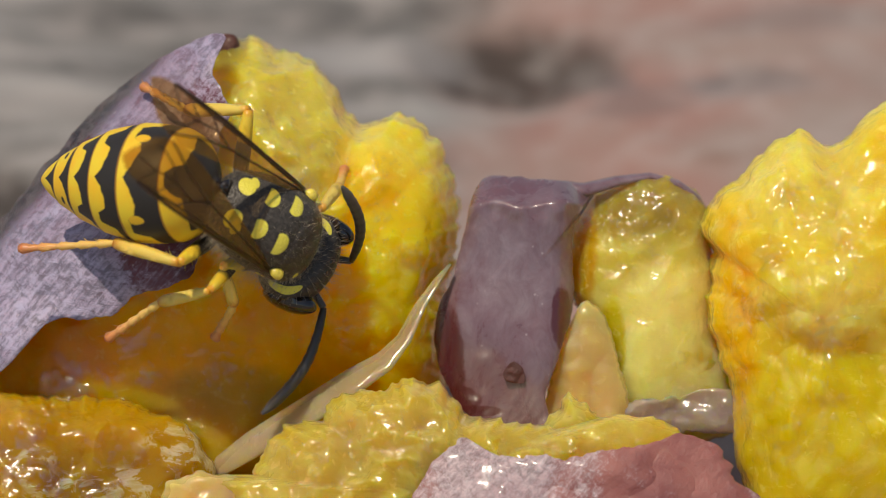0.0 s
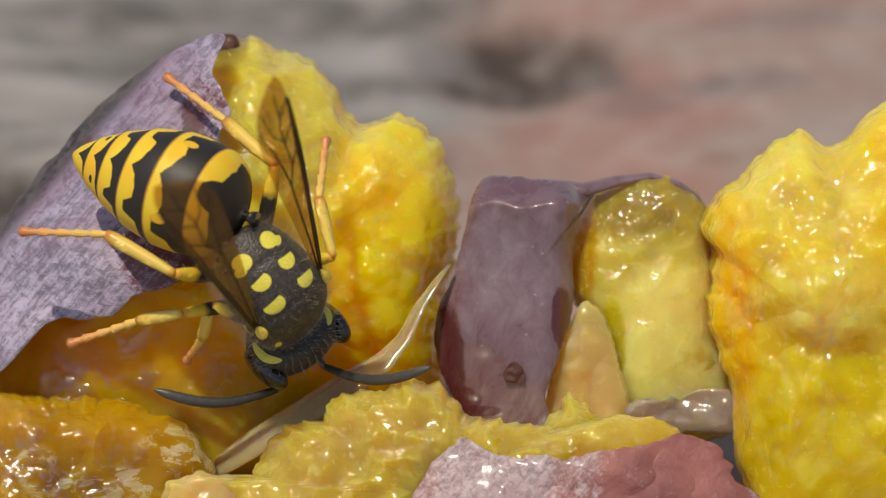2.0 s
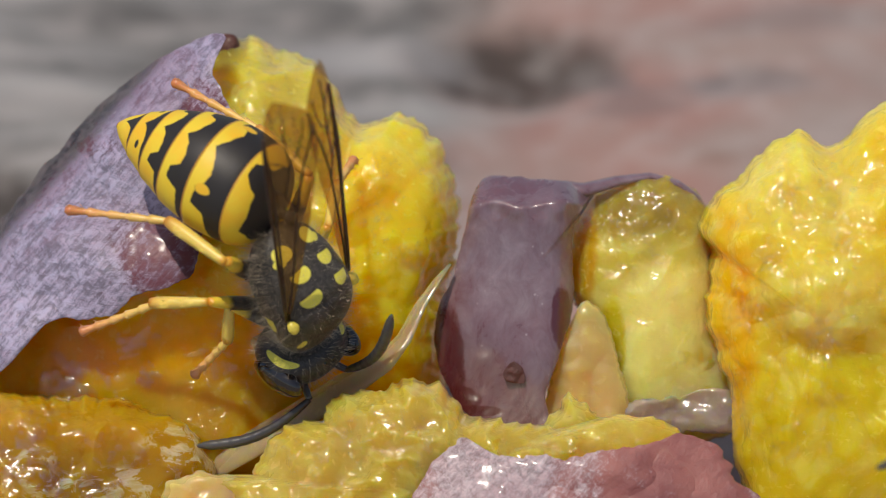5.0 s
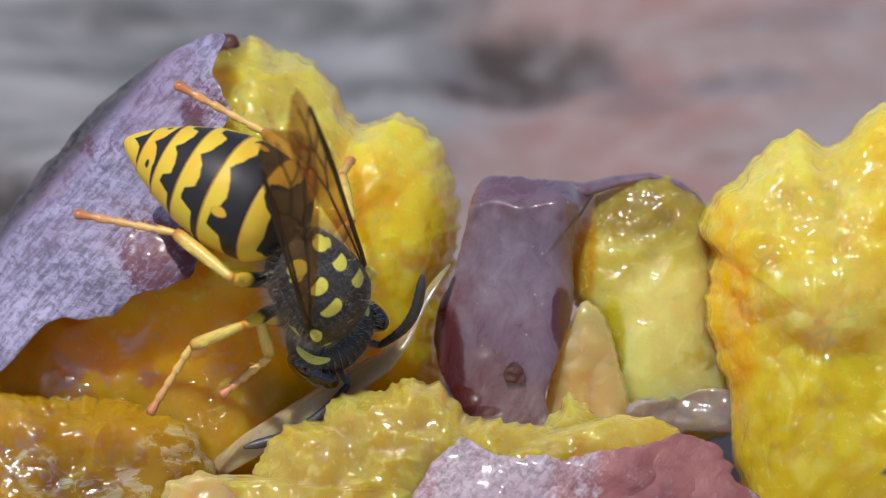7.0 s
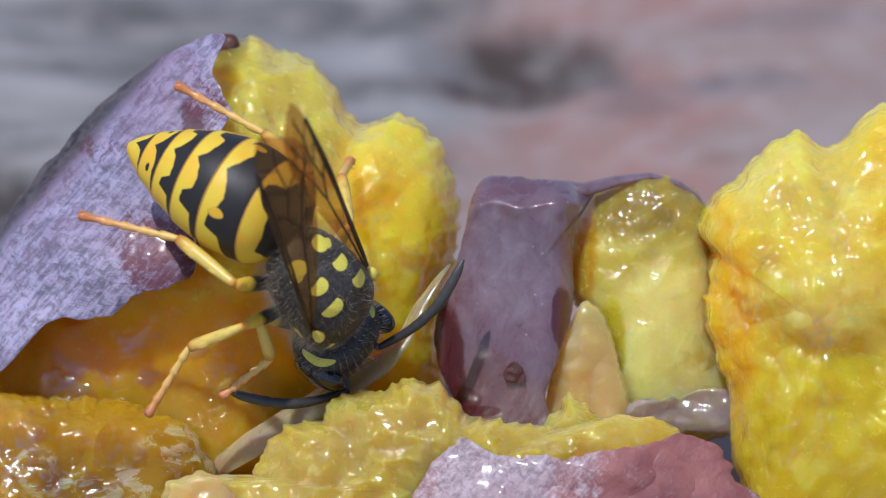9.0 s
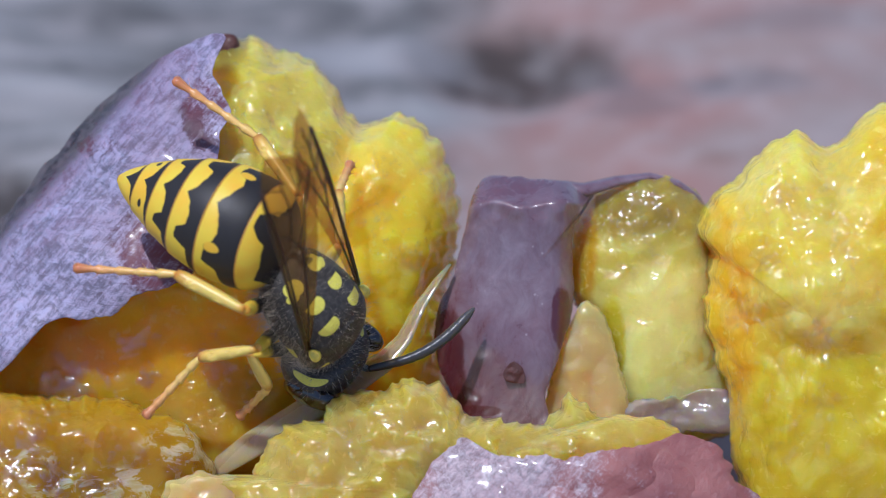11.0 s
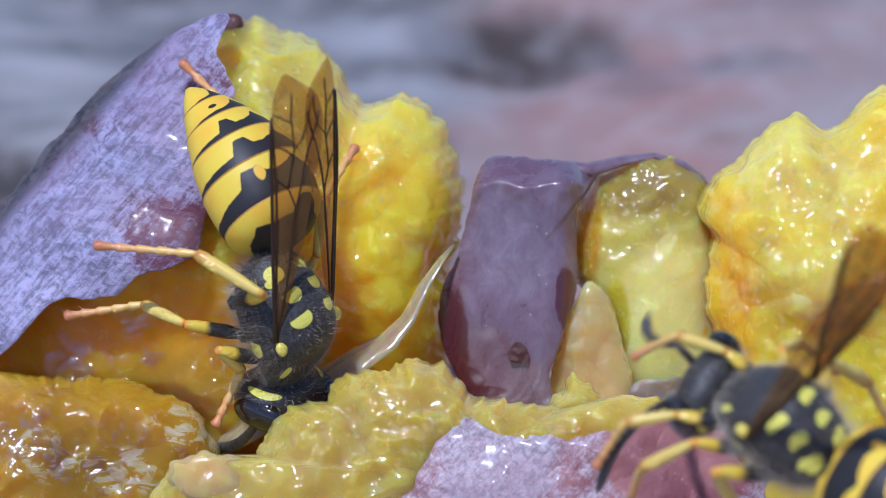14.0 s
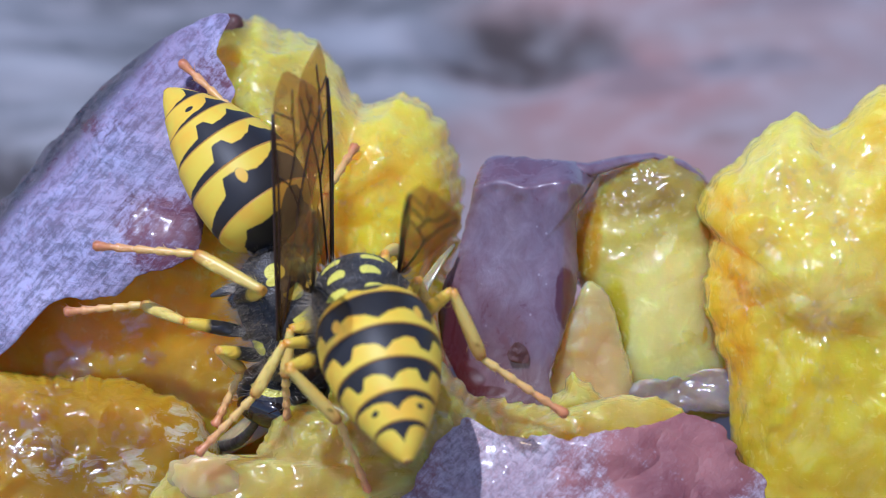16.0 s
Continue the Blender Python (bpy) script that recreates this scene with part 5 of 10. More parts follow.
    walk(feeding_wasp.antennae[0][0], keyed([
        (0, 3.82, 0.40, -2.53, 6.6, -33.8, 17.9), (0.3, 3.82, 0.40, -2.53, 9.5, -32.8, 12.9), (0.5, 3.82, 0.40, -2.53, 16.9, -29.6, -5.5), (0.9, 3.82, 0.40, -2.53, 15.2, -30.1, 9.7),
        (1, 3.82, 0.40, -2.53, 16.8, -28.5, 8.0), (1.2, 3.82, 0.40, -2.53, 23.4, -43.2, -15.2), (1.25, 3.82, 0.40, -2.53, 24.1, -43.8, -20.8), (1.3, 3.82, 0.40, -2.53, 23.7, -43.8, -22.3),
        (1.35, 3.82, 0.40, -2.53, 24.0, -43.7, -25.0), (1.4, 3.82, 0.40, -2.53, 24.9, -43.9, -28.5), (1.5, 3.82, 0.40, -2.53, 28.1, -43.6, -37.7), (1.6, 3.82, 0.40, -2.53, 27.9, -45.9, -34.1),
        (1.7, 3.82, 0.40, -2.53, 28.7, -48.7, -30.9), (1.8, 3.82, 0.40, -2.53, 30.2, -51.4, -28.2), (2, 3.82, 0.40, -2.53, 32.0, -51.4, -22.5), (2.1, 3.82, 0.40, -2.53, 31.0, -52.3, -17.6),
        (2.5, 3.82, 0.40, -2.53, 25.6, -52.3, 3.0), (3, 3.82, 0.40, -2.53, 23.2, -27.4, 3.5), (3.5, 3.82, 0.40, -2.53, 24.3, -36.0, 16.1), (4, 3.82, 0.40, -2.53, 34.5, -46.5, 4.3),
        (4.2, 3.82, 0.40, -2.53, 31.5, -44.2, 10.1), (6.3, 3.85, 0.50, -2.06, 9.9, -41.7, 30.0), (6.5, 3.85, 0.50, -2.06, 8.4, -42.0, 31.2), (7, 3.85, 0.50, -2.06, 8.6, -49.2, 29.2),
        (7.5, 3.85, 0.50, -2.06, 14.4, -48.5, 19.0), (8, 3.85, 0.50, -2.06, 17.2, -62.6, 16.7), (8.5, 3.85, 0.50, -2.06, 17.8, -71.2, 20.1), (9, 3.85, 0.50, -2.06, 23.2, -72.3, 13.8),
        (9.2, 3.85, 0.50, -2.06, 24.2, -71.6, 12.5), (11.3, 3.85, 0.50, -2.06, 37.0, -68.8, -2.6), (11.5, 3.85, 0.50, -2.06, 37.1, -67.9, -2.9), (12, 3.85, 0.50, -2.06, 40.5, -67.5, -7.6),
        (12.5, 3.85, 0.50, -2.06, 43.4, -66.7, -12.0), (13, 3.85, 0.50, -2.06, 41.9, -67.8, -9.2), (13.5, 3.85, 0.50, -2.06, 40.8, -67.6, -7.7), (13.6, 3.85, 0.50, -2.06, 40.3, -63.5, -9.4),
        (13.65, 3.87, 0.45, -2.06, -152.0, -85.2, -142.9), (13.7, 3.89, 0.40, -2.06, -112.3, -55.2, -147.4), (13.8, 3.89, 0.40, -2.06, -113.1, -55.2, -147.1), (14, 3.89, 0.40, -2.06, -114.8, -55.3, -146.4),
        (14.2, 3.89, 0.40, -2.06, -115.9, -55.3, -146.0), (14.5, 3.89, 0.40, -2.06, -118.5, -55.4, -144.9), (14.8, 3.89, 0.40, -2.06, -120.0, -55.4, -144.2), (15, 3.89, 0.40, -2.06, -121.3, -55.5, -143.5),
        (15.5, 3.89, 0.40, -2.06, -124.3, -55.5, -142.1), (16, 3.89, 0.40, -2.06, -127.1, -55.5, -140.7)]))
    walk(feeding_wasp.antennae[0][1], keyed([
        (0, 1.45, 0.00, 0.00, 88.3, -51.1, 95.2), (0.3, 1.45, 0.00, 0.00, 85.1, -46.5, 84.2), (0.5, 1.45, 0.00, 0.00, 86.9, -47.4, 78.8), (0.9, 1.45, 0.00, 0.00, 76.8, -21.3, 36.6),
        (1, 1.45, 0.00, 0.00, 86.5, -62.8, 58.8), (1.2, 1.45, 0.00, 0.00, 134.1, -53.3, 43.7), (1.25, 1.45, 0.00, 0.00, 142.8, -53.5, 43.3), (1.3, 1.45, 0.00, 0.00, 143.0, -58.3, 48.9),
        (1.35, 1.45, 0.00, 0.00, 143.5, -62.4, 55.4), (1.4, 1.45, 0.00, 0.00, 144.2, -65.7, 62.2), (1.5, 1.45, 0.00, 0.00, 141.7, -71.6, 80.3), (1.6, 1.45, 0.00, 0.00, 136.7, -60.2, 60.5),
        (1.7, 1.45, 0.00, 0.00, 125.3, -46.5, 50.9), (1.8, 1.45, 0.00, 0.00, 116.3, -31.2, 45.6), (2, 1.45, 0.00, 0.00, 99.1, -3.8, 45.6), (2.1, 1.45, 0.00, 0.00, 100.5, -18.4, 38.3),
        (2.5, 1.45, 0.00, 0.00, 174.4, -62.7, 30.9), (3, 1.45, 0.00, 0.00, 161.9, -82.1, 58.1), (3.5, 1.45, 0.00, 0.00, 89.0, -59.9, 63.2), (4, 1.45, 0.00, 0.00, 135.8, -65.4, 30.0),
        (4.2, 1.45, 0.00, 0.00, 114.4, -63.2, 46.0), (6.3, 1.45, 0.00, 0.00, 78.6, -26.6, 60.1), (6.5, 1.45, 0.00, 0.00, 77.7, -18.2, 53.1), (7, 1.45, 0.00, 0.00, 88.4, -38.6, 64.7),
        (7.5, 1.45, 0.00, 0.00, 92.7, -42.4, 83.0), (8, 1.45, 0.00, 0.00, 100.9, -38.1, 92.2), (8.5, 1.45, 0.00, 0.00, 112.3, -5.6, 89.8), (9, 1.45, 0.00, 0.00, 106.3, 13.6, 62.8),
        (9.2, 1.45, 0.00, 0.00, 105.8, 13.1, 63.0), (11.3, 1.45, 0.00, 0.00, 99.9, 35.1, 57.8), (11.5, 1.45, 0.00, 0.00, 99.1, 34.4, 57.8), (12, 1.45, 0.00, 0.00, 100.8, 34.1, 60.6),
        (12.5, 1.45, 0.00, 0.00, 103.7, 31.8, 67.2), (13, 1.45, 0.00, 0.00, 105.2, 31.0, 68.7), (13.5, 1.45, 0.00, 0.00, 118.0, 32.0, 124.5), (13.6, 1.45, 0.00, 0.00, 116.0, 35.2, 127.5),
        (13.65, 1.45, 0.00, 0.00, -134.2, 71.1, 165.4), (13.7, 1.45, 0.00, 0.00, -22.5, 35.8, -154.5), (13.8, 1.45, 0.00, 0.00, -22.8, 35.7, -154.6), (14, 1.45, 0.00, 0.00, -23.5, 35.5, -154.7),
        (14.2, 1.45, 0.00, 0.00, -23.9, 35.4, -154.6), (14.5, 1.45, 0.00, 0.00, -25.0, 35.0, -154.7), (14.8, 1.45, 0.00, 0.00, -25.5, 34.9, -155.1), (15, 1.45, 0.00, 0.00, -26.0, 34.6, -155.3),
        (15.5, 1.45, 0.00, 0.00, -27.2, 34.2, -156.0), (16, 1.45, 0.00, 0.00, -28.4, 33.8, -156.6)]))
    walk(feeding_wasp.legs["front", 1][0], keyed([
        (0, 0.00, 0.00, 0.00, 65.2, 47.5, -8.0), (0.3, 0.00, 0.00, 0.00, 63.3, 47.6, -8.3), (0.5, 0.00, 0.00, 0.00, 63.6, 47.7, -8.4), (0.9, 0.00, 0.00, 0.00, 102.7, 48.2, -6.9),
        (1, 0.00, 0.00, 0.00, 105.9, 48.5, -6.6), (1.2, 0.00, 0.00, 0.00, 99.7, 49.3, -7.6), (1.25, 0.00, 0.00, 0.00, 98.3, 49.5, -7.9), (1.3, 0.00, 0.00, 0.00, 100.8, 48.8, -8.2),
        (1.35, 0.00, 0.00, 0.00, 103.6, 48.3, -8.6), (1.4, 0.00, 0.00, 0.00, 106.8, 47.8, -8.8), (1.5, 0.00, 0.00, 0.00, 114.0, 47.1, -9.3), (1.6, 0.00, 0.00, 0.00, 110.0, 47.5, -9.0),
        (1.7, 0.00, 0.00, 0.00, 105.9, 48.0, -8.6), (1.8, 0.00, 0.00, 0.00, 102.2, 48.6, -8.2), (2, 0.00, 0.00, 0.00, 107.0, 48.4, -7.4), (2.1, 0.00, 0.00, 0.00, 105.2, 48.5, -7.1),
        (2.5, 0.00, 0.00, 0.00, 99.3, 49.1, -6.0), (3, 0.00, 0.00, 0.00, 105.7, 48.6, -5.9), (3.5, 0.00, 0.00, 0.00, 110.9, 48.2, -3.8), (4, 0.00, 0.00, 0.00, 107.4, 48.8, -2.9),
        (4.2, 0.00, 0.00, 0.00, 106.2, 48.8, -2.7), (6.3, 0.00, 0.00, 0.00, 80.4, 47.2, -5.4), (6.5, 0.00, 0.00, 0.00, 80.9, 47.1, -5.5), (7, 0.00, 0.00, 0.00, 83.1, 46.8, -5.9),
        (7.5, 0.00, 0.00, 0.00, 82.9, 46.8, -6.1), (8, 0.00, 0.00, 0.00, 81.5, 46.8, -6.3), (8.5, 0.00, 0.00, 0.00, 79.2, 47.1, -6.1), (9, 0.00, 0.00, 0.00, 78.5, 47.2, -6.0),
        (9.2, 0.00, 0.00, 0.00, 78.9, 47.2, -5.9), (11.3, 0.00, 0.00, 0.00, 86.1, 46.7, -5.1), (11.5, 0.00, 0.00, 0.00, 86.4, 46.7, -5.0), (12, 0.00, 0.00, 0.00, 86.0, 46.7, -5.1),
        (12.5, 0.00, 0.00, 0.00, 85.7, 46.8, -5.1), (13, 0.00, 0.00, 0.00, 84.7, 46.9, -5.0), (13.5, 0.00, 0.00, 0.00, 83.2, 47.1, -4.8), (13.6, 0.00, 0.00, 0.00, 83.2, 47.1, -4.8),
        (13.7, 0.00, 0.00, 0.00, 103.5, 49.6, 2.3), (13.8, 0.00, 0.00, 0.00, 103.5, 49.6, 2.4), (14, 0.00, 0.00, 0.00, 103.4, 49.5, 2.3), (14.2, 0.00, 0.00, 0.00, 103.4, 49.4, 2.3),
        (14.5, 0.00, 0.00, 0.00, 103.3, 49.4, 2.2), (14.8, 0.00, 0.00, 0.00, 103.0, 49.3, 2.3), (15, 0.00, 0.00, 0.00, 102.7, 49.3, 2.3), (15.5, 0.00, 0.00, 0.00, 102.0, 49.2, 2.3),
        (16, 0.00, 0.00, 0.00, 101.2, 49.1, 2.4)]))
    walk(feeding_wasp.legs["front", 1][1], keyed([
        (0, 1.60, -0.22, -1.77, 76.6, 85.8, 8.6), (0.3, 1.60, -0.23, -1.77, 73.5, 85.8, 7.8), (0.5, 1.60, -0.24, -1.77, 71.8, 85.8, 7.5), (0.9, 1.59, -0.19, -1.79, 68.0, 85.9, 12.2),
        (1, 1.58, -0.18, -1.80, 66.8, 86.0, 13.4), (1.2, 1.55, -0.21, -1.82, 55.4, 86.3, 10.8), (1.25, 1.54, -0.22, -1.83, 52.3, 86.4, 9.9), (1.3, 1.56, -0.23, -1.81, 53.3, 86.2, 8.6),
        (1.35, 1.58, -0.24, -1.79, 54.4, 86.1, 7.3), (1.4, 1.59, -0.25, -1.78, 55.5, 85.9, 6.2), (1.5, 1.61, -0.26, -1.76, 58.0, 85.7, 4.1), (1.6, 1.60, -0.25, -1.77, 56.1, 85.8, 5.5),
        (1.7, 1.59, -0.24, -1.78, 54.3, 86.0, 7.0), (1.8, 1.57, -0.23, -1.80, 52.9, 86.1, 8.7), (2, 1.58, -0.20, -1.80, 56.7, 86.0, 11.0), (2.1, 1.58, -0.20, -1.80, 57.4, 86.1, 11.8),
        (2.5, 1.56, -0.16, -1.81, 60.0, 86.1, 15.3), (3, 1.58, -0.16, -1.80, 59.7, 86.0, 15.5), (3.5, 1.60, -0.11, -1.79, 67.5, 85.7, 20.8), (4, 1.58, -0.08, -1.81, 67.8, 85.8, 23.4),
        (4.2, 1.58, -0.08, -1.81, 68.2, 85.8, 24.0), (6.3, 1.62, -0.15, -1.76, 74.9, 85.4, 16.2), (6.5, 1.63, -0.16, -1.76, 74.0, 85.4, 15.7), (7, 1.63, -0.17, -1.75, 75.2, 85.3, 14.6),
        (7.5, 1.63, -0.18, -1.75, 74.8, 85.3, 13.9), (8, 1.63, -0.18, -1.75, 73.9, 85.4, 13.4), (8.5, 1.63, -0.17, -1.76, 73.4, 85.5, 14.1), (9, 1.62, -0.17, -1.76, 73.0, 85.5, 14.4),
        (9.2, 1.62, -0.17, -1.76, 73.5, 85.5, 14.6), (11.3, 1.64, -0.15, -1.75, 81.2, 85.2, 17.0), (11.5, 1.64, -0.14, -1.75, 81.6, 85.2, 17.1), (13, 1.63, -0.14, -1.75, 80.9, 85.3, 17.2),
        (13.5, 1.63, -0.14, -1.76, 80.4, 85.4, 17.8), (13.6, 1.63, -0.14, -1.76, 80.4, 85.4, 17.8), (13.7, 1.55, 0.06, -1.83, 79.9, 85.6, 35.7), (13.8, 1.55, 0.06, -1.83, 80.1, 85.5, 35.7),
        (14, 1.56, 0.06, -1.83, 80.3, 85.5, 35.6), (14.2, 1.56, 0.06, -1.82, 80.6, 85.5, 35.6), (14.5, 1.56, 0.06, -1.82, 81.0, 85.5, 35.3), (14.8, 1.56, 0.06, -1.82, 81.4, 85.5, 35.5),
        (15, 1.56, 0.06, -1.82, 81.6, 85.5, 35.5), (15.5, 1.57, 0.06, -1.82, 82.2, 85.4, 35.5), (16, 1.57, 0.07, -1.82, 82.9, 85.4, 35.7)]))
    walk(feeding_wasp.legs["front", 1][2], keyed([
        (0, 1.75, -0.20, -3.76, 82.3, 76.2, -8.7), (0.3, 1.75, -0.21, -3.77, 79.0, 76.2, -8.8), (0.5, 1.74, -0.22, -3.77, 76.5, 76.2, -8.8), (0.9, 1.72, -0.16, -3.79, 68.2, 76.3, -8.6),
        (1, 1.71, -0.15, -3.79, 65.9, 76.3, -8.5), (1.2, 1.68, -0.18, -3.82, 59.0, 76.3, -8.7), (1.25, 1.67, -0.19, -3.82, 57.3, 76.3, -8.8), (1.3, 1.69, -0.21, -3.80, 59.3, 76.3, -8.8),
        (1.35, 1.72, -0.22, -3.79, 61.4, 76.3, -8.9), (1.4, 1.73, -0.23, -3.77, 63.3, 76.2, -8.9), (1.5, 1.76, -0.25, -3.75, 67.1, 76.2, -9.0), (1.6, 1.75, -0.24, -3.76, 64.3, 76.2, -8.9),
        (1.7, 1.73, -0.22, -3.78, 61.5, 76.3, -8.9), (1.8, 1.70, -0.21, -3.80, 58.6, 76.3, -8.8), (2, 1.71, -0.18, -3.79, 59.2, 76.3, -8.7), (2.1, 1.71, -0.17, -3.79, 59.0, 76.3, -8.6),
        (2.5, 1.69, -0.13, -3.81, 57.8, 76.3, -8.4), (3, 1.71, -0.12, -3.80, 56.7, 76.3, -8.4), (3.5, 1.74, -0.05, -3.78, 56.9, 76.3, -8.0), (4, 1.71, -0.02, -3.80, 55.0, 76.3, -7.8),
        (4.2, 1.71, -0.02, -3.80, 54.9, 76.3, -7.8), (6.3, 1.78, -0.11, -3.75, 68.4, 76.2, -8.2), (6.5, 1.78, -0.11, -3.75, 67.7, 76.2, -8.2), (7, 1.79, -0.13, -3.74, 69.5, 76.2, -8.2),
        (7.5, 1.79, -0.14, -3.74, 70.0, 76.2, -8.3), (8, 1.79, -0.14, -3.74, 69.9, 76.2, -8.3), (8.5, 1.78, -0.14, -3.75, 69.4, 76.2, -8.3), (9, 1.77, -0.13, -3.75, 68.7, 76.2, -8.3),
        (9.2, 1.78, -0.13, -3.75, 69.0, 76.2, -8.3), (11.3, 1.80, -0.10, -3.74, 72.3, 76.2, -8.1), (11.5, 1.80, -0.09, -3.74, 72.6, 76.2, -8.1), (12, 1.80, -0.10, -3.74, 72.8, 76.2, -8.1),
        (12.5, 1.80, -0.10, -3.74, 72.9, 76.2, -8.1), (13, 1.79, -0.09, -3.75, 72.4, 76.2, -8.1), (13.5, 1.78, -0.09, -3.75, 71.9, 76.2, -8.0), (13.6, 1.78, -0.09, -3.75, 71.9, 76.2, -8.0),
        (13.7, 1.68, 0.15, -3.82, 54.0, 76.4, -7.0), (13.8, 1.68, 0.15, -3.82, 54.1, 76.4, -6.9), (14, 1.68, 0.15, -3.82, 54.4, 76.4, -6.9), (14.2, 1.69, 0.15, -3.82, 54.7, 76.4, -6.9),
        (14.5, 1.69, 0.15, -3.81, 55.2, 76.4, -6.9), (14.8, 1.69, 0.15, -3.81, 55.6, 76.4, -6.9), (15, 1.69, 0.15, -3.81, 55.7, 76.4, -6.9), (15.5, 1.70, 0.16, -3.81, 56.3, 76.4, -6.9),
        (16, 1.70, 0.16, -3.81, 56.9, 76.4, -6.9)]))
    walk(feeding_wasp.legs["middle", 1][0], keyed([
        (0, 0.00, 0.00, 0.00, 4.8, -56.2, 13.8), (0.3, 0.00, 0.00, 0.00, 1.9, -55.5, 20.4), (0.5, 0.00, 0.00, 0.00, 0.3, -54.9, 25.0), (0.9, 0.00, 0.00, 0.00, -7.1, -54.8, 51.7),
        (1, 0.00, 0.00, 0.00, -8.1, -53.3, 57.8), (1.2, 0.00, 0.00, 0.00, -7.5, -56.8, 58.7), (1.25, 0.00, 0.00, 0.00, -7.3, -57.3, 58.6), (1.3, 0.00, 0.00, 0.00, -17.8, -58.4, 70.8),
        (1.35, 0.00, 0.00, 0.00, -27.5, -57.9, 82.9), (1.4, 0.00, 0.00, 0.00, -35.0, -55.5, 93.3), (1.5, 0.00, 0.00, 0.00, -42.5, -47.3, 107.6), (1.6, 0.00, 0.00, 0.00, -38.7, -51.2, 102.3),
        (1.7, 0.00, 0.00, 0.00, -32.7, -54.2, 95.0), (1.8, 0.00, 0.00, 0.00, -24.1, -56.0, 85.9), (2, 0.00, 0.00, 0.00, -18.6, -57.6, 75.5), (2.1, 0.00, 0.00, 0.00, -17.5, -58.0, 75.4),
        (2.5, 0.00, 0.00, 0.00, -12.5, -60.0, 74.9), (3, 0.00, 0.00, 0.00, -33.3, -45.8, 125.1), (3.5, 0.00, 0.00, 0.00, -47.8, -48.2, 144.8), (4, 0.00, 0.00, 0.00, -48.6, -45.4, 155.2),
        (4.2, 0.00, 0.00, 0.00, -48.7, -44.9, 155.5), (6.3, 0.00, 0.00, 0.00, -42.7, -40.6, 125.8), (6.5, 0.00, 0.00, 0.00, -42.9, -39.2, 126.4), (7, 0.00, 0.00, 0.00, -45.2, -40.5, 126.7),
        (7.5, 0.00, 0.00, 0.00, -46.5, -42.6, 127.3), (8, 0.00, 0.00, 0.00, -46.9, -43.2, 129.6), (8.5, 0.00, 0.00, 0.00, -46.4, -44.2, 131.2), (9, 0.00, 0.00, 0.00, -46.5, -44.7, 132.7),
        (9.2, 0.00, 0.00, 0.00, -46.7, -45.1, 132.3), (11.3, 0.00, 0.00, 0.00, -51.6, -45.8, 134.9), (11.5, 0.00, 0.00, 0.00, -51.8, -46.1, 134.7), (13, 0.00, 0.00, 0.00, -49.6, -46.0, 132.6),
        (13.5, 0.00, 0.00, 0.00, -46.6, -45.6, 128.7), (13.6, 0.00, 0.00, 0.00, -46.5, -45.8, 128.0), (13.7, 0.00, 0.00, 0.00, -39.3, -34.0, 133.8), (13.8, 0.00, 0.00, 0.00, -39.3, -34.2, 133.6),
        (14, 0.00, 0.00, 0.00, -39.3, -34.4, 132.9), (14.2, 0.00, 0.00, 0.00, -39.4, -34.7, 132.4), (14.5, 0.00, 0.00, 0.00, -39.3, -35.0, 131.4), (14.8, 0.00, 0.00, 0.00, -39.3, -35.4, 131.1),
        (15, 0.00, 0.00, 0.00, -39.4, -35.6, 130.9), (15.5, 0.00, 0.00, 0.00, -39.4, -36.1, 130.2), (16, 0.00, 0.00, 0.00, -39.4, -36.6, 129.7)]))
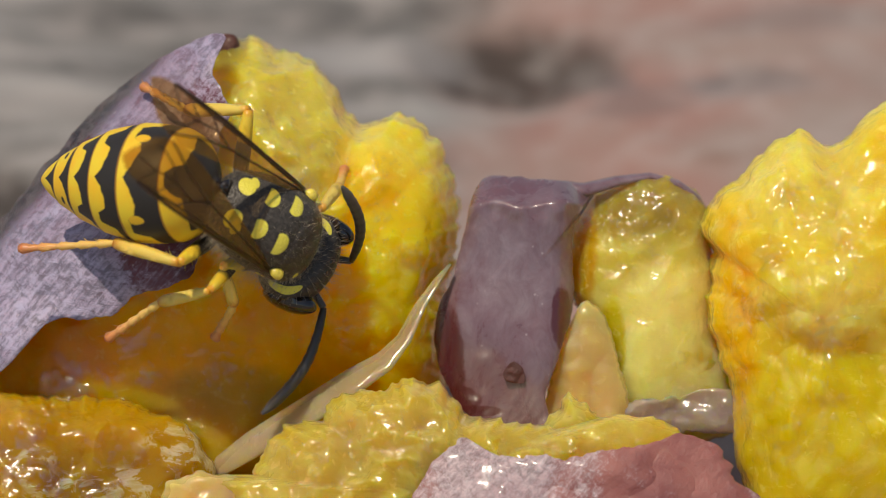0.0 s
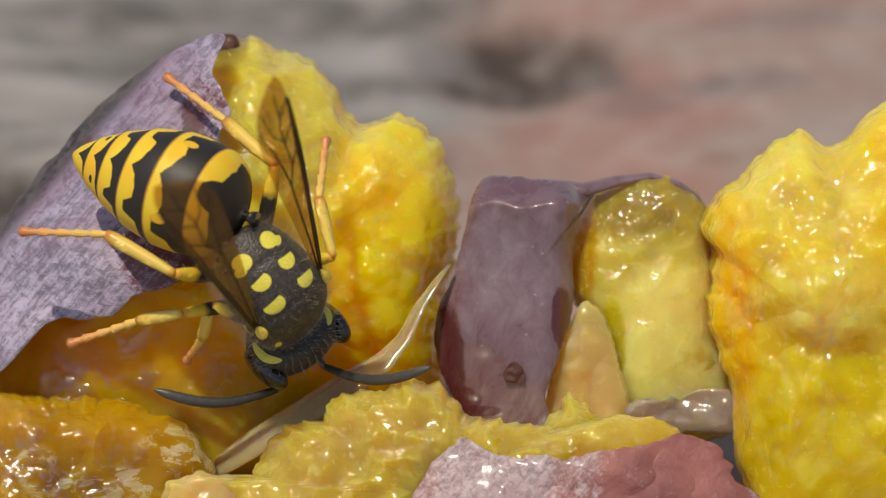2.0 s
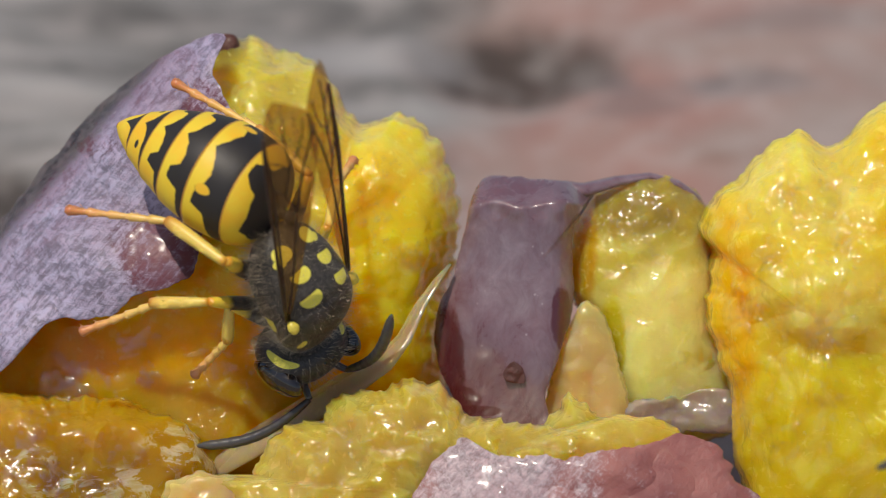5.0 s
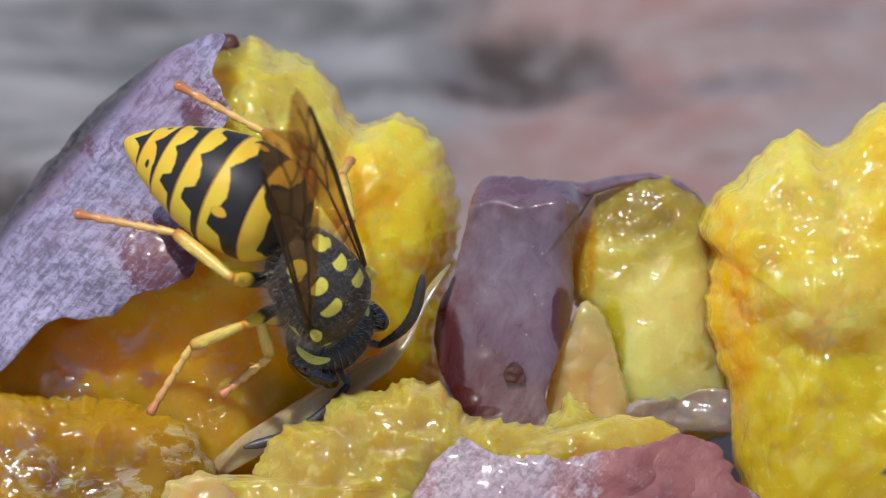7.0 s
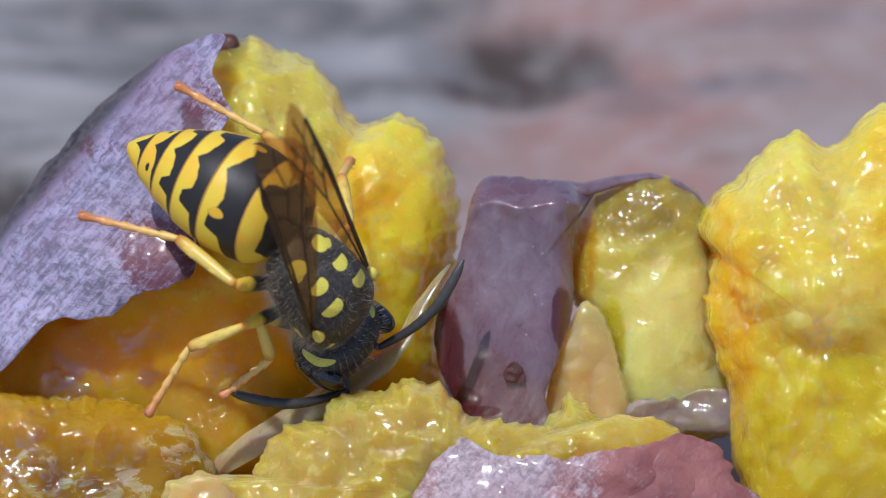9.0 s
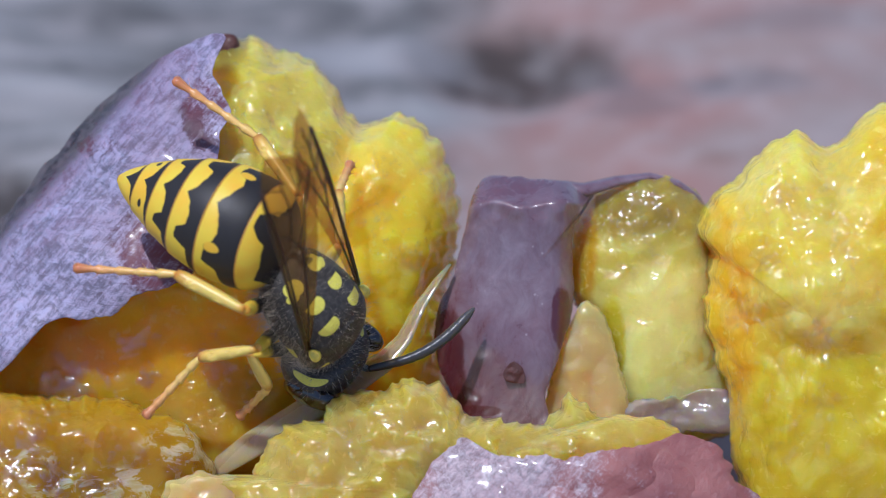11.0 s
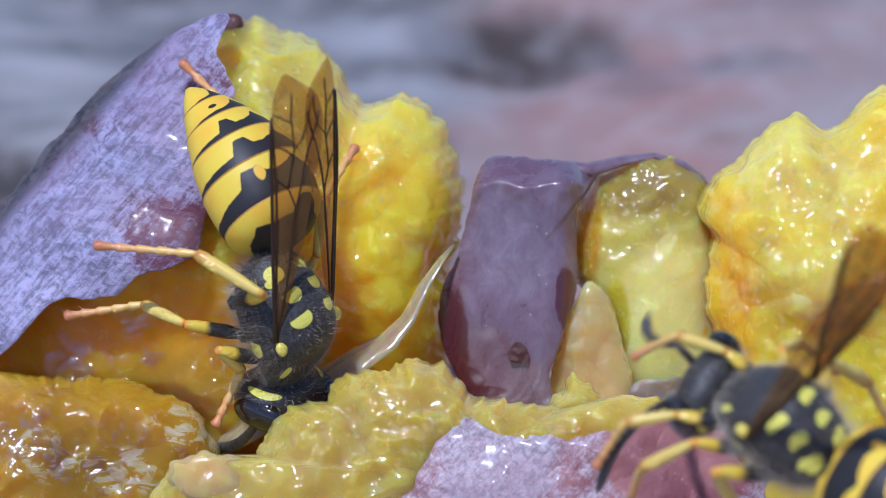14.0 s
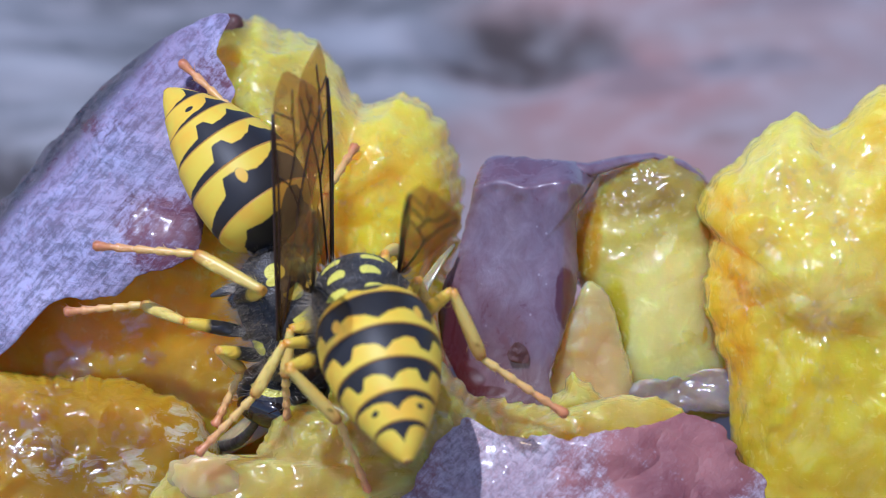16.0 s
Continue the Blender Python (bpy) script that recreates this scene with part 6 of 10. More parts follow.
    walk(feeding_wasp.legs["middle", 1][1], keyed([
        (0, 1.41, 0.34, 2.16, -31.6, 41.6, 55.6), (0.3, 1.38, 0.51, 2.14, -37.9, 45.2, 63.0), (0.5, 1.36, 0.63, 2.13, -40.6, 47.5, 68.6), (0.9, 0.93, 1.17, 2.13, -40.4, 46.0, 88.5),
        (1, 0.83, 1.31, 2.09, -39.3, 45.5, 94.3), (1.2, 0.74, 1.22, 2.17, -26.4, 40.4, 127.1), (1.25, 0.73, 1.20, 2.19, -22.4, 36.3, 134.6), (1.3, 0.45, 1.29, 2.21, -22.4, 34.2, 138.0),
        (1.35, 0.17, 1.37, 2.20, -21.4, 29.1, 142.2), (1.4, -0.09, 1.47, 2.14, -20.3, 25.1, 145.6), (1.5, -0.53, 1.68, 1.91, -20.4, 31.0, 146.0), (1.6, -0.35, 1.59, 2.03, -20.1, 27.8, 147.3),
        (1.7, -0.13, 1.51, 2.11, -20.1, 25.2, 148.1), (1.8, 0.10, 1.45, 2.16, -19.8, 21.4, 149.1), (2, 0.35, 1.35, 2.19, -23.6, 20.5, 147.7), (2.1, 0.35, 1.33, 2.20, -24.1, 20.5, 148.3),
        (2.5, 0.34, 1.25, 2.25, -27.1, 24.4, 148.5), (3, -1.04, 1.48, 1.86, -47.9, 51.0, 106.9), (3.5, -1.42, 1.00, 1.94, -45.1, 35.1, 106.1), (4, -1.66, 0.77, 1.85, -38.5, 27.0, 109.4),
        (4.2, -1.67, 0.76, 1.84, -38.1, 25.4, 108.7), (6.3, -1.15, 1.60, 1.69, -48.9, 42.8, 116.9), (6.5, -1.20, 1.62, 1.64, -50.1, 44.9, 117.3), (7, -1.18, 1.58, 1.69, -50.2, 44.4, 115.3),
        (7.5, -1.16, 1.52, 1.76, -48.6, 43.3, 115.3), (8, -1.21, 1.46, 1.78, -46.6, 42.4, 116.2), (8.5, -1.23, 1.40, 1.81, -44.2, 39.5, 118.1), (9, -1.25, 1.36, 1.83, -44.3, 40.0, 118.7),
        (9.2, -1.24, 1.36, 1.84, -44.6, 39.7, 118.4), (11.3, -1.28, 1.28, 1.86, -44.5, 25.6, 112.7), (11.5, -1.27, 1.28, 1.87, -44.5, 24.5, 112.9), (12, -1.25, 1.26, 1.90, -43.9, 23.6, 113.1),
        (12.5, -1.23, 1.24, 1.92, -43.0, 22.1, 113.7), (13, -1.22, 1.33, 1.87, -42.1, 20.6, 115.0), (13.5, -1.14, 1.42, 1.86, -44.6, 28.4, 111.2), (13.6, -1.12, 1.43, 1.86, -45.2, 29.3, 110.7),
        (13.7, -1.49, 1.56, 1.45, -42.7, -9.7, 145.7), (13.8, -1.48, 1.56, 1.46, -42.8, -9.6, 145.8), (14, -1.46, 1.57, 1.47, -43.0, -9.5, 145.5), (14.2, -1.44, 1.58, 1.48, -43.1, -9.5, 145.3),
        (14.5, -1.41, 1.60, 1.49, -43.4, -9.5, 144.9), (14.8, -1.39, 1.60, 1.51, -43.5, -9.6, 144.7), (15, -1.38, 1.60, 1.51, -43.6, -9.6, 144.7), (15.5, -1.36, 1.61, 1.53, -43.9, -9.8, 144.3),
        (16, -1.33, 1.61, 1.55, -44.2, -10.0, 144.1)]))
    walk(feeding_wasp.legs["middle", 1][2], keyed([
        (0, 2.46, 1.89, 0.50, -56.1, 56.4, 49.1), (0.3, 2.18, 2.08, 0.37, -58.4, 57.4, 53.2), (0.5, 1.97, 2.20, 0.28, -58.3, 58.3, 57.0), (0.9, 0.98, 2.91, 0.33, -51.8, 55.0, 75.0),
        (1, 0.70, 3.06, 0.30, -49.6, 54.0, 79.9), (1.2, -0.41, 2.74, 0.55, -33.9, 52.1, 97.1), (1.25, -0.68, 2.64, 0.71, -30.2, 51.2, 101.2), (1.3, -1.09, 2.67, 0.81, -34.0, 50.8, 97.8),
        (1.35, -1.55, 2.71, 0.99, -36.8, 50.0, 95.4), (1.4, -1.95, 2.75, 1.08, -37.8, 48.3, 96.1), (1.5, -2.31, 2.88, 0.62, -35.4, 41.4, 104.0), (1.6, -2.21, 2.79, 0.86, -33.6, 41.5, 106.8),
        (1.7, -2.05, 2.71, 1.04, -31.4, 41.1, 109.8), (1.8, -1.89, 2.64, 1.24, -28.9, 40.1, 113.1), (2, -1.63, 2.60, 1.32, -33.7, 41.1, 111.6), (2.1, -1.64, 2.56, 1.33, -33.3, 39.5, 110.5),
        (2.5, -1.60, 2.44, 1.22, -29.6, 30.5, 109.0), (3, -1.50, 2.99, -0.08, -37.2, 46.2, 77.5), (3.5, -1.98, 2.96, 0.50, -41.0, 39.3, 79.2), (4, -2.40, 2.87, 0.71, -36.8, 37.9, 83.8),
        (4.2, -2.40, 2.90, 0.76, -36.7, 37.3, 84.2), (6.3, -1.98, 3.24, 0.00, -53.8, 47.6, 57.0), (6.5, -2.01, 3.20, -0.12, -56.1, 47.8, 56.0), (7, -1.94, 3.20, -0.06, -58.1, 47.6, 53.2),
        (7.5, -1.94, 3.17, 0.05, -58.9, 48.1, 52.2), (8, -2.02, 3.12, 0.09, -58.7, 48.9, 52.2), (8.5, -2.14, 3.10, 0.22, -56.3, 49.3, 54.5), (9, -2.18, 3.04, 0.22, -55.7, 49.4, 55.8),
        (9.2, -2.15, 3.05, 0.25, -55.4, 49.1, 56.0), (11.3, -2.15, 3.36, 0.78, -54.0, 40.6, 68.1), (11.5, -2.16, 3.38, 0.84, -53.9, 40.4, 67.9), (12, -2.15, 3.37, 0.90, -53.4, 40.7, 67.2),
        (12.5, -2.16, 3.37, 0.98, -53.1, 41.0, 66.6), (13, -2.21, 3.45, 0.99, -52.2, 41.1, 67.0), (13.5, -1.93, 3.47, 0.67, -50.4, 41.2, 67.9), (13.6, -1.89, 3.47, 0.64, -50.4, 41.3, 67.8),
        (13.7, -3.53, 2.94, 1.88, -31.2, 7.2, 107.7), (13.8, -3.52, 2.94, 1.88, -31.2, 7.3, 107.5), (14, -3.49, 2.97, 1.88, -31.3, 7.7, 106.7), (14.2, -3.47, 2.98, 1.89, -31.4, 7.8, 106.1),
        (14.5, -3.43, 3.02, 1.90, -31.4, 8.1, 105.2), (14.8, -3.41, 3.02, 1.92, -31.4, 8.1, 104.8), (15, -3.40, 3.02, 1.93, -31.3, 8.3, 104.4), (15.5, -3.35, 3.04, 1.96, -31.2, 8.1, 103.5),
        (16, -3.33, 3.05, 1.99, -31.0, 8.2, 102.7)]))
    walk(feeding_wasp.legs["hind", 1][0], keyed([
        (0, 0.00, 0.00, 0.00, -26.5, -14.7, 115.4), (0.3, 0.00, 0.00, 0.00, -25.7, -15.9, 117.8), (0.5, 0.00, 0.00, 0.00, -24.7, -16.5, 119.0), (0.9, 0.00, 0.00, 0.00, -24.3, -11.8, 117.5),
        (1, 0.00, 0.00, 0.00, -24.3, -13.2, 118.7), (1.2, 0.00, 0.00, 0.00, -21.2, -44.9, 119.8), (1.25, 0.00, 0.00, 0.00, -21.3, -50.3, 117.0), (1.3, 0.00, 0.00, 0.00, -25.2, -48.3, 117.9),
        (1.35, 0.00, 0.00, 0.00, -28.6, -46.4, 118.7), (1.4, 0.00, 0.00, 0.00, -30.9, -44.5, 118.7), (1.5, 0.00, 0.00, 0.00, -34.4, -40.8, 118.3), (1.6, 0.00, 0.00, 0.00, -29.2, -33.5, 121.3),
        (1.7, 0.00, 0.00, 0.00, -24.9, -23.4, 122.9), (1.8, 0.00, 0.00, 0.00, -21.8, -7.0, 122.5), (2, 0.00, 0.00, 0.00, -25.1, -11.3, 135.7), (2.1, 0.00, 0.00, 0.00, -25.4, -12.0, 137.5),
        (2.5, 0.00, 0.00, 0.00, -26.3, -13.3, 143.9), (3, 0.00, 0.00, 0.00, -30.2, -22.1, 146.6), (3.5, 0.00, 0.00, 0.00, -41.1, -31.5, 147.7), (4, 0.00, 0.00, 0.00, -41.1, -33.5, 149.5),
        (4.2, 0.00, 0.00, 0.00, -41.4, -34.0, 149.5), (6.3, 0.00, 0.00, 0.00, -38.6, -18.7, 140.9), (6.5, 0.00, 0.00, 0.00, -38.4, -17.0, 141.9), (7, 0.00, 0.00, 0.00, -39.2, -17.6, 141.5),
        (7.5, 0.00, 0.00, 0.00, -39.3, -19.0, 141.6), (8, 0.00, 0.00, 0.00, -38.8, -20.1, 142.6), (8.5, 0.00, 0.00, 0.00, -38.5, -21.9, 143.8), (9, 0.00, 0.00, 0.00, -38.4, -22.3, 144.9),
        (9.2, 0.00, 0.00, 0.00, -38.7, -22.8, 144.7), (11.3, 0.00, 0.00, 0.00, -43.3, -22.7, 148.2), (11.5, 0.00, 0.00, 0.00, -43.5, -22.8, 147.9), (12, 0.00, 0.00, 0.00, -43.5, -23.7, 148.1),
        (12.5, 0.00, 0.00, 0.00, -43.5, -24.3, 148.1), (13, 0.00, 0.00, 0.00, -42.5, -23.0, 146.5), (13.5, 0.00, 0.00, 0.00, -41.2, -21.6, 145.3), (13.6, 0.00, 0.00, 0.00, -41.2, -21.6, 145.3),
        (13.7, 0.00, 0.00, 0.00, -43.5, -17.8, 154.1), (13.8, 0.00, 0.00, 0.00, -43.6, -17.9, 154.0), (14, 0.00, 0.00, 0.00, -43.7, -17.9, 153.6), (14.2, 0.00, 0.00, 0.00, -43.9, -18.0, 153.3),
        (14.5, 0.00, 0.00, 0.00, -44.0, -18.1, 152.6), (14.8, 0.00, 0.00, 0.00, -44.2, -18.3, 152.4), (15, 0.00, 0.00, 0.00, -44.3, -18.5, 152.3), (15.5, 0.00, 0.00, 0.00, -44.5, -18.7, 151.8),
        (16, 0.00, 0.00, 0.00, -44.9, -19.0, 151.6)]))
    walk(feeding_wasp.legs["hind", 1][1], keyed([
        (0, -1.33, 2.80, 0.81, -0.4, 65.5, -154.7), (0.3, -1.43, 2.72, 0.88, 1.2, 58.2, -153.9), (0.5, -1.49, 2.69, 0.91, 1.3, 52.1, -154.1), (0.9, -1.45, 2.78, 0.65, -11.6, 62.0, -159.7),
        (1, -1.49, 2.73, 0.73, -18.1, 63.1, -164.7), (1.2, -1.13, 1.97, 2.26, -6.4, 52.6, -152.8), (1.25, -0.93, 1.82, 2.46, -5.3, 49.9, -151.9), (1.3, -0.99, 1.88, 2.39, -1.5, 50.9, -150.8),
        (1.35, -1.06, 1.94, 2.32, 1.9, 51.7, -150.0), (1.4, -1.10, 2.00, 2.24, 4.8, 52.1, -149.4), (1.5, -1.15, 2.13, 2.09, 9.5, 51.8, -149.5), (1.6, -1.39, 2.28, 1.77, 6.8, 54.5, -149.5),
        (1.7, -1.59, 2.47, 1.27, 3.0, 56.3, -150.4), (1.8, -1.71, 2.68, 0.39, -3.2, 58.0, -155.4), (2, -2.25, 2.19, 0.63, -18.7, 52.3, 176.0), (2.1, -2.31, 2.12, 0.67, -20.8, 55.3, 175.9),
        (2.5, -2.52, 1.84, 0.74, -30.0, 65.0, 176.0), (3, -2.47, 1.63, 1.20, -21.6, 51.1, -176.1), (3.5, -2.31, 1.46, 1.67, -29.0, 50.1, -177.8), (4, -2.30, 1.35, 1.77, -33.0, 43.2, 178.0),
        (4.2, -2.28, 1.35, 1.79, -33.9, 42.8, 177.4), (6.3, -2.35, 1.91, 1.02, -46.6, 64.5, 149.8), (6.5, -2.41, 1.89, 0.93, -45.4, 66.5, 152.3), (7, -2.39, 1.90, 0.97, -46.1, 67.1, 149.1),
        (7.5, -2.37, 1.88, 1.04, -44.8, 66.8, 148.9), (8, -2.39, 1.82, 1.10, -42.1, 65.3, 150.1), (8.5, -2.40, 1.75, 1.19, -41.4, 62.2, 150.3), (9, -2.42, 1.70, 1.22, -40.9, 62.1, 151.8),
        (9.2, -2.41, 1.71, 1.24, -41.8, 62.1, 150.8), (11.3, -2.51, 1.56, 1.23, -43.0, 43.3, 142.6), (11.5, -2.50, 1.57, 1.24, -43.6, 43.3, 141.9), (12, -2.49, 1.55, 1.28, -43.3, 42.4, 141.6),
        (12.5, -2.47, 1.54, 1.32, -43.2, 42.1, 140.8), (13, -2.46, 1.62, 1.25, -43.0, 41.0, 140.9), (13.5, -2.45, 1.69, 1.18, -46.9, 46.6, 137.3), (13.6, -2.45, 1.69, 1.18, -47.8, 47.6, 136.4),
        (13.7, -2.74, 1.33, 0.98, -45.4, 11.2, 167.1), (13.8, -2.74, 1.34, 0.98, -45.5, 11.2, 167.1), (14, -2.73, 1.36, 0.98, -45.5, 11.3, 166.7), (14.2, -2.72, 1.37, 0.99, -45.7, 11.5, 166.5),
        (14.5, -2.70, 1.40, 1.00, -45.8, 11.6, 166.1), (14.8, -2.69, 1.41, 1.01, -46.1, 11.6, 165.9), (15, -2.69, 1.41, 1.01, -46.1, 11.5, 165.7), (15.5, -2.67, 1.43, 1.03, -46.5, 11.4, 165.2),
        (16, -2.66, 1.44, 1.04, -46.9, 11.2, 164.8)]))
    walk(feeding_wasp.legs["hind", 1][2], keyed([
        (0, -2.53, 2.23, -2.10, -64.9, 75.7, 116.2), (0.3, -2.95, 1.98, -1.84, -64.5, 78.8, 119.8), (0.5, -3.26, 1.83, -1.62, -60.8, 80.5, 125.6), (0.9, -2.86, 2.26, -2.17, -25.7, 67.6, 174.8),
        (1, -2.89, 2.35, -2.12, -22.7, 62.8, -178.7), (1.2, -2.86, 1.08, -0.28, -10.3, 53.7, -162.5), (1.25, -2.75, 0.85, 0.01, -8.2, 51.0, -159.5), (1.3, -2.76, 0.90, -0.09, -3.8, 52.5, -156.5),
        (1.35, -2.78, 0.94, -0.19, 0.2, 53.4, -153.8), (1.4, -2.79, 1.00, -0.28, 4.0, 53.6, -151.4), (1.5, -2.85, 1.13, -0.43, 10.5, 52.8, -147.8), (1.6, -2.99, 1.34, -0.84, 5.5, 55.8, -152.1),
        (1.7, -3.14, 1.59, -1.39, -0.8, 57.4, -158.3), (1.8, -3.25, 1.97, -2.32, -7.9, 57.4, -165.7), (2, -4.20, 2.33, -1.90, -20.8, 62.8, 177.3), (2.1, -4.12, 2.25, -1.96, -22.3, 62.8, 177.0),
        (2.5, -3.87, 1.93, -2.16, -28.5, 62.2, 176.1), (3, -4.48, 1.50, -1.29, -22.8, 61.9, -173.4), (3.5, -4.36, 1.38, -0.78, -24.6, 54.5, -168.1), (4, -4.63, 1.43, -0.42, -25.0, 48.7, -163.8),
        (4.2, -4.63, 1.45, -0.39, -25.9, 48.8, -164.0), (6.3, -3.54, 2.60, -1.87, -17.3, 43.0, -169.6), (6.5, -3.54, 2.48, -2.00, -15.6, 43.8, -167.9), (7, -3.45, 2.54, -1.98, -14.6, 44.8, -168.9),
        (7.5, -3.45, 2.53, -1.90, -13.9, 44.6, -169.2), (8, -3.55, 2.49, -1.81, -13.5, 43.9, -169.5), (8.5, -3.69, 2.49, -1.64, -14.9, 42.4, -170.4), (9, -3.74, 2.41, -1.61, -15.4, 42.0, -170.3),
        (9.2, -3.72, 2.44, -1.59, -15.8, 42.0, -170.9), (11.3, -4.36, 2.97, -0.96, -25.9, 42.2, 176.8), (11.5, -4.33, 3.00, -0.96, -26.3, 42.3, 176.4), (12, -4.34, 3.02, -0.88, -26.1, 42.1, 176.3),
        (12.5, -4.31, 3.04, -0.83, -26.0, 41.8, 176.3), (13, -4.33, 3.15, -0.85, -26.2, 41.2, 176.7), (13.5, -4.06, 3.19, -1.15, -26.7, 40.0, 176.8), (13.6, -4.01, 3.18, -1.19, -25.8, 38.1, 178.1),
        (13.7, -5.80, 2.03, 0.36, -46.6, 36.1, 175.8), (13.8, -5.80, 2.04, 0.36, -47.0, 36.5, 175.4), (14, -5.78, 2.07, 0.36, -47.5, 37.3, 174.2), (14.2, -5.77, 2.10, 0.35, -48.2, 38.1, 173.2),
        (14.5, -5.74, 2.15, 0.35, -49.0, 39.1, 171.7), (14.8, -5.73, 2.17, 0.36, -49.5, 39.3, 171.1), (15, -5.72, 2.19, 0.37, -49.7, 39.3, 170.7), (15.5, -5.71, 2.23, 0.39, -50.7, 39.7, 169.4),
        (16, -5.69, 2.26, 0.42, -51.7, 40.2, 167.9)]))
    walk(feeding_wasp.antennae[1][0], keyed([
        (0, 3.73, -0.59, -2.53, 22.0, -20.2, -36.8), (0.3, 3.73, -0.59, -2.53, 24.3, -14.0, -51.4), (0.5, 3.73, -0.59, -2.53, 24.4, -11.6, -56.1), (0.9, 3.73, -0.59, -2.53, 25.6, -15.7, -46.4),
        (1, 3.73, -0.59, -2.53, 27.4, -24.3, -49.1), (1.2, 3.73, -0.59, -2.53, 22.4, -21.3, -59.2), (1.25, 3.73, -0.59, -2.53, 20.9, -19.3, -61.0), (1.3, 3.73, -0.59, -2.53, 22.9, -17.9, -62.9),
        (1.35, 3.73, -0.59, -2.53, 24.6, -14.6, -65.1), (1.4, 3.73, -0.59, -2.53, 26.1, -9.0, -66.5), (1.5, 3.73, -0.59, -2.53, 29.9, -7.8, -75.6), (1.6, 3.73, -0.59, -2.53, 27.9, -6.3, -73.1),
        (1.7, 3.73, -0.59, -2.53, 25.7, -4.3, -70.9), (1.8, 3.73, -0.59, -2.53, 23.3, -1.8, -69.3), (2, 3.73, -0.59, -2.53, 29.4, -10.0, -63.6), (2.1, 3.73, -0.59, -2.53, 28.8, -13.1, -62.5),
        (2.5, 3.73, -0.59, -2.53, 26.8, -20.9, -56.0), (3, 3.73, -0.59, -2.53, 26.3, -16.7, -23.3), (3.5, 3.73, -0.59, -2.53, 23.4, -19.1, -26.0), (4, 3.73, -0.59, -2.53, 39.7, -27.7, -36.2),
        (4.2, 3.73, -0.59, -2.53, 38.7, -29.7, -33.6), (6.3, 3.85, -0.50, -2.06, 30.0, -23.0, -26.7), (6.5, 3.85, -0.50, -2.06, 30.7, -24.6, -25.6), (7, 3.85, -0.50, -2.06, 29.2, -28.5, -22.5),
        (7.5, 3.85, -0.50, -2.06, 30.6, -28.0, -24.3), (8, 3.85, -0.50, -2.06, 32.6, -26.1, -27.3), (8.5, 3.85, -0.50, -2.06, 34.1, -24.9, -26.3), (9, 3.85, -0.50, -2.06, 34.7, -19.9, -33.5),
        (9.2, 3.85, -0.50, -2.06, 35.0, -19.7, -33.8), (11.3, 3.85, -0.50, -2.06, 43.0, -20.9, -45.0), (11.5, 3.85, -0.50, -2.06, 42.8, -19.3, -43.5), (12, 3.85, -0.50, -2.06, 43.2, -14.9, -41.3),
        (12.5, 3.85, -0.50, -2.06, 41.5, -11.1, -46.1), (13, 3.85, -0.50, -2.06, 39.5, -7.9, -48.7), (13.5, 3.85, -0.50, -2.06, 38.0, -1.9, -54.6), (13.6, 3.85, -0.50, -2.06, 37.6, 0.1, -57.2),
        (13.7, 3.80, -0.60, -2.06, 26.4, -15.8, -99.1), (13.8, 3.80, -0.60, -2.06, 26.5, -15.8, -99.2), (14, 3.80, -0.60, -2.06, 26.4, -15.6, -99.7), (14.2, 3.80, -0.60, -2.06, 26.4, -15.6, -100.1),
        (14.5, 3.80, -0.60, -2.06, 26.4, -15.4, -100.8), (14.8, 3.80, -0.60, -2.06, 25.6, -14.6, -101.1), (15, 3.80, -0.60, -2.06, 25.1, -14.1, -101.4), (15.5, 3.80, -0.60, -2.06, 23.9, -12.8, -102.1),
        (16, 3.80, -0.60, -2.06, 22.7, -11.4, -102.7)]))
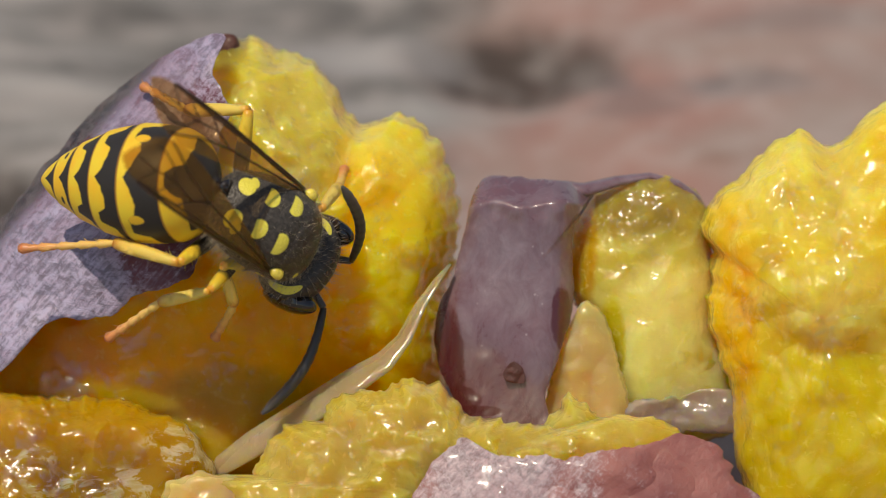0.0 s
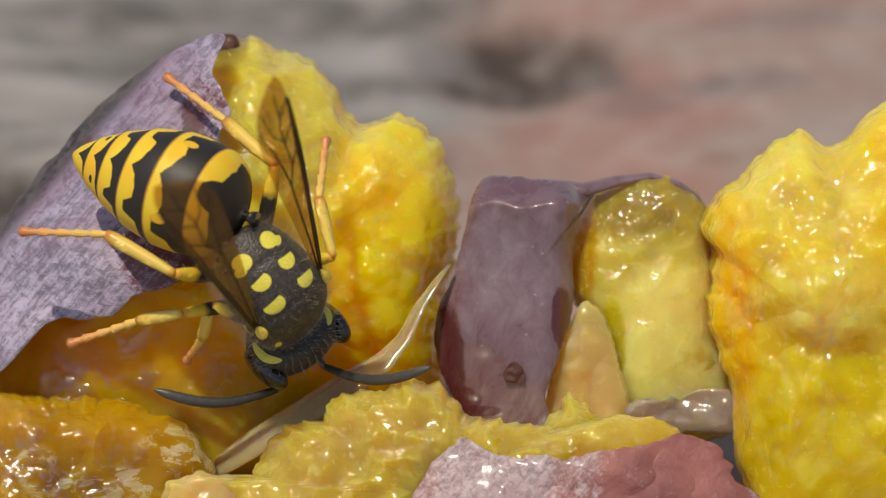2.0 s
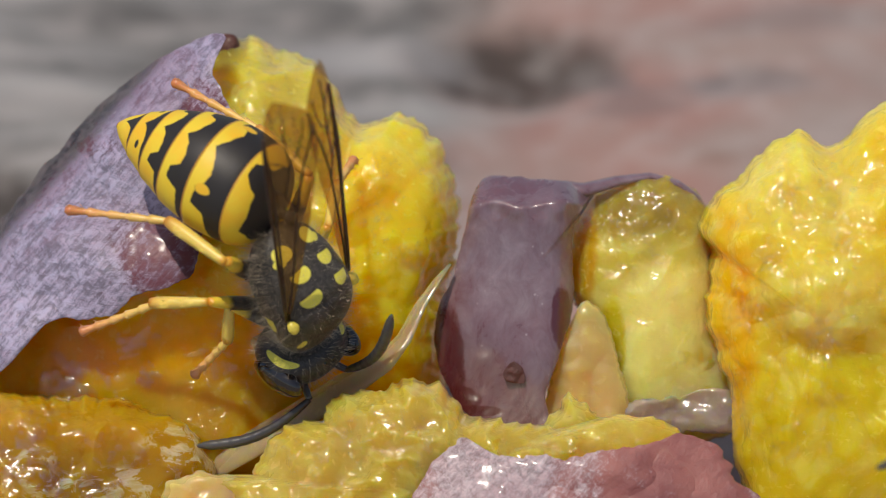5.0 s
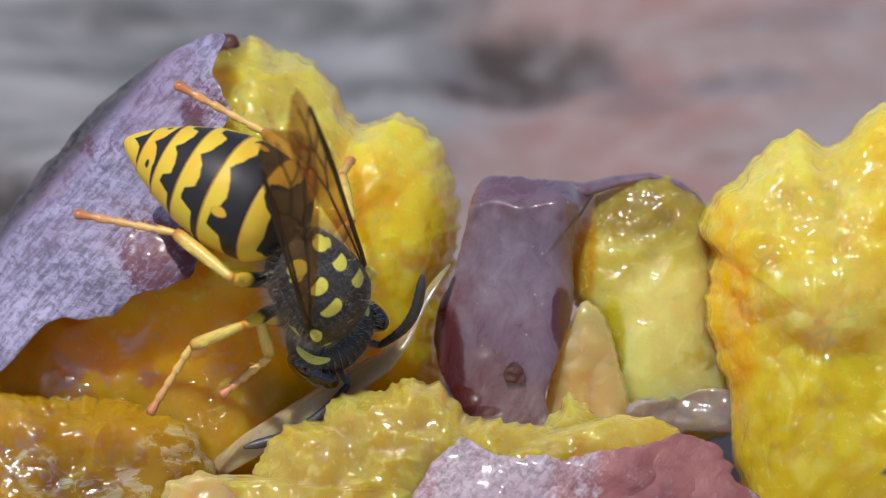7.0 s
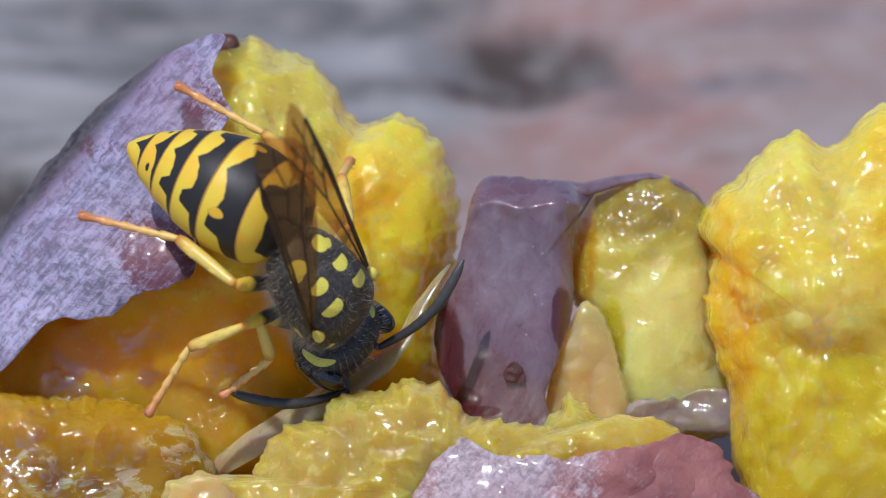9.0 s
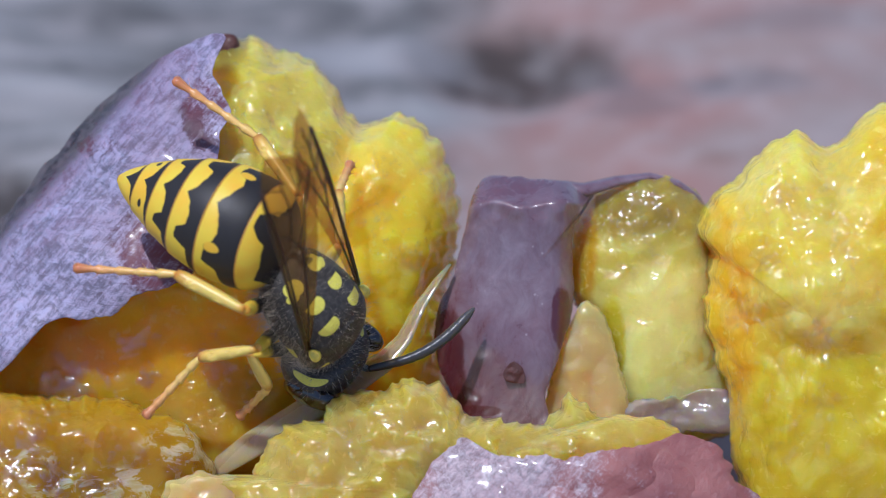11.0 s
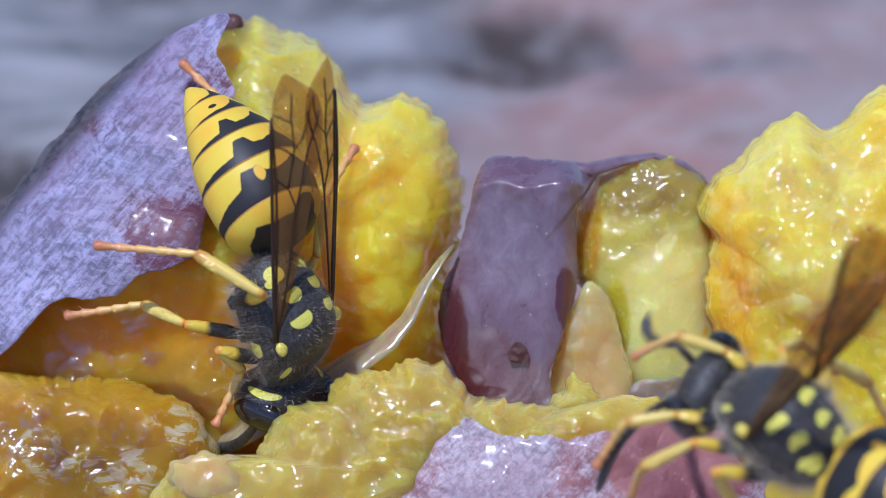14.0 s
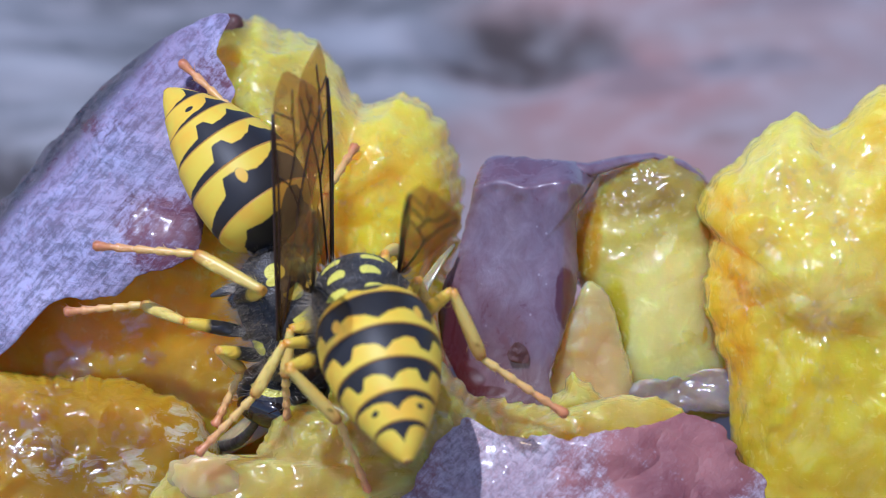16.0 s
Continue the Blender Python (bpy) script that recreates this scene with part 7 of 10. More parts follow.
    walk(feeding_wasp.antennae[1][1], keyed([
        (0, 1.45, 0.00, 0.00, -78.9, -0.9, -62.4), (0.3, 1.45, 0.00, 0.00, -80.1, -1.8, -72.7), (0.5, 1.45, 0.00, 0.00, -83.0, -25.7, -87.1), (0.9, 1.45, 0.00, 0.00, -91.2, -43.5, -84.7),
        (1, 1.45, 0.00, 0.00, -107.3, -44.6, -72.2), (1.2, 1.45, 0.00, 0.00, -101.2, -25.4, -63.7), (1.25, 1.45, 0.00, 0.00, -98.3, -20.2, -62.6), (1.3, 1.45, 0.00, 0.00, -93.7, -14.7, -65.4),
        (1.35, 1.45, 0.00, 0.00, -88.1, -5.6, -66.8), (1.4, 1.45, 0.00, 0.00, -81.7, -8.0, -64.8), (1.5, 1.45, 0.00, 0.00, -80.6, -5.0, -57.6), (1.6, 1.45, 0.00, 0.00, -80.8, -4.7, -59.2),
        (1.7, 1.45, 0.00, 0.00, -80.8, -4.7, -60.6), (1.8, 1.45, 0.00, 0.00, -81.0, -4.7, -61.5), (2, 1.45, 0.00, 0.00, -89.1, -9.3, -69.1), (2.1, 1.45, 0.00, 0.00, -91.9, -7.0, -69.1),
        (2.5, 1.45, 0.00, 0.00, -99.0, -0.6, -69.8), (3, 1.45, 0.00, 0.00, -84.0, -30.9, -78.3), (3.5, 1.45, 0.00, 0.00, -83.2, 2.4, -85.5), (4, 1.45, 0.00, 0.00, -100.8, -12.9, -94.1),
        (4.2, 1.45, 0.00, 0.00, -101.3, -13.1, -98.0), (5.25, 1.45, 0.00, 0.00, -98.1, 29.2, -84.1), (6.3, 1.45, 0.00, 0.00, -66.0, 66.8, -45.2), (6.5, 1.45, 0.00, 0.00, -69.5, 65.7, -45.7),
        (7, 1.45, 0.00, 0.00, -81.2, -8.3, -88.6), (7.5, 1.45, 0.00, 0.00, -81.0, -5.8, -79.6), (8, 1.45, 0.00, 0.00, -80.8, -16.3, -105.1), (8.5, 1.45, 0.00, 0.00, -80.7, -14.6, -95.7),
        (9, 1.45, 0.00, 0.00, -80.1, -15.5, -107.3), (9.2, 1.45, 0.00, 0.00, -80.2, -15.6, -107.3), (11.3, 1.45, 0.00, 0.00, -100.7, 59.0, -98.1), (11.5, 1.45, 0.00, 0.00, -96.3, 59.1, -94.6),
        (12, 1.45, 0.00, 0.00, -87.4, 57.9, -85.8), (12.5, 1.45, 0.00, 0.00, -84.7, 58.7, -80.7), (13, 1.45, 0.00, 0.00, -83.7, 59.3, -79.4), (13.5, 1.45, 0.00, 0.00, -80.7, 40.4, -66.8),
        (13.6, 1.45, 0.00, 0.00, -80.5, 39.2, -66.3), (13.65, 1.45, 0.00, 0.00, -135.0, 64.9, -91.5), (13.7, 1.45, 0.00, 0.00, 136.0, 57.0, -153.0), (13.8, 1.45, 0.00, 0.00, 135.5, 57.1, -153.3),
        (14, 1.45, 0.00, 0.00, 134.4, 57.5, -153.8), (14.2, 1.45, 0.00, 0.00, 133.2, 57.7, -154.3), (14.5, 1.45, 0.00, 0.00, 131.8, 58.2, -154.9), (14.8, 1.45, 0.00, 0.00, 130.7, 59.2, -155.4),
        (15, 1.45, 0.00, 0.00, 130.2, 59.9, -155.4), (15.5, 1.45, 0.00, 0.00, 128.3, 61.4, -156.1), (16, 1.45, 0.00, 0.00, 126.9, 63.1, -156.6)]))
    walk(feeding_wasp.legs["front", -1][0], keyed([
        (0, 0.00, 0.00, 0.00, 5.7, -10.0, -150.5), (0.3, 0.00, 0.00, 0.00, 5.3, -12.3, -149.9), (0.5, 0.00, 0.00, 0.00, 3.9, -13.9, -149.5), (0.9, 0.00, 0.00, 0.00, -5.5, -15.7, -154.2),
        (1, 0.00, 0.00, 0.00, -8.4, -15.4, -155.1), (1.2, 0.00, 0.00, 0.00, 2.9, -15.3, -142.4), (1.25, 0.00, 0.00, 0.00, 5.2, -14.5, -139.3), (1.3, 0.00, 0.00, 0.00, 6.9, -5.2, -142.7),
        (1.35, 0.00, 0.00, 0.00, 8.1, 8.6, -145.1), (1.4, 0.00, 0.00, 0.00, 9.1, 18.6, -146.7), (1.5, 0.00, 0.00, 0.00, 9.7, 21.6, -150.5), (1.6, 0.00, 0.00, 0.00, 6.7, 20.2, -150.1),
        (1.7, 0.00, 0.00, 0.00, 2.6, 18.4, -149.9), (1.8, 0.00, 0.00, 0.00, -3.0, 16.3, -150.0), (2, 0.00, 0.00, 0.00, -9.2, -1.9, -150.0), (2.1, 0.00, 0.00, 0.00, -9.5, -0.9, -149.2),
        (2.5, 0.00, 0.00, 0.00, -11.6, 4.8, -146.1), (3, 0.00, 0.00, 0.00, -10.0, 18.6, -141.6), (3.5, 0.00, 0.00, 0.00, -20.6, 10.9, -142.4), (4, 0.00, 0.00, 0.00, -29.7, 26.0, -149.4),
        (4.2, 0.00, 0.00, 0.00, -30.4, 26.0, -150.1), (6.3, 0.00, 0.00, 0.00, -9.4, -2.1, -143.5), (6.5, 0.00, 0.00, 0.00, -7.1, -3.1, -142.5), (7, 0.00, 0.00, 0.00, -7.7, -3.1, -144.1),
        (7.5, 0.00, 0.00, 0.00, -9.1, -4.0, -144.5), (8, 0.00, 0.00, 0.00, -10.3, -1.6, -145.5), (8.5, 0.00, 0.00, 0.00, -12.8, 0.7, -146.7), (9, 0.00, 0.00, 0.00, -13.0, 1.8, -145.6),
        (9.2, 0.00, 0.00, 0.00, -13.3, 1.9, -145.6), (11.3, 0.00, 0.00, 0.00, -1.2, 6.9, -130.1), (11.5, 0.00, 0.00, 0.00, -1.4, 6.8, -130.2), (12, 0.00, 0.00, 0.00, -1.8, 6.6, -130.0),
        (12.5, 0.00, 0.00, 0.00, -2.3, 6.3, -129.9), (13, 0.00, 0.00, 0.00, -2.6, 4.9, -131.4), (13.5, 0.00, 0.00, 0.00, 3.4, 9.3, -126.8), (13.6, 0.00, 0.00, 0.00, 4.5, 9.4, -125.5),
        (13.7, 0.00, 0.00, 0.00, -13.3, 1.8, -125.1), (13.8, 0.00, 0.00, 0.00, -12.8, 1.8, -125.1), (14, 0.00, 0.00, 0.00, -11.8, 1.7, -124.8), (14.2, 0.00, 0.00, 0.00, -10.8, 1.9, -124.7),
        (14.5, 0.00, 0.00, 0.00, -9.3, 2.1, -124.4), (14.8, 0.00, 0.00, 0.00, -8.9, 2.8, -124.6), (15, 0.00, 0.00, 0.00, -8.7, 3.4, -124.5), (15.5, 0.00, 0.00, 0.00, -8.2, 4.8, -124.6),
        (16, 0.00, 0.00, 0.00, -7.7, 6.5, -124.6)]))
    walk(feeding_wasp.legs["front", -1][1], keyed([
        (0, -2.06, -1.16, 0.42, 29.7, 23.5, -34.3), (0.3, -2.03, -1.18, 0.51, 29.7, 25.7, -36.1), (0.5, -2.01, -1.18, 0.58, 29.3, 27.2, -37.8), (0.9, -2.08, -1.01, 0.65, 32.7, 33.1, -34.7),
        (1, -2.10, -0.97, 0.64, 33.2, 35.2, -33.8), (1.2, -1.83, -1.41, 0.63, 26.9, 40.9, -34.1), (1.25, -1.76, -1.52, 0.60, 25.3, 41.9, -34.5), (1.3, -1.90, -1.45, 0.22, 27.5, 40.0, -34.0),
        (1.35, -1.95, -1.36, -0.36, 29.1, 37.8, -33.9), (1.4, -1.90, -1.25, -0.77, 28.4, 38.1, -37.6), (1.5, -1.94, -1.10, -0.88, 23.0, 40.8, -51.0), (1.6, -1.95, -1.12, -0.83, 25.6, 40.8, -45.2),
        (1.7, -1.97, -1.14, -0.76, 28.0, 41.2, -40.1), (1.8, -2.00, -1.15, -0.67, 29.5, 41.7, -35.9), (2, -2.08, -1.20, 0.08, 33.5, 40.3, -33.9), (2.1, -2.06, -1.23, 0.04, 34.2, 41.2, -32.7),
        (2.5, -1.99, -1.33, -0.20, 37.0, 45.0, -27.3), (3, -1.78, -1.41, -0.77, 35.3, 35.6, -28.9), (3.5, -1.87, -1.44, -0.45, 44.5, 35.0, -19.1), (4, -1.86, -1.10, -1.05, 44.8, 40.0, -17.8),
        (4.2, -1.87, -1.08, -1.05, 45.9, 39.1, -16.2), (6.3, -1.93, -1.43, 0.09, 34.9, 16.1, -12.9), (6.5, -1.90, -1.46, 0.13, 33.9, 13.8, -13.0), (7, -1.94, -1.40, 0.13, 33.5, 11.8, -15.2),
        (7.5, -1.95, -1.39, 0.17, 32.8, 10.9, -16.4), (8, -1.98, -1.36, 0.07, 31.8, 9.7, -18.0), (8.5, -2.01, -1.32, -0.03, 31.9, 10.8, -18.0), (9, -1.98, -1.36, -0.08, 31.9, 10.2, -18.1),
        (9.2, -1.98, -1.35, -0.08, 32.1, 10.0, -18.5), (11.3, -1.54, -1.82, -0.29, 32.8, 11.7, -3.0), (11.5, -1.54, -1.82, -0.28, 33.1, 11.4, -3.0), (12, -1.53, -1.83, -0.28, 33.1, 12.0, -3.1),
        (12.5, -1.53, -1.83, -0.27, 33.0, 12.0, -3.7), (13, -1.58, -1.79, -0.21, 33.4, 12.9, -2.9), (13.5, -1.42, -1.90, -0.39, 33.7, 13.6, -2.9), (13.6, -1.38, -1.93, -0.39, 33.8, 14.2, -2.7),
        (13.7, -1.38, -1.96, -0.07, 36.3, 16.9, 43.0), (13.8, -1.38, -1.96, -0.08, 36.2, 16.8, 42.7), (14, -1.37, -1.97, -0.07, 36.2, 16.8, 42.6), (14.2, -1.37, -1.97, -0.08, 36.3, 16.5, 42.1),
        (14.5, -1.36, -1.98, -0.09, 36.2, 16.5, 41.7), (14.8, -1.36, -1.97, -0.12, 36.4, 16.1, 41.3), (15, -1.36, -1.98, -0.14, 36.6, 16.3, 41.4), (15.5, -1.36, -1.97, -0.20, 37.1, 16.1, 41.1),
        (16, -1.35, -1.96, -0.27, 37.5, 15.9, 40.9)]))
    walk(feeding_wasp.legs["front", -1][2], keyed([
        (0, -0.54, -2.20, -0.38, 48.2, 57.1, -55.5), (0.3, -0.57, -2.24, -0.36, 48.9, 55.8, -48.6), (0.5, -0.60, -2.27, -0.33, 48.3, 55.5, -44.6), (0.9, -0.70, -1.96, -0.44, 54.3, 58.4, -25.0),
        (1, -0.74, -1.88, -0.52, 55.6, 59.4, -19.9), (1.2, -0.58, -2.26, -0.68, 45.5, 61.2, -9.9), (1.25, -0.54, -2.36, -0.74, 41.9, 61.6, -7.4), (1.3, -0.63, -2.31, -1.07, 39.1, 57.4, -5.3),
        (1.35, -0.63, -2.24, -1.59, 35.2, 53.7, -3.8), (1.4, -0.65, -2.21, -2.00, 30.4, 50.5, -2.5), (1.5, -0.99, -2.28, -2.19, 19.4, 44.7, -0.5), (1.6, -0.89, -2.20, -2.13, 31.5, 49.9, -3.7),
        (1.7, -0.82, -2.11, -2.08, 42.5, 55.2, -7.8), (1.8, -0.79, -2.03, -2.00, 49.8, 60.6, -13.2), (2, -0.81, -2.05, -1.21, 55.6, 61.9, -26.5), (2.1, -0.80, -2.04, -1.28, 54.8, 62.0, -27.3),
        (2.5, -0.73, -1.98, -1.61, 50.6, 62.3, -30.9), (3, -0.36, -2.20, -1.93, 50.6, 57.6, -29.6), (3.5, -0.32, -1.98, -1.60, 63.9, 56.2, -14.0), (4, -0.40, -1.57, -2.34, 66.2, 59.6, -10.2),
        (4.2, -0.38, -1.51, -2.31, 67.3, 59.7, -8.8), (6.3, -0.06, -1.85, -0.47, 30.4, 33.2, -82.8), (6.5, -0.01, -1.90, -0.35, 31.4, 32.0, -81.6), (7, -0.05, -1.92, -0.28, 32.6, 31.5, -82.9),
        (7.5, -0.06, -1.95, -0.21, 32.4, 31.1, -83.9), (8, -0.10, -1.97, -0.27, 31.5, 30.7, -85.2), (8.5, -0.14, -1.92, -0.41, 29.6, 31.6, -86.0), (9, -0.11, -1.97, -0.43, 29.1, 32.0, -86.1),
        (9.2, -0.11, -1.98, -0.43, 29.0, 32.5, -86.4), (11.3, 0.42, -1.92, -0.69, 69.5, 59.1, -32.4), (11.5, 0.42, -1.92, -0.68, 70.0, 59.3, -32.1), (12, 0.42, -1.93, -0.69, 69.7, 59.5, -32.7),
        (12.5, 0.42, -1.96, -0.68, 69.3, 59.8, -33.3), (13, 0.37, -1.89, -0.65, 69.0, 60.4, -33.1), (13.5, 0.52, -2.00, -0.86, 68.5, 61.8, -33.4), (13.6, 0.56, -2.02, -0.88, 68.5, 61.8, -33.4),
        (13.7, 0.02, -0.66, -0.66, 42.1, 32.9, -36.8), (13.8, 0.03, -0.66, -0.65, 42.2, 32.9, -36.9), (14, 0.04, -0.67, -0.65, 42.3, 32.9, -37.2), (14.2, 0.06, -0.69, -0.65, 42.6, 32.9, -37.4),
        (14.5, 0.08, -0.70, -0.65, 42.8, 32.9, -37.7), (14.8, 0.08, -0.71, -0.67, 43.0, 33.1, -37.8), (15, 0.08, -0.71, -0.70, 43.1, 33.2, -38.0), (15.5, 0.09, -0.70, -0.76, 43.3, 33.6, -38.4),
        (16, 0.10, -0.70, -0.82, 43.5, 33.9, -38.6)]))
    walk(feeding_wasp.legs["middle", -1][0], keyed([
        (0, 0.00, 0.00, 0.00, 28.4, -18.7, -115.0), (0.3, 0.00, 0.00, 0.00, 31.9, -24.6, -113.8), (0.5, 0.00, 0.00, 0.00, 33.5, -28.1, -112.9), (0.9, 0.00, 0.00, 0.00, 32.6, -31.9, -115.9),
        (1, 0.00, 0.00, 0.00, 31.2, -32.3, -116.6), (1.2, 0.00, 0.00, 0.00, 22.5, -24.2, -105.8), (1.25, 0.00, 0.00, 0.00, 20.3, -21.0, -103.2), (1.3, 0.00, 0.00, 0.00, 22.5, -17.8, -109.6),
        (1.35, 0.00, 0.00, 0.00, 23.5, -12.7, -115.1), (1.4, 0.00, 0.00, 0.00, 23.6, -6.2, -119.5), (1.5, 0.00, 0.00, 0.00, 23.6, 15.3, -123.8), (1.6, 0.00, 0.00, 0.00, 21.9, 11.3, -123.1),
        (1.7, 0.00, 0.00, 0.00, 19.5, 3.4, -123.4), (1.8, 0.00, 0.00, 0.00, 16.7, -2.5, -122.4), (2, 0.00, 0.00, 0.00, 16.7, -5.6, -122.8), (2.1, 0.00, 0.00, 0.00, 14.8, -6.1, -123.5),
        (2.5, 0.00, 0.00, 0.00, 6.6, -7.8, -126.1), (3, 0.00, 0.00, 0.00, 3.7, -6.7, -126.4), (3.5, 0.00, 0.00, 0.00, -0.7, -4.4, -125.3), (4, 0.00, 0.00, 0.00, -7.6, 1.5, -128.2),
        (4.2, 0.00, 0.00, 0.00, -8.3, -0.1, -127.8), (6.3, 0.00, 0.00, 0.00, 12.6, 4.8, -120.4), (6.5, 0.00, 0.00, 0.00, 14.5, 3.9, -118.7), (7, 0.00, 0.00, 0.00, 21.6, -17.0, -120.1),
        (7.5, 0.00, 0.00, 0.00, 21.8, -17.7, -120.7), (8, 0.00, 0.00, 0.00, 19.1, -16.8, -121.8), (8.5, 0.00, 0.00, 0.00, 15.3, -15.8, -122.4), (9, 0.00, 0.00, 0.00, 15.3, -14.6, -120.9),
        (9.2, 0.00, 0.00, 0.00, 15.2, -14.3, -121.0), (11.3, 0.00, 0.00, 0.00, 38.8, -31.7, -119.1), (11.5, 0.00, 0.00, 0.00, 38.7, -31.6, -119.5), (12, 0.00, 0.00, 0.00, 37.9, -32.0, -119.7),
        (12.5, 0.00, 0.00, 0.00, 37.2, -32.4, -120.2), (13, 0.00, 0.00, 0.00, 37.2, -33.6, -121.5), (13.5, 0.00, 0.00, 0.00, 40.1, -31.2, -116.7), (13.6, 0.00, 0.00, 0.00, 41.0, -31.0, -115.7),
        (13.7, 0.00, 0.00, 0.00, -14.8, 24.7, -129.6), (13.8, 0.00, 0.00, 0.00, -14.6, 24.2, -129.3), (14, 0.00, 0.00, 0.00, -14.5, 24.1, -129.5), (14.2, 0.00, 0.00, 0.00, -14.3, 24.2, -129.6),
        (14.5, 0.00, 0.00, 0.00, -14.0, 23.8, -129.8), (14.8, 0.00, 0.00, 0.00, -14.6, 25.1, -130.4), (15, 0.00, 0.00, 0.00, -14.9, 26.0, -131.0), (15.5, 0.00, 0.00, 0.00, -15.7, 28.1, -132.3),
        (16, 0.00, 0.00, 0.00, -16.8, 30.5, -133.8)]))
    walk(feeding_wasp.legs["middle", -1][1], keyed([
        (0, -1.04, -2.23, 0.83, 13.3, 60.6, -130.6), (0.3, -0.95, -2.16, 1.08, 15.7, 59.6, -127.2), (0.5, -0.89, -2.11, 1.23, 16.5, 59.4, -125.4), (0.9, -0.97, -1.99, 1.37, 11.9, 60.7, -120.0),
        (1, -0.98, -1.96, 1.39, 10.1, 60.8, -119.1), (1.2, -0.65, -2.28, 1.07, 9.3, 43.7, -112.1), (1.25, -0.56, -2.36, 0.93, 9.0, 39.0, -110.5), (1.3, -0.83, -2.33, 0.79, 13.7, 35.4, -107.9),
        (1.35, -1.08, -2.30, 0.57, 17.1, 30.4, -107.0), (1.4, -1.27, -2.25, 0.28, 19.6, 23.5, -107.6), (1.5, -1.40, -2.08, -0.68, 24.9, 20.8, -106.3), (1.6, -1.39, -2.14, -0.51, 22.6, 26.7, -105.1),
        (1.7, -1.43, -2.17, -0.15, 21.2, 39.0, -102.3), (1.8, -1.39, -2.19, 0.11, 17.6, 46.9, -103.8), (2, -1.40, -2.17, 0.25, 21.0, 62.0, -103.3), (2.1, -1.43, -2.16, 0.27, 17.3, 58.3, -106.2),
        (2.5, -1.52, -2.08, 0.35, 8.0, 35.1, -112.1), (3, -1.53, -2.08, 0.30, 9.2, 37.7, -113.6), (3.5, -1.50, -2.11, 0.20, 11.4, 44.2, -107.9), (4, -1.61, -2.04, -0.07, 6.3, 44.1, -109.6),
        (4.2, -1.59, -2.05, 0.00, 6.0, 45.1, -109.4), (6.3, -1.31, -2.23, -0.22, -14.8, 68.9, -160.9), (6.5, -1.25, -2.27, -0.18, -10.1, 69.1, -155.7), (7, -1.25, -2.15, 0.76, 32.3, 52.0, -90.6),
        (7.5, -1.26, -2.13, 0.79, 31.6, 50.9, -92.2), (8, -1.31, -2.12, 0.75, 29.9, 48.9, -94.6), (8.5, -1.34, -2.11, 0.71, 26.5, 48.4, -97.4), (9, -1.29, -2.16, 0.65, 25.0, 47.1, -98.6),
        (9.2, -1.30, -2.16, 0.64, 24.6, 46.6, -99.3), (11.3, -1.08, -1.93, 1.37, 16.6, 60.0, -116.0), (11.5, -1.09, -1.93, 1.36, 16.9, 60.3, -115.6), (12, -1.09, -1.91, 1.38, 16.8, 59.7, -115.6),
        (12.5, -1.10, -1.90, 1.39, 17.1, 59.2, -115.2), (13, -1.13, -1.85, 1.44, 15.8, 59.0, -115.5), (13.5, -1.00, -1.99, 1.35, 14.0, 58.3, -116.3), (13.6, -0.97, -2.01, 1.34, 14.4, 57.9, -115.9),
        (13.7, -1.51, -1.82, -1.09, -69.5, 63.7, 159.6), (13.8, -1.50, -1.84, -1.07, -69.8, 63.9, 159.3), (14, -1.51, -1.83, -1.06, -70.2, 64.1, 158.9), (14.2, -1.51, -1.83, -1.07, -71.3, 64.5, 157.7),
        (14.5, -1.52, -1.83, -1.05, -72.1, 65.0, 156.7), (14.8, -1.53, -1.79, -1.10, -73.1, 65.1, 155.7), (15, -1.53, -1.76, -1.14, -73.5, 65.3, 155.3), (15.5, -1.54, -1.69, -1.23, -75.1, 65.5, 153.9),
        (16, -1.55, -1.62, -1.32, -76.1, 65.8, 152.9)]))
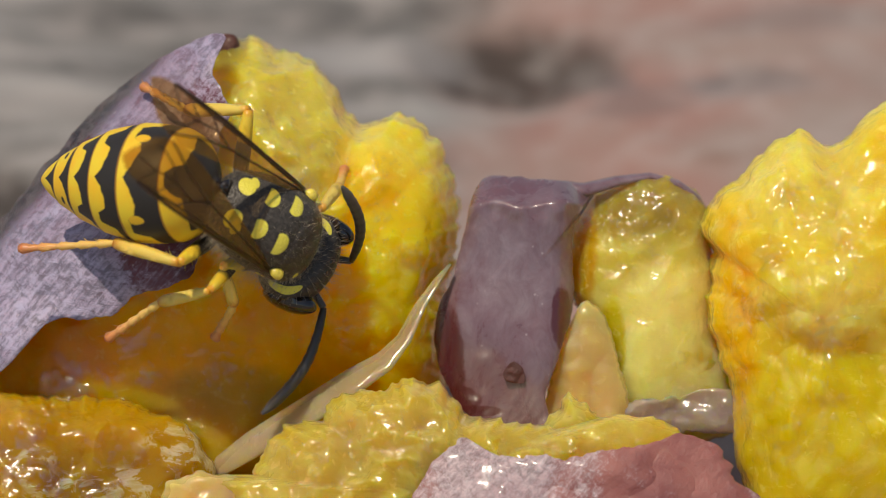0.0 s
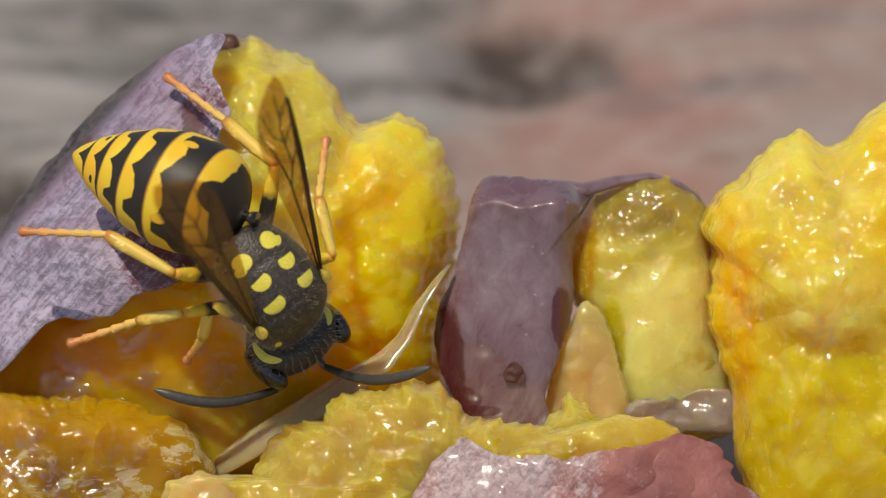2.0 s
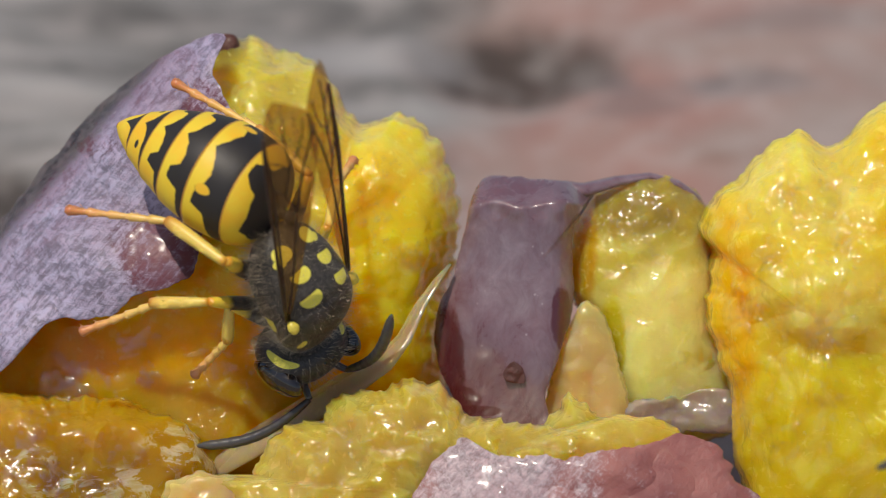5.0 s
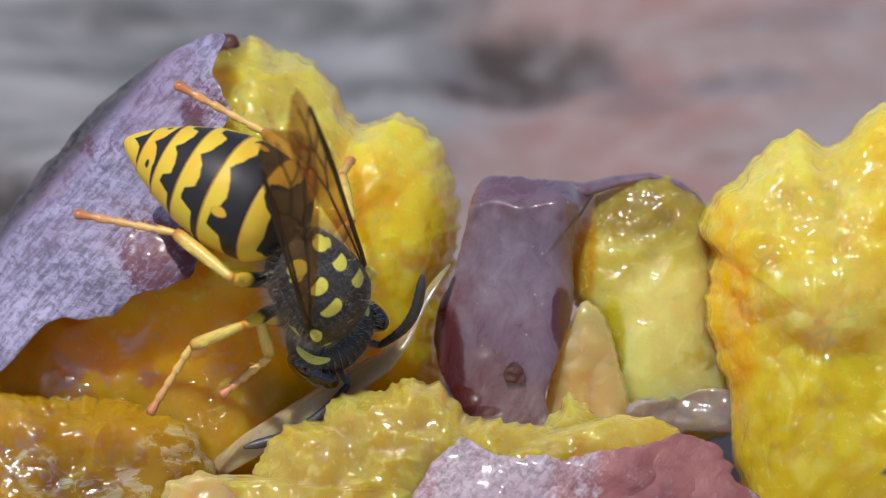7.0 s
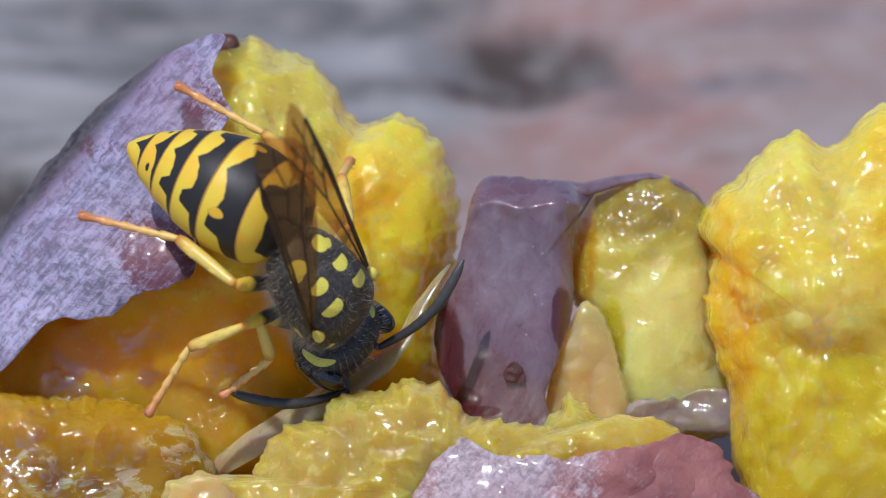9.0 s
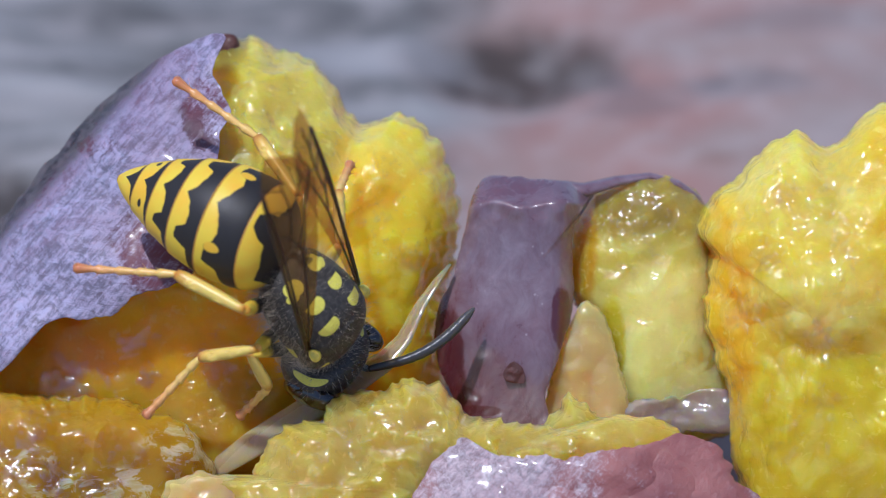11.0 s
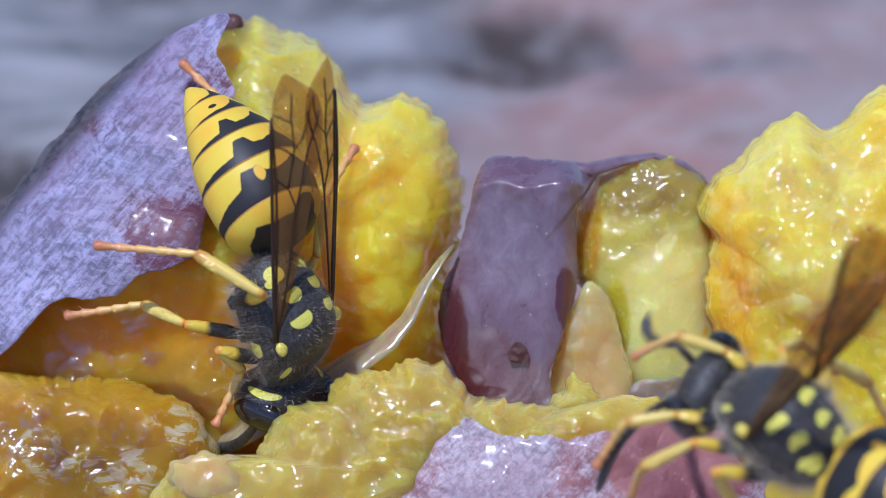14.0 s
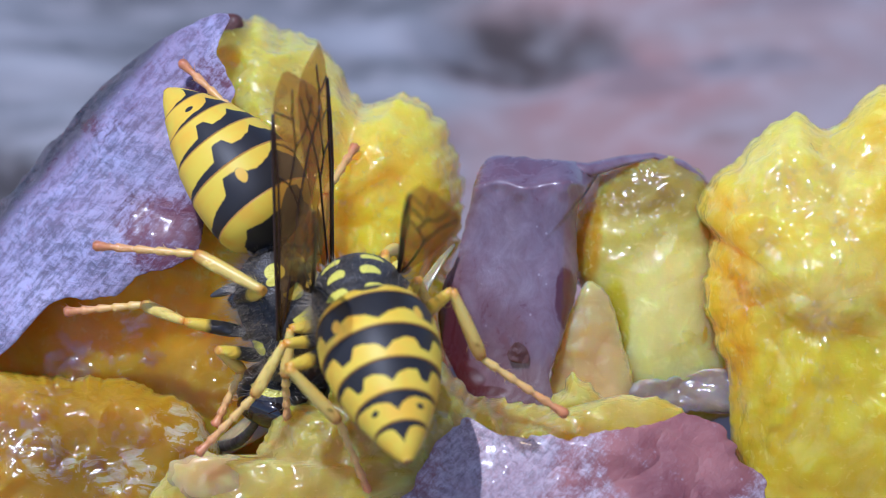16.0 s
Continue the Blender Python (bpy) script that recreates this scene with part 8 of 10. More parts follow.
    walk(feeding_wasp.legs["middle", -1][2], keyed([
        (0, -1.84, -3.16, -1.34, 28.3, 55.7, -99.1), (0.3, -1.72, -3.17, -1.07, 32.3, 55.1, -90.6), (0.5, -1.63, -3.15, -0.93, 33.6, 54.7, -85.8), (0.9, -1.58, -3.04, -0.81, 54.9, 73.1, -59.4),
        (1, -1.58, -3.03, -0.79, 64.9, 77.2, -49.4), (1.2, -1.33, -3.96, -0.66, 22.8, 59.3, -84.0), (1.25, -1.24, -4.18, -0.64, 18.8, 53.5, -86.6), (1.3, -1.46, -4.27, -0.65, 22.5, 47.3, -85.0),
        (1.35, -1.71, -4.36, -0.69, 24.7, 40.6, -85.5), (1.4, -1.97, -4.43, -0.72, 25.9, 33.4, -87.2), (1.5, -2.05, -4.33, -1.57, 27.2, 15.7, -95.3), (1.6, -1.97, -4.29, -1.63, 24.4, 19.0, -95.8),
        (1.7, -1.84, -4.07, -1.73, 21.7, 26.7, -95.7), (1.8, -1.80, -3.85, -1.71, 17.7, 32.4, -97.8), (2, -1.67, -3.32, -1.95, 17.8, 42.0, -101.3), (2.1, -1.79, -3.42, -1.85, 17.0, 35.4, -99.6),
        (2.5, -2.29, -3.98, -1.09, 17.2, 30.3, -88.3), (3, -2.33, -3.89, -1.22, 17.4, 33.2, -94.3), (3.5, -2.05, -3.82, -1.54, 22.8, 39.1, -86.4), (4, -2.21, -3.73, -1.81, 19.3, 41.0, -86.2),
        (4.2, -2.18, -3.72, -1.77, 19.3, 41.5, -85.8), (6.3, -2.16, -2.53, -2.55, 21.3, 66.7, -108.9), (6.5, -2.06, -2.64, -2.51, 24.6, 66.0, -105.2), (7, -1.26, -3.69, -1.21, 37.0, 20.6, -65.4),
        (7.5, -1.32, -3.71, -1.15, 36.7, 20.0, -66.2), (8, -1.44, -3.75, -1.13, 35.9, 19.6, -67.0), (8.5, -1.56, -3.76, -1.16, 34.5, 20.9, -67.1), (9, -1.55, -3.84, -1.18, 34.3, 21.2, -66.7),
        (9.2, -1.57, -3.85, -1.17, 34.4, 21.5, -66.8), (11.3, -1.62, -3.06, -0.80, 35.4, 32.1, -76.7), (11.5, -1.62, -3.04, -0.81, 35.5, 32.3, -76.7), (12, -1.64, -3.05, -0.78, 35.1, 32.4, -77.3),
        (12.5, -1.65, -3.06, -0.76, 34.8, 32.4, -77.8), (13, -1.69, -3.01, -0.71, 34.1, 32.8, -77.7), (13.5, -1.58, -3.17, -0.78, 32.8, 33.6, -78.2), (13.6, -1.55, -3.20, -0.78, 32.8, 33.6, -78.2),
        (13.7, -2.54, -1.43, -3.33, -3.0, 54.9, -110.2), (13.8, -2.53, -1.45, -3.31, -3.2, 54.9, -110.6), (14, -2.53, -1.44, -3.31, -3.6, 55.0, -111.3), (14.2, -2.50, -1.42, -3.32, -3.7, 55.1, -112.0),
        (14.5, -2.49, -1.41, -3.31, -4.3, 55.3, -113.3), (14.8, -2.49, -1.36, -3.37, -5.1, 55.5, -114.5), (15, -2.48, -1.33, -3.41, -5.7, 55.5, -115.4), (15.5, -2.48, -1.24, -3.50, -7.3, 55.7, -117.7),
        (16, -2.46, -1.15, -3.60, -8.8, 55.9, -120.0)]))
    walk(feeding_wasp.legs["hind", -1][0], keyed([
        (0, 0.00, 0.00, 0.00, 26.9, -30.6, -129.7), (0.3, 0.00, 0.00, 0.00, 29.6, -34.1, -129.7), (0.5, 0.00, 0.00, 0.00, 30.6, -36.1, -129.4), (0.9, 0.00, 0.00, 0.00, 25.8, -37.1, -127.5),
        (1, 0.00, 0.00, 0.00, 23.8, -37.4, -127.0), (1.2, 0.00, 0.00, 0.00, 39.4, -56.5, -89.4), (1.25, 0.00, 0.00, 0.00, 35.7, -58.0, -75.3), (1.3, 0.00, 0.00, 0.00, 44.1, -62.8, -77.9),
        (1.35, 0.00, 0.00, 0.00, 51.8, -65.3, -85.4), (1.4, 0.00, 0.00, 0.00, 60.1, -67.2, -93.7), (1.5, 0.00, 0.00, 0.00, 78.4, -69.7, -112.5), (1.6, 0.00, 0.00, 0.00, 55.0, -54.5, -129.5),
        (1.7, 0.00, 0.00, 0.00, 24.5, -36.6, -134.6), (1.8, 0.00, 0.00, 0.00, 19.2, -36.9, -132.3), (2, 0.00, 0.00, 0.00, 11.5, -29.9, -136.1), (2.1, 0.00, 0.00, 0.00, 9.5, -29.3, -136.0),
        (2.5, 0.00, 0.00, 0.00, 1.2, -27.3, -135.0), (3, 0.00, 0.00, 0.00, 1.3, -28.4, -133.8), (3.5, 0.00, 0.00, 0.00, -14.6, -32.6, -133.7), (4, 0.00, 0.00, 0.00, -47.5, -39.9, -133.6),
        (4.2, 0.00, 0.00, 0.00, -49.5, -40.3, -132.7), (6.3, 0.00, 0.00, 0.00, -0.3, -29.1, -138.7), (6.5, 0.00, 0.00, 0.00, 3.1, -29.0, -137.6), (7, 0.00, 0.00, 0.00, 2.4, -29.3, -140.2),
        (7.5, 0.00, 0.00, 0.00, 2.1, -30.8, -140.8), (8, 0.00, 0.00, 0.00, 0.3, -31.1, -141.4), (8.5, 0.00, 0.00, 0.00, -3.3, -31.7, -140.5), (9, 0.00, 0.00, 0.00, -0.6, -31.8, -137.3),
        (9.2, 0.00, 0.00, 0.00, 0.2, -31.9, -136.7), (11.3, 0.00, 0.00, 0.00, 5.1, -40.1, -134.3), (11.5, 0.00, 0.00, 0.00, 5.2, -40.0, -134.3), (12, 0.00, 0.00, 0.00, 4.8, -40.4, -134.1),
        (12.5, 0.00, 0.00, 0.00, 4.4, -41.0, -134.0), (13, 0.00, 0.00, 0.00, 4.7, -42.0, -134.5), (13.5, 0.00, 0.00, 0.00, 24.9, -41.0, -128.6), (13.6, 0.00, 0.00, 0.00, 27.7, -41.0, -127.4),
        (13.65, 0.00, 0.00, 0.00, 95.5, -48.1, -101.6), (13.7, 0.00, 0.00, 0.00, -172.3, -67.4, -108.5), (13.8, 0.00, 0.00, 0.00, -171.8, -67.5, -108.9), (14, 0.00, 0.00, 0.00, -171.4, -67.6, -109.5),
        (14.2, 0.00, 0.00, 0.00, -170.9, -67.4, -110.0), (14.5, 0.00, 0.00, 0.00, -169.7, -67.5, -111.3), (14.8, 0.00, 0.00, 0.00, -168.4, -67.2, -111.8), (15, 0.00, 0.00, 0.00, -167.3, -67.1, -112.5),
        (15.5, 0.00, 0.00, 0.00, -164.8, -66.5, -113.9), (16, 0.00, 0.00, 0.00, -162.0, -65.9, -115.6)]))
    walk(feeding_wasp.legs["hind", -1][1], keyed([
        (0, -1.76, -2.12, 1.63, -14.6, 58.2, 179.0), (0.3, -1.69, -2.04, 1.79, -9.0, 57.8, -173.2), (0.5, -1.64, -2.00, 1.88, -6.6, 57.6, -169.3), (0.9, -1.56, -2.03, 1.93, -11.6, 57.2, -164.0),
        (1, -1.53, -2.03, 1.94, -12.8, 56.9, -162.6), (1.2, 0.02, -1.77, 2.67, -9.2, 55.9, -159.4), (1.25, 0.43, -1.64, 2.71, -8.4, 55.3, -158.8), (1.3, 0.31, -1.43, 2.85, -4.7, 59.6, -157.5),
        (1.35, 0.11, -1.33, 2.91, -1.2, 62.1, -156.6), (1.4, -0.08, -1.24, 2.95, 2.0, 64.3, -156.0), (1.5, -0.42, -1.02, 3.00, 7.7, 67.7, -155.4), (1.6, -1.18, -1.43, 2.60, -1.9, 56.4, -166.5),
        (1.7, -1.81, -1.83, 1.91, -5.9, 39.2, -170.6), (1.8, -1.72, -1.89, 1.92, -7.3, 34.3, -167.5), (2, -2.00, -1.93, 1.59, -8.0, 34.1, -162.2), (2.1, -2.01, -1.94, 1.57, -8.3, 36.3, -160.3),
        (2.5, -2.01, -2.01, 1.47, -11.2, 46.9, -154.2), (3, -1.95, -2.03, 1.52, -12.4, 51.8, -157.3), (3.5, -1.86, -1.95, 1.73, -14.5, 44.8, -152.2), (4, -1.70, -1.78, 2.05, -31.4, 52.8, -174.1),
        (4.2, -1.66, -1.79, 2.07, -32.5, 52.9, -174.8), (6.3, -2.10, -1.85, 1.56, -28.7, 50.0, 170.9), (6.5, -2.07, -1.89, 1.55, -27.6, 51.7, 172.3), (7, -2.14, -1.78, 1.57, -27.0, 52.6, 171.2),
        (7.5, -2.13, -1.74, 1.64, -25.9, 52.6, 171.3), (8, -2.14, -1.71, 1.65, -25.1, 52.2, 171.5), (8.5, -2.10, -1.73, 1.68, -25.6, 50.5, 171.3), (9, -2.00, -1.85, 1.68, -27.0, 51.9, 170.2),
        (9.2, -1.98, -1.86, 1.69, -28.0, 52.6, 169.1), (11.3, -1.71, -1.75, 2.06, -22.7, 51.2, -176.3), (11.5, -1.71, -1.76, 2.06, -23.3, 51.3, -176.9), (12, -1.70, -1.75, 2.07, -23.6, 51.5, -177.6),
        (12.5, -1.68, -1.74, 2.10, -23.4, 50.7, -177.8), (13, -1.67, -1.70, 2.14, -23.6, 49.7, -177.3), (13.5, -1.51, -1.89, 2.10, -24.8, 49.1, -178.1), (13.6, -1.47, -1.92, 2.10, -24.6, 48.7, -177.9),
        (13.7, -0.39, -1.16, 2.96, -38.7, 38.8, -166.4), (13.8, -0.40, -1.16, 2.96, -38.8, 39.2, -166.7), (14, -0.41, -1.15, 2.96, -38.5, 39.0, -166.4), (14.2, -0.42, -1.16, 2.95, -38.5, 39.5, -166.4),
        (14.5, -0.45, -1.14, 2.96, -39.3, 41.4, -167.9), (14.8, -0.46, -1.15, 2.95, -39.7, 41.9, -168.1), (15, -0.48, -1.15, 2.95, -39.9, 42.5, -168.4), (15.5, -0.52, -1.17, 2.93, -41.1, 44.2, -170.1),
        (16, -0.56, -1.18, 2.92, -42.5, 46.0, -171.7)]))
    walk(feeding_wasp.legs["hind", -1][2], keyed([
        (0, -3.45, -2.09, -1.09, 2.8, 48.6, -148.7), (0.3, -3.39, -2.24, -0.91, 6.5, 47.4, -143.1), (0.5, -3.33, -2.32, -0.82, 8.0, 46.3, -139.8), (0.9, -3.22, -2.50, -0.76, 4.3, 47.4, -133.1),
        (1, -3.20, -2.56, -0.74, 2.8, 47.4, -131.8), (1.2, -1.66, -2.40, 0.02, -1.7, 30.1, -142.2), (1.25, -1.27, -2.30, 0.08, -2.0, 28.4, -143.8), (1.3, -1.19, -2.05, 0.09, 0.7, 30.7, -145.4),
        (1.35, -1.27, -1.93, 0.08, 2.3, 32.7, -148.5), (1.4, -1.35, -1.80, 0.07, 3.3, 34.7, -152.0), (1.5, -1.53, -1.53, 0.04, 3.8, 38.3, -160.1), (1.6, -2.90, -1.85, -0.06, 5.3, 36.0, -151.2),
        (1.7, -4.25, -2.23, -0.12, 8.8, 49.5, -137.1), (1.8, -4.30, -2.47, 0.12, 5.8, 50.0, -134.8), (2, -4.52, -2.73, -0.20, 9.0, 55.1, -125.1), (2.1, -4.44, -2.81, -0.32, 8.1, 54.6, -124.2),
        (2.5, -3.98, -2.96, -0.87, 4.0, 48.0, -121.8), (3, -3.78, -2.80, -0.99, 6.7, 41.8, -119.3), (3.5, -3.87, -3.01, -0.53, 8.8, 43.2, -112.3), (4, -3.62, -1.98, -0.50, -3.5, 45.3, -126.2),
        (4.2, -3.58, -1.97, -0.48, -4.0, 45.7, -126.2), (6.3, -4.13, -1.52, -0.89, -2.9, 46.2, -144.7), (6.5, -4.04, -1.62, -0.96, -0.9, 46.4, -142.8), (7, -4.06, -1.49, -0.98, 0.4, 47.0, -143.9),
        (7.5, -4.05, -1.44, -0.90, 0.6, 46.7, -144.8), (8, -4.08, -1.42, -0.87, 0.3, 45.8, -146.1), (8.5, -4.11, -1.42, -0.79, -2.1, 44.9, -147.9), (9, -3.94, -1.51, -0.83, -3.8, 44.5, -149.6),
        (9.2, -3.89, -1.50, -0.85, -4.5, 44.7, -150.8), (11.3, -3.71, -1.88, -0.43, 1.8, 49.3, -137.8), (11.5, -3.71, -1.86, -0.44, 1.5, 49.6, -138.2), (12, -3.69, -1.83, -0.43, 1.2, 49.3, -138.7),
        (12.5, -3.70, -1.82, -0.38, 0.9, 49.1, -139.3), (13, -3.73, -1.80, -0.30, -0.0, 48.7, -139.5), (13.5, -3.60, -1.96, -0.32, -1.9, 48.2, -140.6), (13.6, -3.58, -2.00, -0.30, -1.9, 48.2, -140.6),
        (13.7, -2.82, -1.75, 0.95, -18.8, 52.3, -132.6), (13.8, -2.81, -1.73, 0.93, -18.7, 52.3, -132.6), (14, -2.82, -1.73, 0.95, -18.8, 52.5, -133.0), (14.2, -2.82, -1.74, 0.92, -18.8, 52.6, -133.2),
        (14.5, -2.79, -1.65, 0.84, -18.8, 52.8, -133.8), (14.8, -2.79, -1.64, 0.81, -19.1, 52.9, -134.2), (15, -2.79, -1.62, 0.79, -19.3, 53.0, -134.7), (15.5, -2.78, -1.56, 0.70, -20.0, 53.2, -135.6),
        (16, -2.76, -1.50, 0.62, -20.7, 53.3, -136.5)]))
    walk(second_wasp.root, keyed([
        (0, 25.01, -22.79, 16.11, -8.3, -17.4, 121.5), (13.5, 25.18, -21.18, 15.11, -10.2, -18.4, 121.5), (13.7, 20.01, -20.39, 15.26, -8.0, -3.1, 119.5), (13.8, 17.34, -19.42, 16.18, -12.4, 8.7, 124.1),
        (13.9, 12.56, -18.79, 18.38, -18.4, -8.6, 131.1), (14, 13.02, -19.26, 16.41, -27.4, -32.5, 145.4), (14.1, 9.92, -17.03, 16.93, -24.6, -28.8, 142.8), (14.2, 6.33, -14.96, 17.19, -19.8, -25.5, 136.9),
        (14.3, 3.06, -13.68, 16.73, -16.8, -25.2, 135.4), (14.4, 0.87, -12.45, 16.20, -16.3, -24.9, 138.1), (14.5, -0.59, -11.23, 15.65, -18.4, -21.9, 137.0), (14.6, -3.50, -10.91, 15.34, -21.7, -18.2, 136.5),
        (14.8, -6.14, -10.52, 13.84, -16.4, -11.6, 133.6), (15, -7.08, -8.80, 13.37, -11.7, -7.3, 122.0), (15.2, -6.00, -8.12, 13.79, -17.9, -4.0, 106.8), (15.35, -4.67, -7.37, 14.61, -12.6, 2.9, 99.1),
        (15.5, -3.94, -7.23, 14.42, -12.6, 9.6, 95.1), (16, -3.44, -7.10, 14.64, -11.2, 10.9, 93.6)]))
    walk(second_wasp.gaster, keyed([
        (0, -2.11, -0.29, -0.31, -42.1, 5.5, 15.3), (13.5, -2.12, -0.27, -0.32, -40.0, 5.2, 16.4), (13.7, -1.96, -0.13, -0.23, -39.8, -8.0, 4.2), (13.8, -1.92, -0.04, -0.06, -30.3, -21.5, -8.3),
        (13.9, -2.03, -0.23, -0.23, -29.6, 5.0, -9.0), (14, -2.31, -0.48, -0.32, -29.5, 29.4, 2.1), (14.1, -2.47, -0.37, -0.44, -30.5, 18.1, -0.8), (14.2, -2.67, -0.24, -0.52, -31.1, -11.5, 6.0),
        (14.3, -2.61, -0.34, -0.48, -35.2, -10.3, 11.1), (14.4, -2.56, -0.41, -0.39, -37.5, -9.1, 9.9), (14.5, -2.45, -0.35, -0.44, -36.5, -11.3, 10.1), (14.6, -2.37, -0.28, -0.48, -34.9, -11.8, 12.6),
        (14.8, -2.24, -0.49, -0.29, -40.8, -15.7, 15.9), (15, -2.18, -0.32, -0.06, -44.1, -16.7, 24.0), (15.2, -1.98, -0.46, -0.12, -14.9, -13.1, 10.6), (15.35, -1.90, -0.55, 0.29, -6.0, -31.7, 7.4),
        (15.5, -1.90, -0.28, 0.72, -0.3, -40.0, 5.9), (16, -1.79, -0.29, 0.73, 5.1, -33.3, 2.9)]))
    walk(second_wasp.head, keyed([
        (0, 2.72, 0.25, -1.90, 0.0, 26.0, 14.0), (13.5, 2.72, 0.25, -1.90, 0.0, 21.1, 14.0), (13.7, 2.72, 0.25, -1.90, 0.0, 21.1, 14.0), (13.8, 2.72, 0.25, -1.90, 0.0, 21.0, 14.0),
        (13.9, 2.72, 0.25, -1.90, 0.0, 21.0, 14.0), (14.5, 2.72, 0.25, -1.90, 0.0, 21.0, 14.0), (14.6, 2.72, 0.25, -1.90, 0.0, 22.0, 14.0), (14.8, 2.72, 0.12, -1.70, 0.0, 24.0, 7.0),
        (15, 2.72, 0.00, -1.50, 0.0, 26.0, 0.0), (16, 2.72, 0.00, -1.50, 0.0, 26.0, 0.0)]))
    walk(second_wasp.wings[0], keyed([
        (0, 0.60, 1.80, 0.80, 103.1, -51.1, -139.3), (13.5, 0.60, 1.80, 0.80, 99.2, -50.2, -135.4), (13.7, 0.60, 1.80, 0.80, 121.6, -46.9, -146.8), (13.8, 0.60, 1.80, 0.80, 126.0, -36.4, -158.0),
        (13.9, 0.60, 1.80, 0.80, 99.2, -40.5, -148.0), (14, 0.60, 1.80, 0.80, 52.5, -64.7, -92.4), (14.1, 0.60, 1.80, 0.80, 73.2, -58.0, -119.6), (14.2, 0.60, 1.80, 0.80, 79.4, -40.1, -126.1),
        (14.3, 0.60, 1.80, 0.80, 80.5, -34.8, -128.5), (14.4, 0.60, 1.80, 0.80, 85.8, -40.1, -139.0), (14.5, 0.60, 1.80, 0.80, 93.0, -42.6, -149.0), (14.6, 0.60, 1.80, 0.80, 88.5, -33.1, -145.8),
        (14.8, 0.60, 1.80, 0.80, 108.9, -40.8, -159.9), (15, 0.60, 1.80, 0.80, 117.3, -30.1, 177.8), (15.2, 0.60, 1.80, 0.80, 163.1, -42.5, -168.9), (15.35, 0.60, 1.80, 0.80, -164.8, -34.7, -178.1),
        (15.5, 0.60, 1.80, 0.80, -104.4, -32.3, -179.3), (16, 0.60, 1.80, 0.80, -134.3, -35.7, -175.7)]))
    walk(second_wasp.wings[1], keyed([
        (0, 0.60, -1.80, 0.80, 88.7, -77.1, -136.4), (13.5, 0.60, -1.80, 0.80, 78.8, -76.0, -126.4), (13.7, 0.60, -1.80, 0.80, 125.0, -67.3, -168.4), (13.8, 0.60, -1.80, 0.80, 122.8, -51.3, -179.0),
        (13.9, 0.60, -1.80, 0.80, 90.3, -55.8, -173.4), (14, 0.60, -1.80, 0.80, -13.5, -77.3, -48.8), (14.1, 0.60, -1.80, 0.80, 45.1, -75.4, -117.1), (14.2, 0.60, -1.80, 0.80, 57.8, -59.8, -131.7),
        (14.3, 0.60, -1.80, 0.80, 62.5, -57.5, -139.7), (14.4, 0.60, -1.80, 0.80, 71.6, -60.1, -154.7), (14.5, 0.60, -1.80, 0.80, 81.9, -59.7, -168.3), (14.6, 0.60, -1.80, 0.80, 69.5, -50.3, -156.2),
        (14.8, 0.60, -1.80, 0.80, 84.2, -53.4, -159.8), (15, 0.60, -1.80, 0.80, 79.7, -34.8, -156.0), (15.2, 0.60, -1.80, 0.80, 83.0, -36.9, -149.4), (15.35, 0.60, -1.80, 0.80, 94.6, -35.1, -161.6),
        (15.5, 0.60, -1.80, 0.80, 119.5, -33.7, -165.5), (16, 0.60, -1.80, 0.80, 134.8, -34.6, -168.4)]))
    walk(second_wasp.antennae[0][0], keyed([
        (0, 3.73, 1.02, -2.47, -16.7, -40.1, 7.5), (13.5, 3.78, 1.03, -2.37, -16.5, -37.8, 10.5), (13.7, 3.78, 1.03, -2.37, -0.5, -59.0, -15.9), (13.8, 3.78, 1.03, -2.37, 19.2, -66.4, -40.5),
        (13.9, 3.78, 1.03, -2.37, -3.8, -46.9, -16.1), (13.95, 3.78, 1.03, -2.37, -12.5, -45.9, 33.2), (14, 3.78, 1.03, -2.37, -16.9, -40.8, 79.4), (14.1, 3.78, 1.03, -2.37, -19.1, -15.9, 40.2),
        (14.2, 3.78, 1.03, -2.37, -56.1, -36.4, 53.8), (14.25, 3.78, 1.03, -2.37, -115.6, -58.5, 70.3), (14.3, 3.78, 1.03, -2.37, 159.4, -54.3, 115.0), (14.35, 3.78, 1.03, -2.37, 104.2, -8.8, 101.1),
        (14.4, 3.78, 1.03, -2.37, 42.5, 5.2, 56.4), (14.5, 3.78, 1.03, -2.37, -27.4, 11.4, 74.4), (14.55, 3.77, 1.03, -2.38, 33.1, -1.7, 103.8), (14.6, 3.77, 1.03, -2.39, 89.6, -33.4, 108.4),
        (14.7, 3.80, 0.90, -2.31, -154.8, -67.6, 57.6), (14.8, 3.84, 0.77, -2.23, -57.4, -26.7, 27.5), (15, 3.89, 0.50, -2.07, -65.0, -16.7, 56.1), (15.2, 3.89, 0.50, -2.07, -45.6, -28.0, 69.9),
        (15.35, 3.89, 0.50, -2.07, -40.9, -51.0, 58.6), (15.5, 3.89, 0.50, -2.07, -38.1, -66.5, 52.3), (16, 3.89, 0.50, -2.07, -47.0, -63.6, 62.7)]))
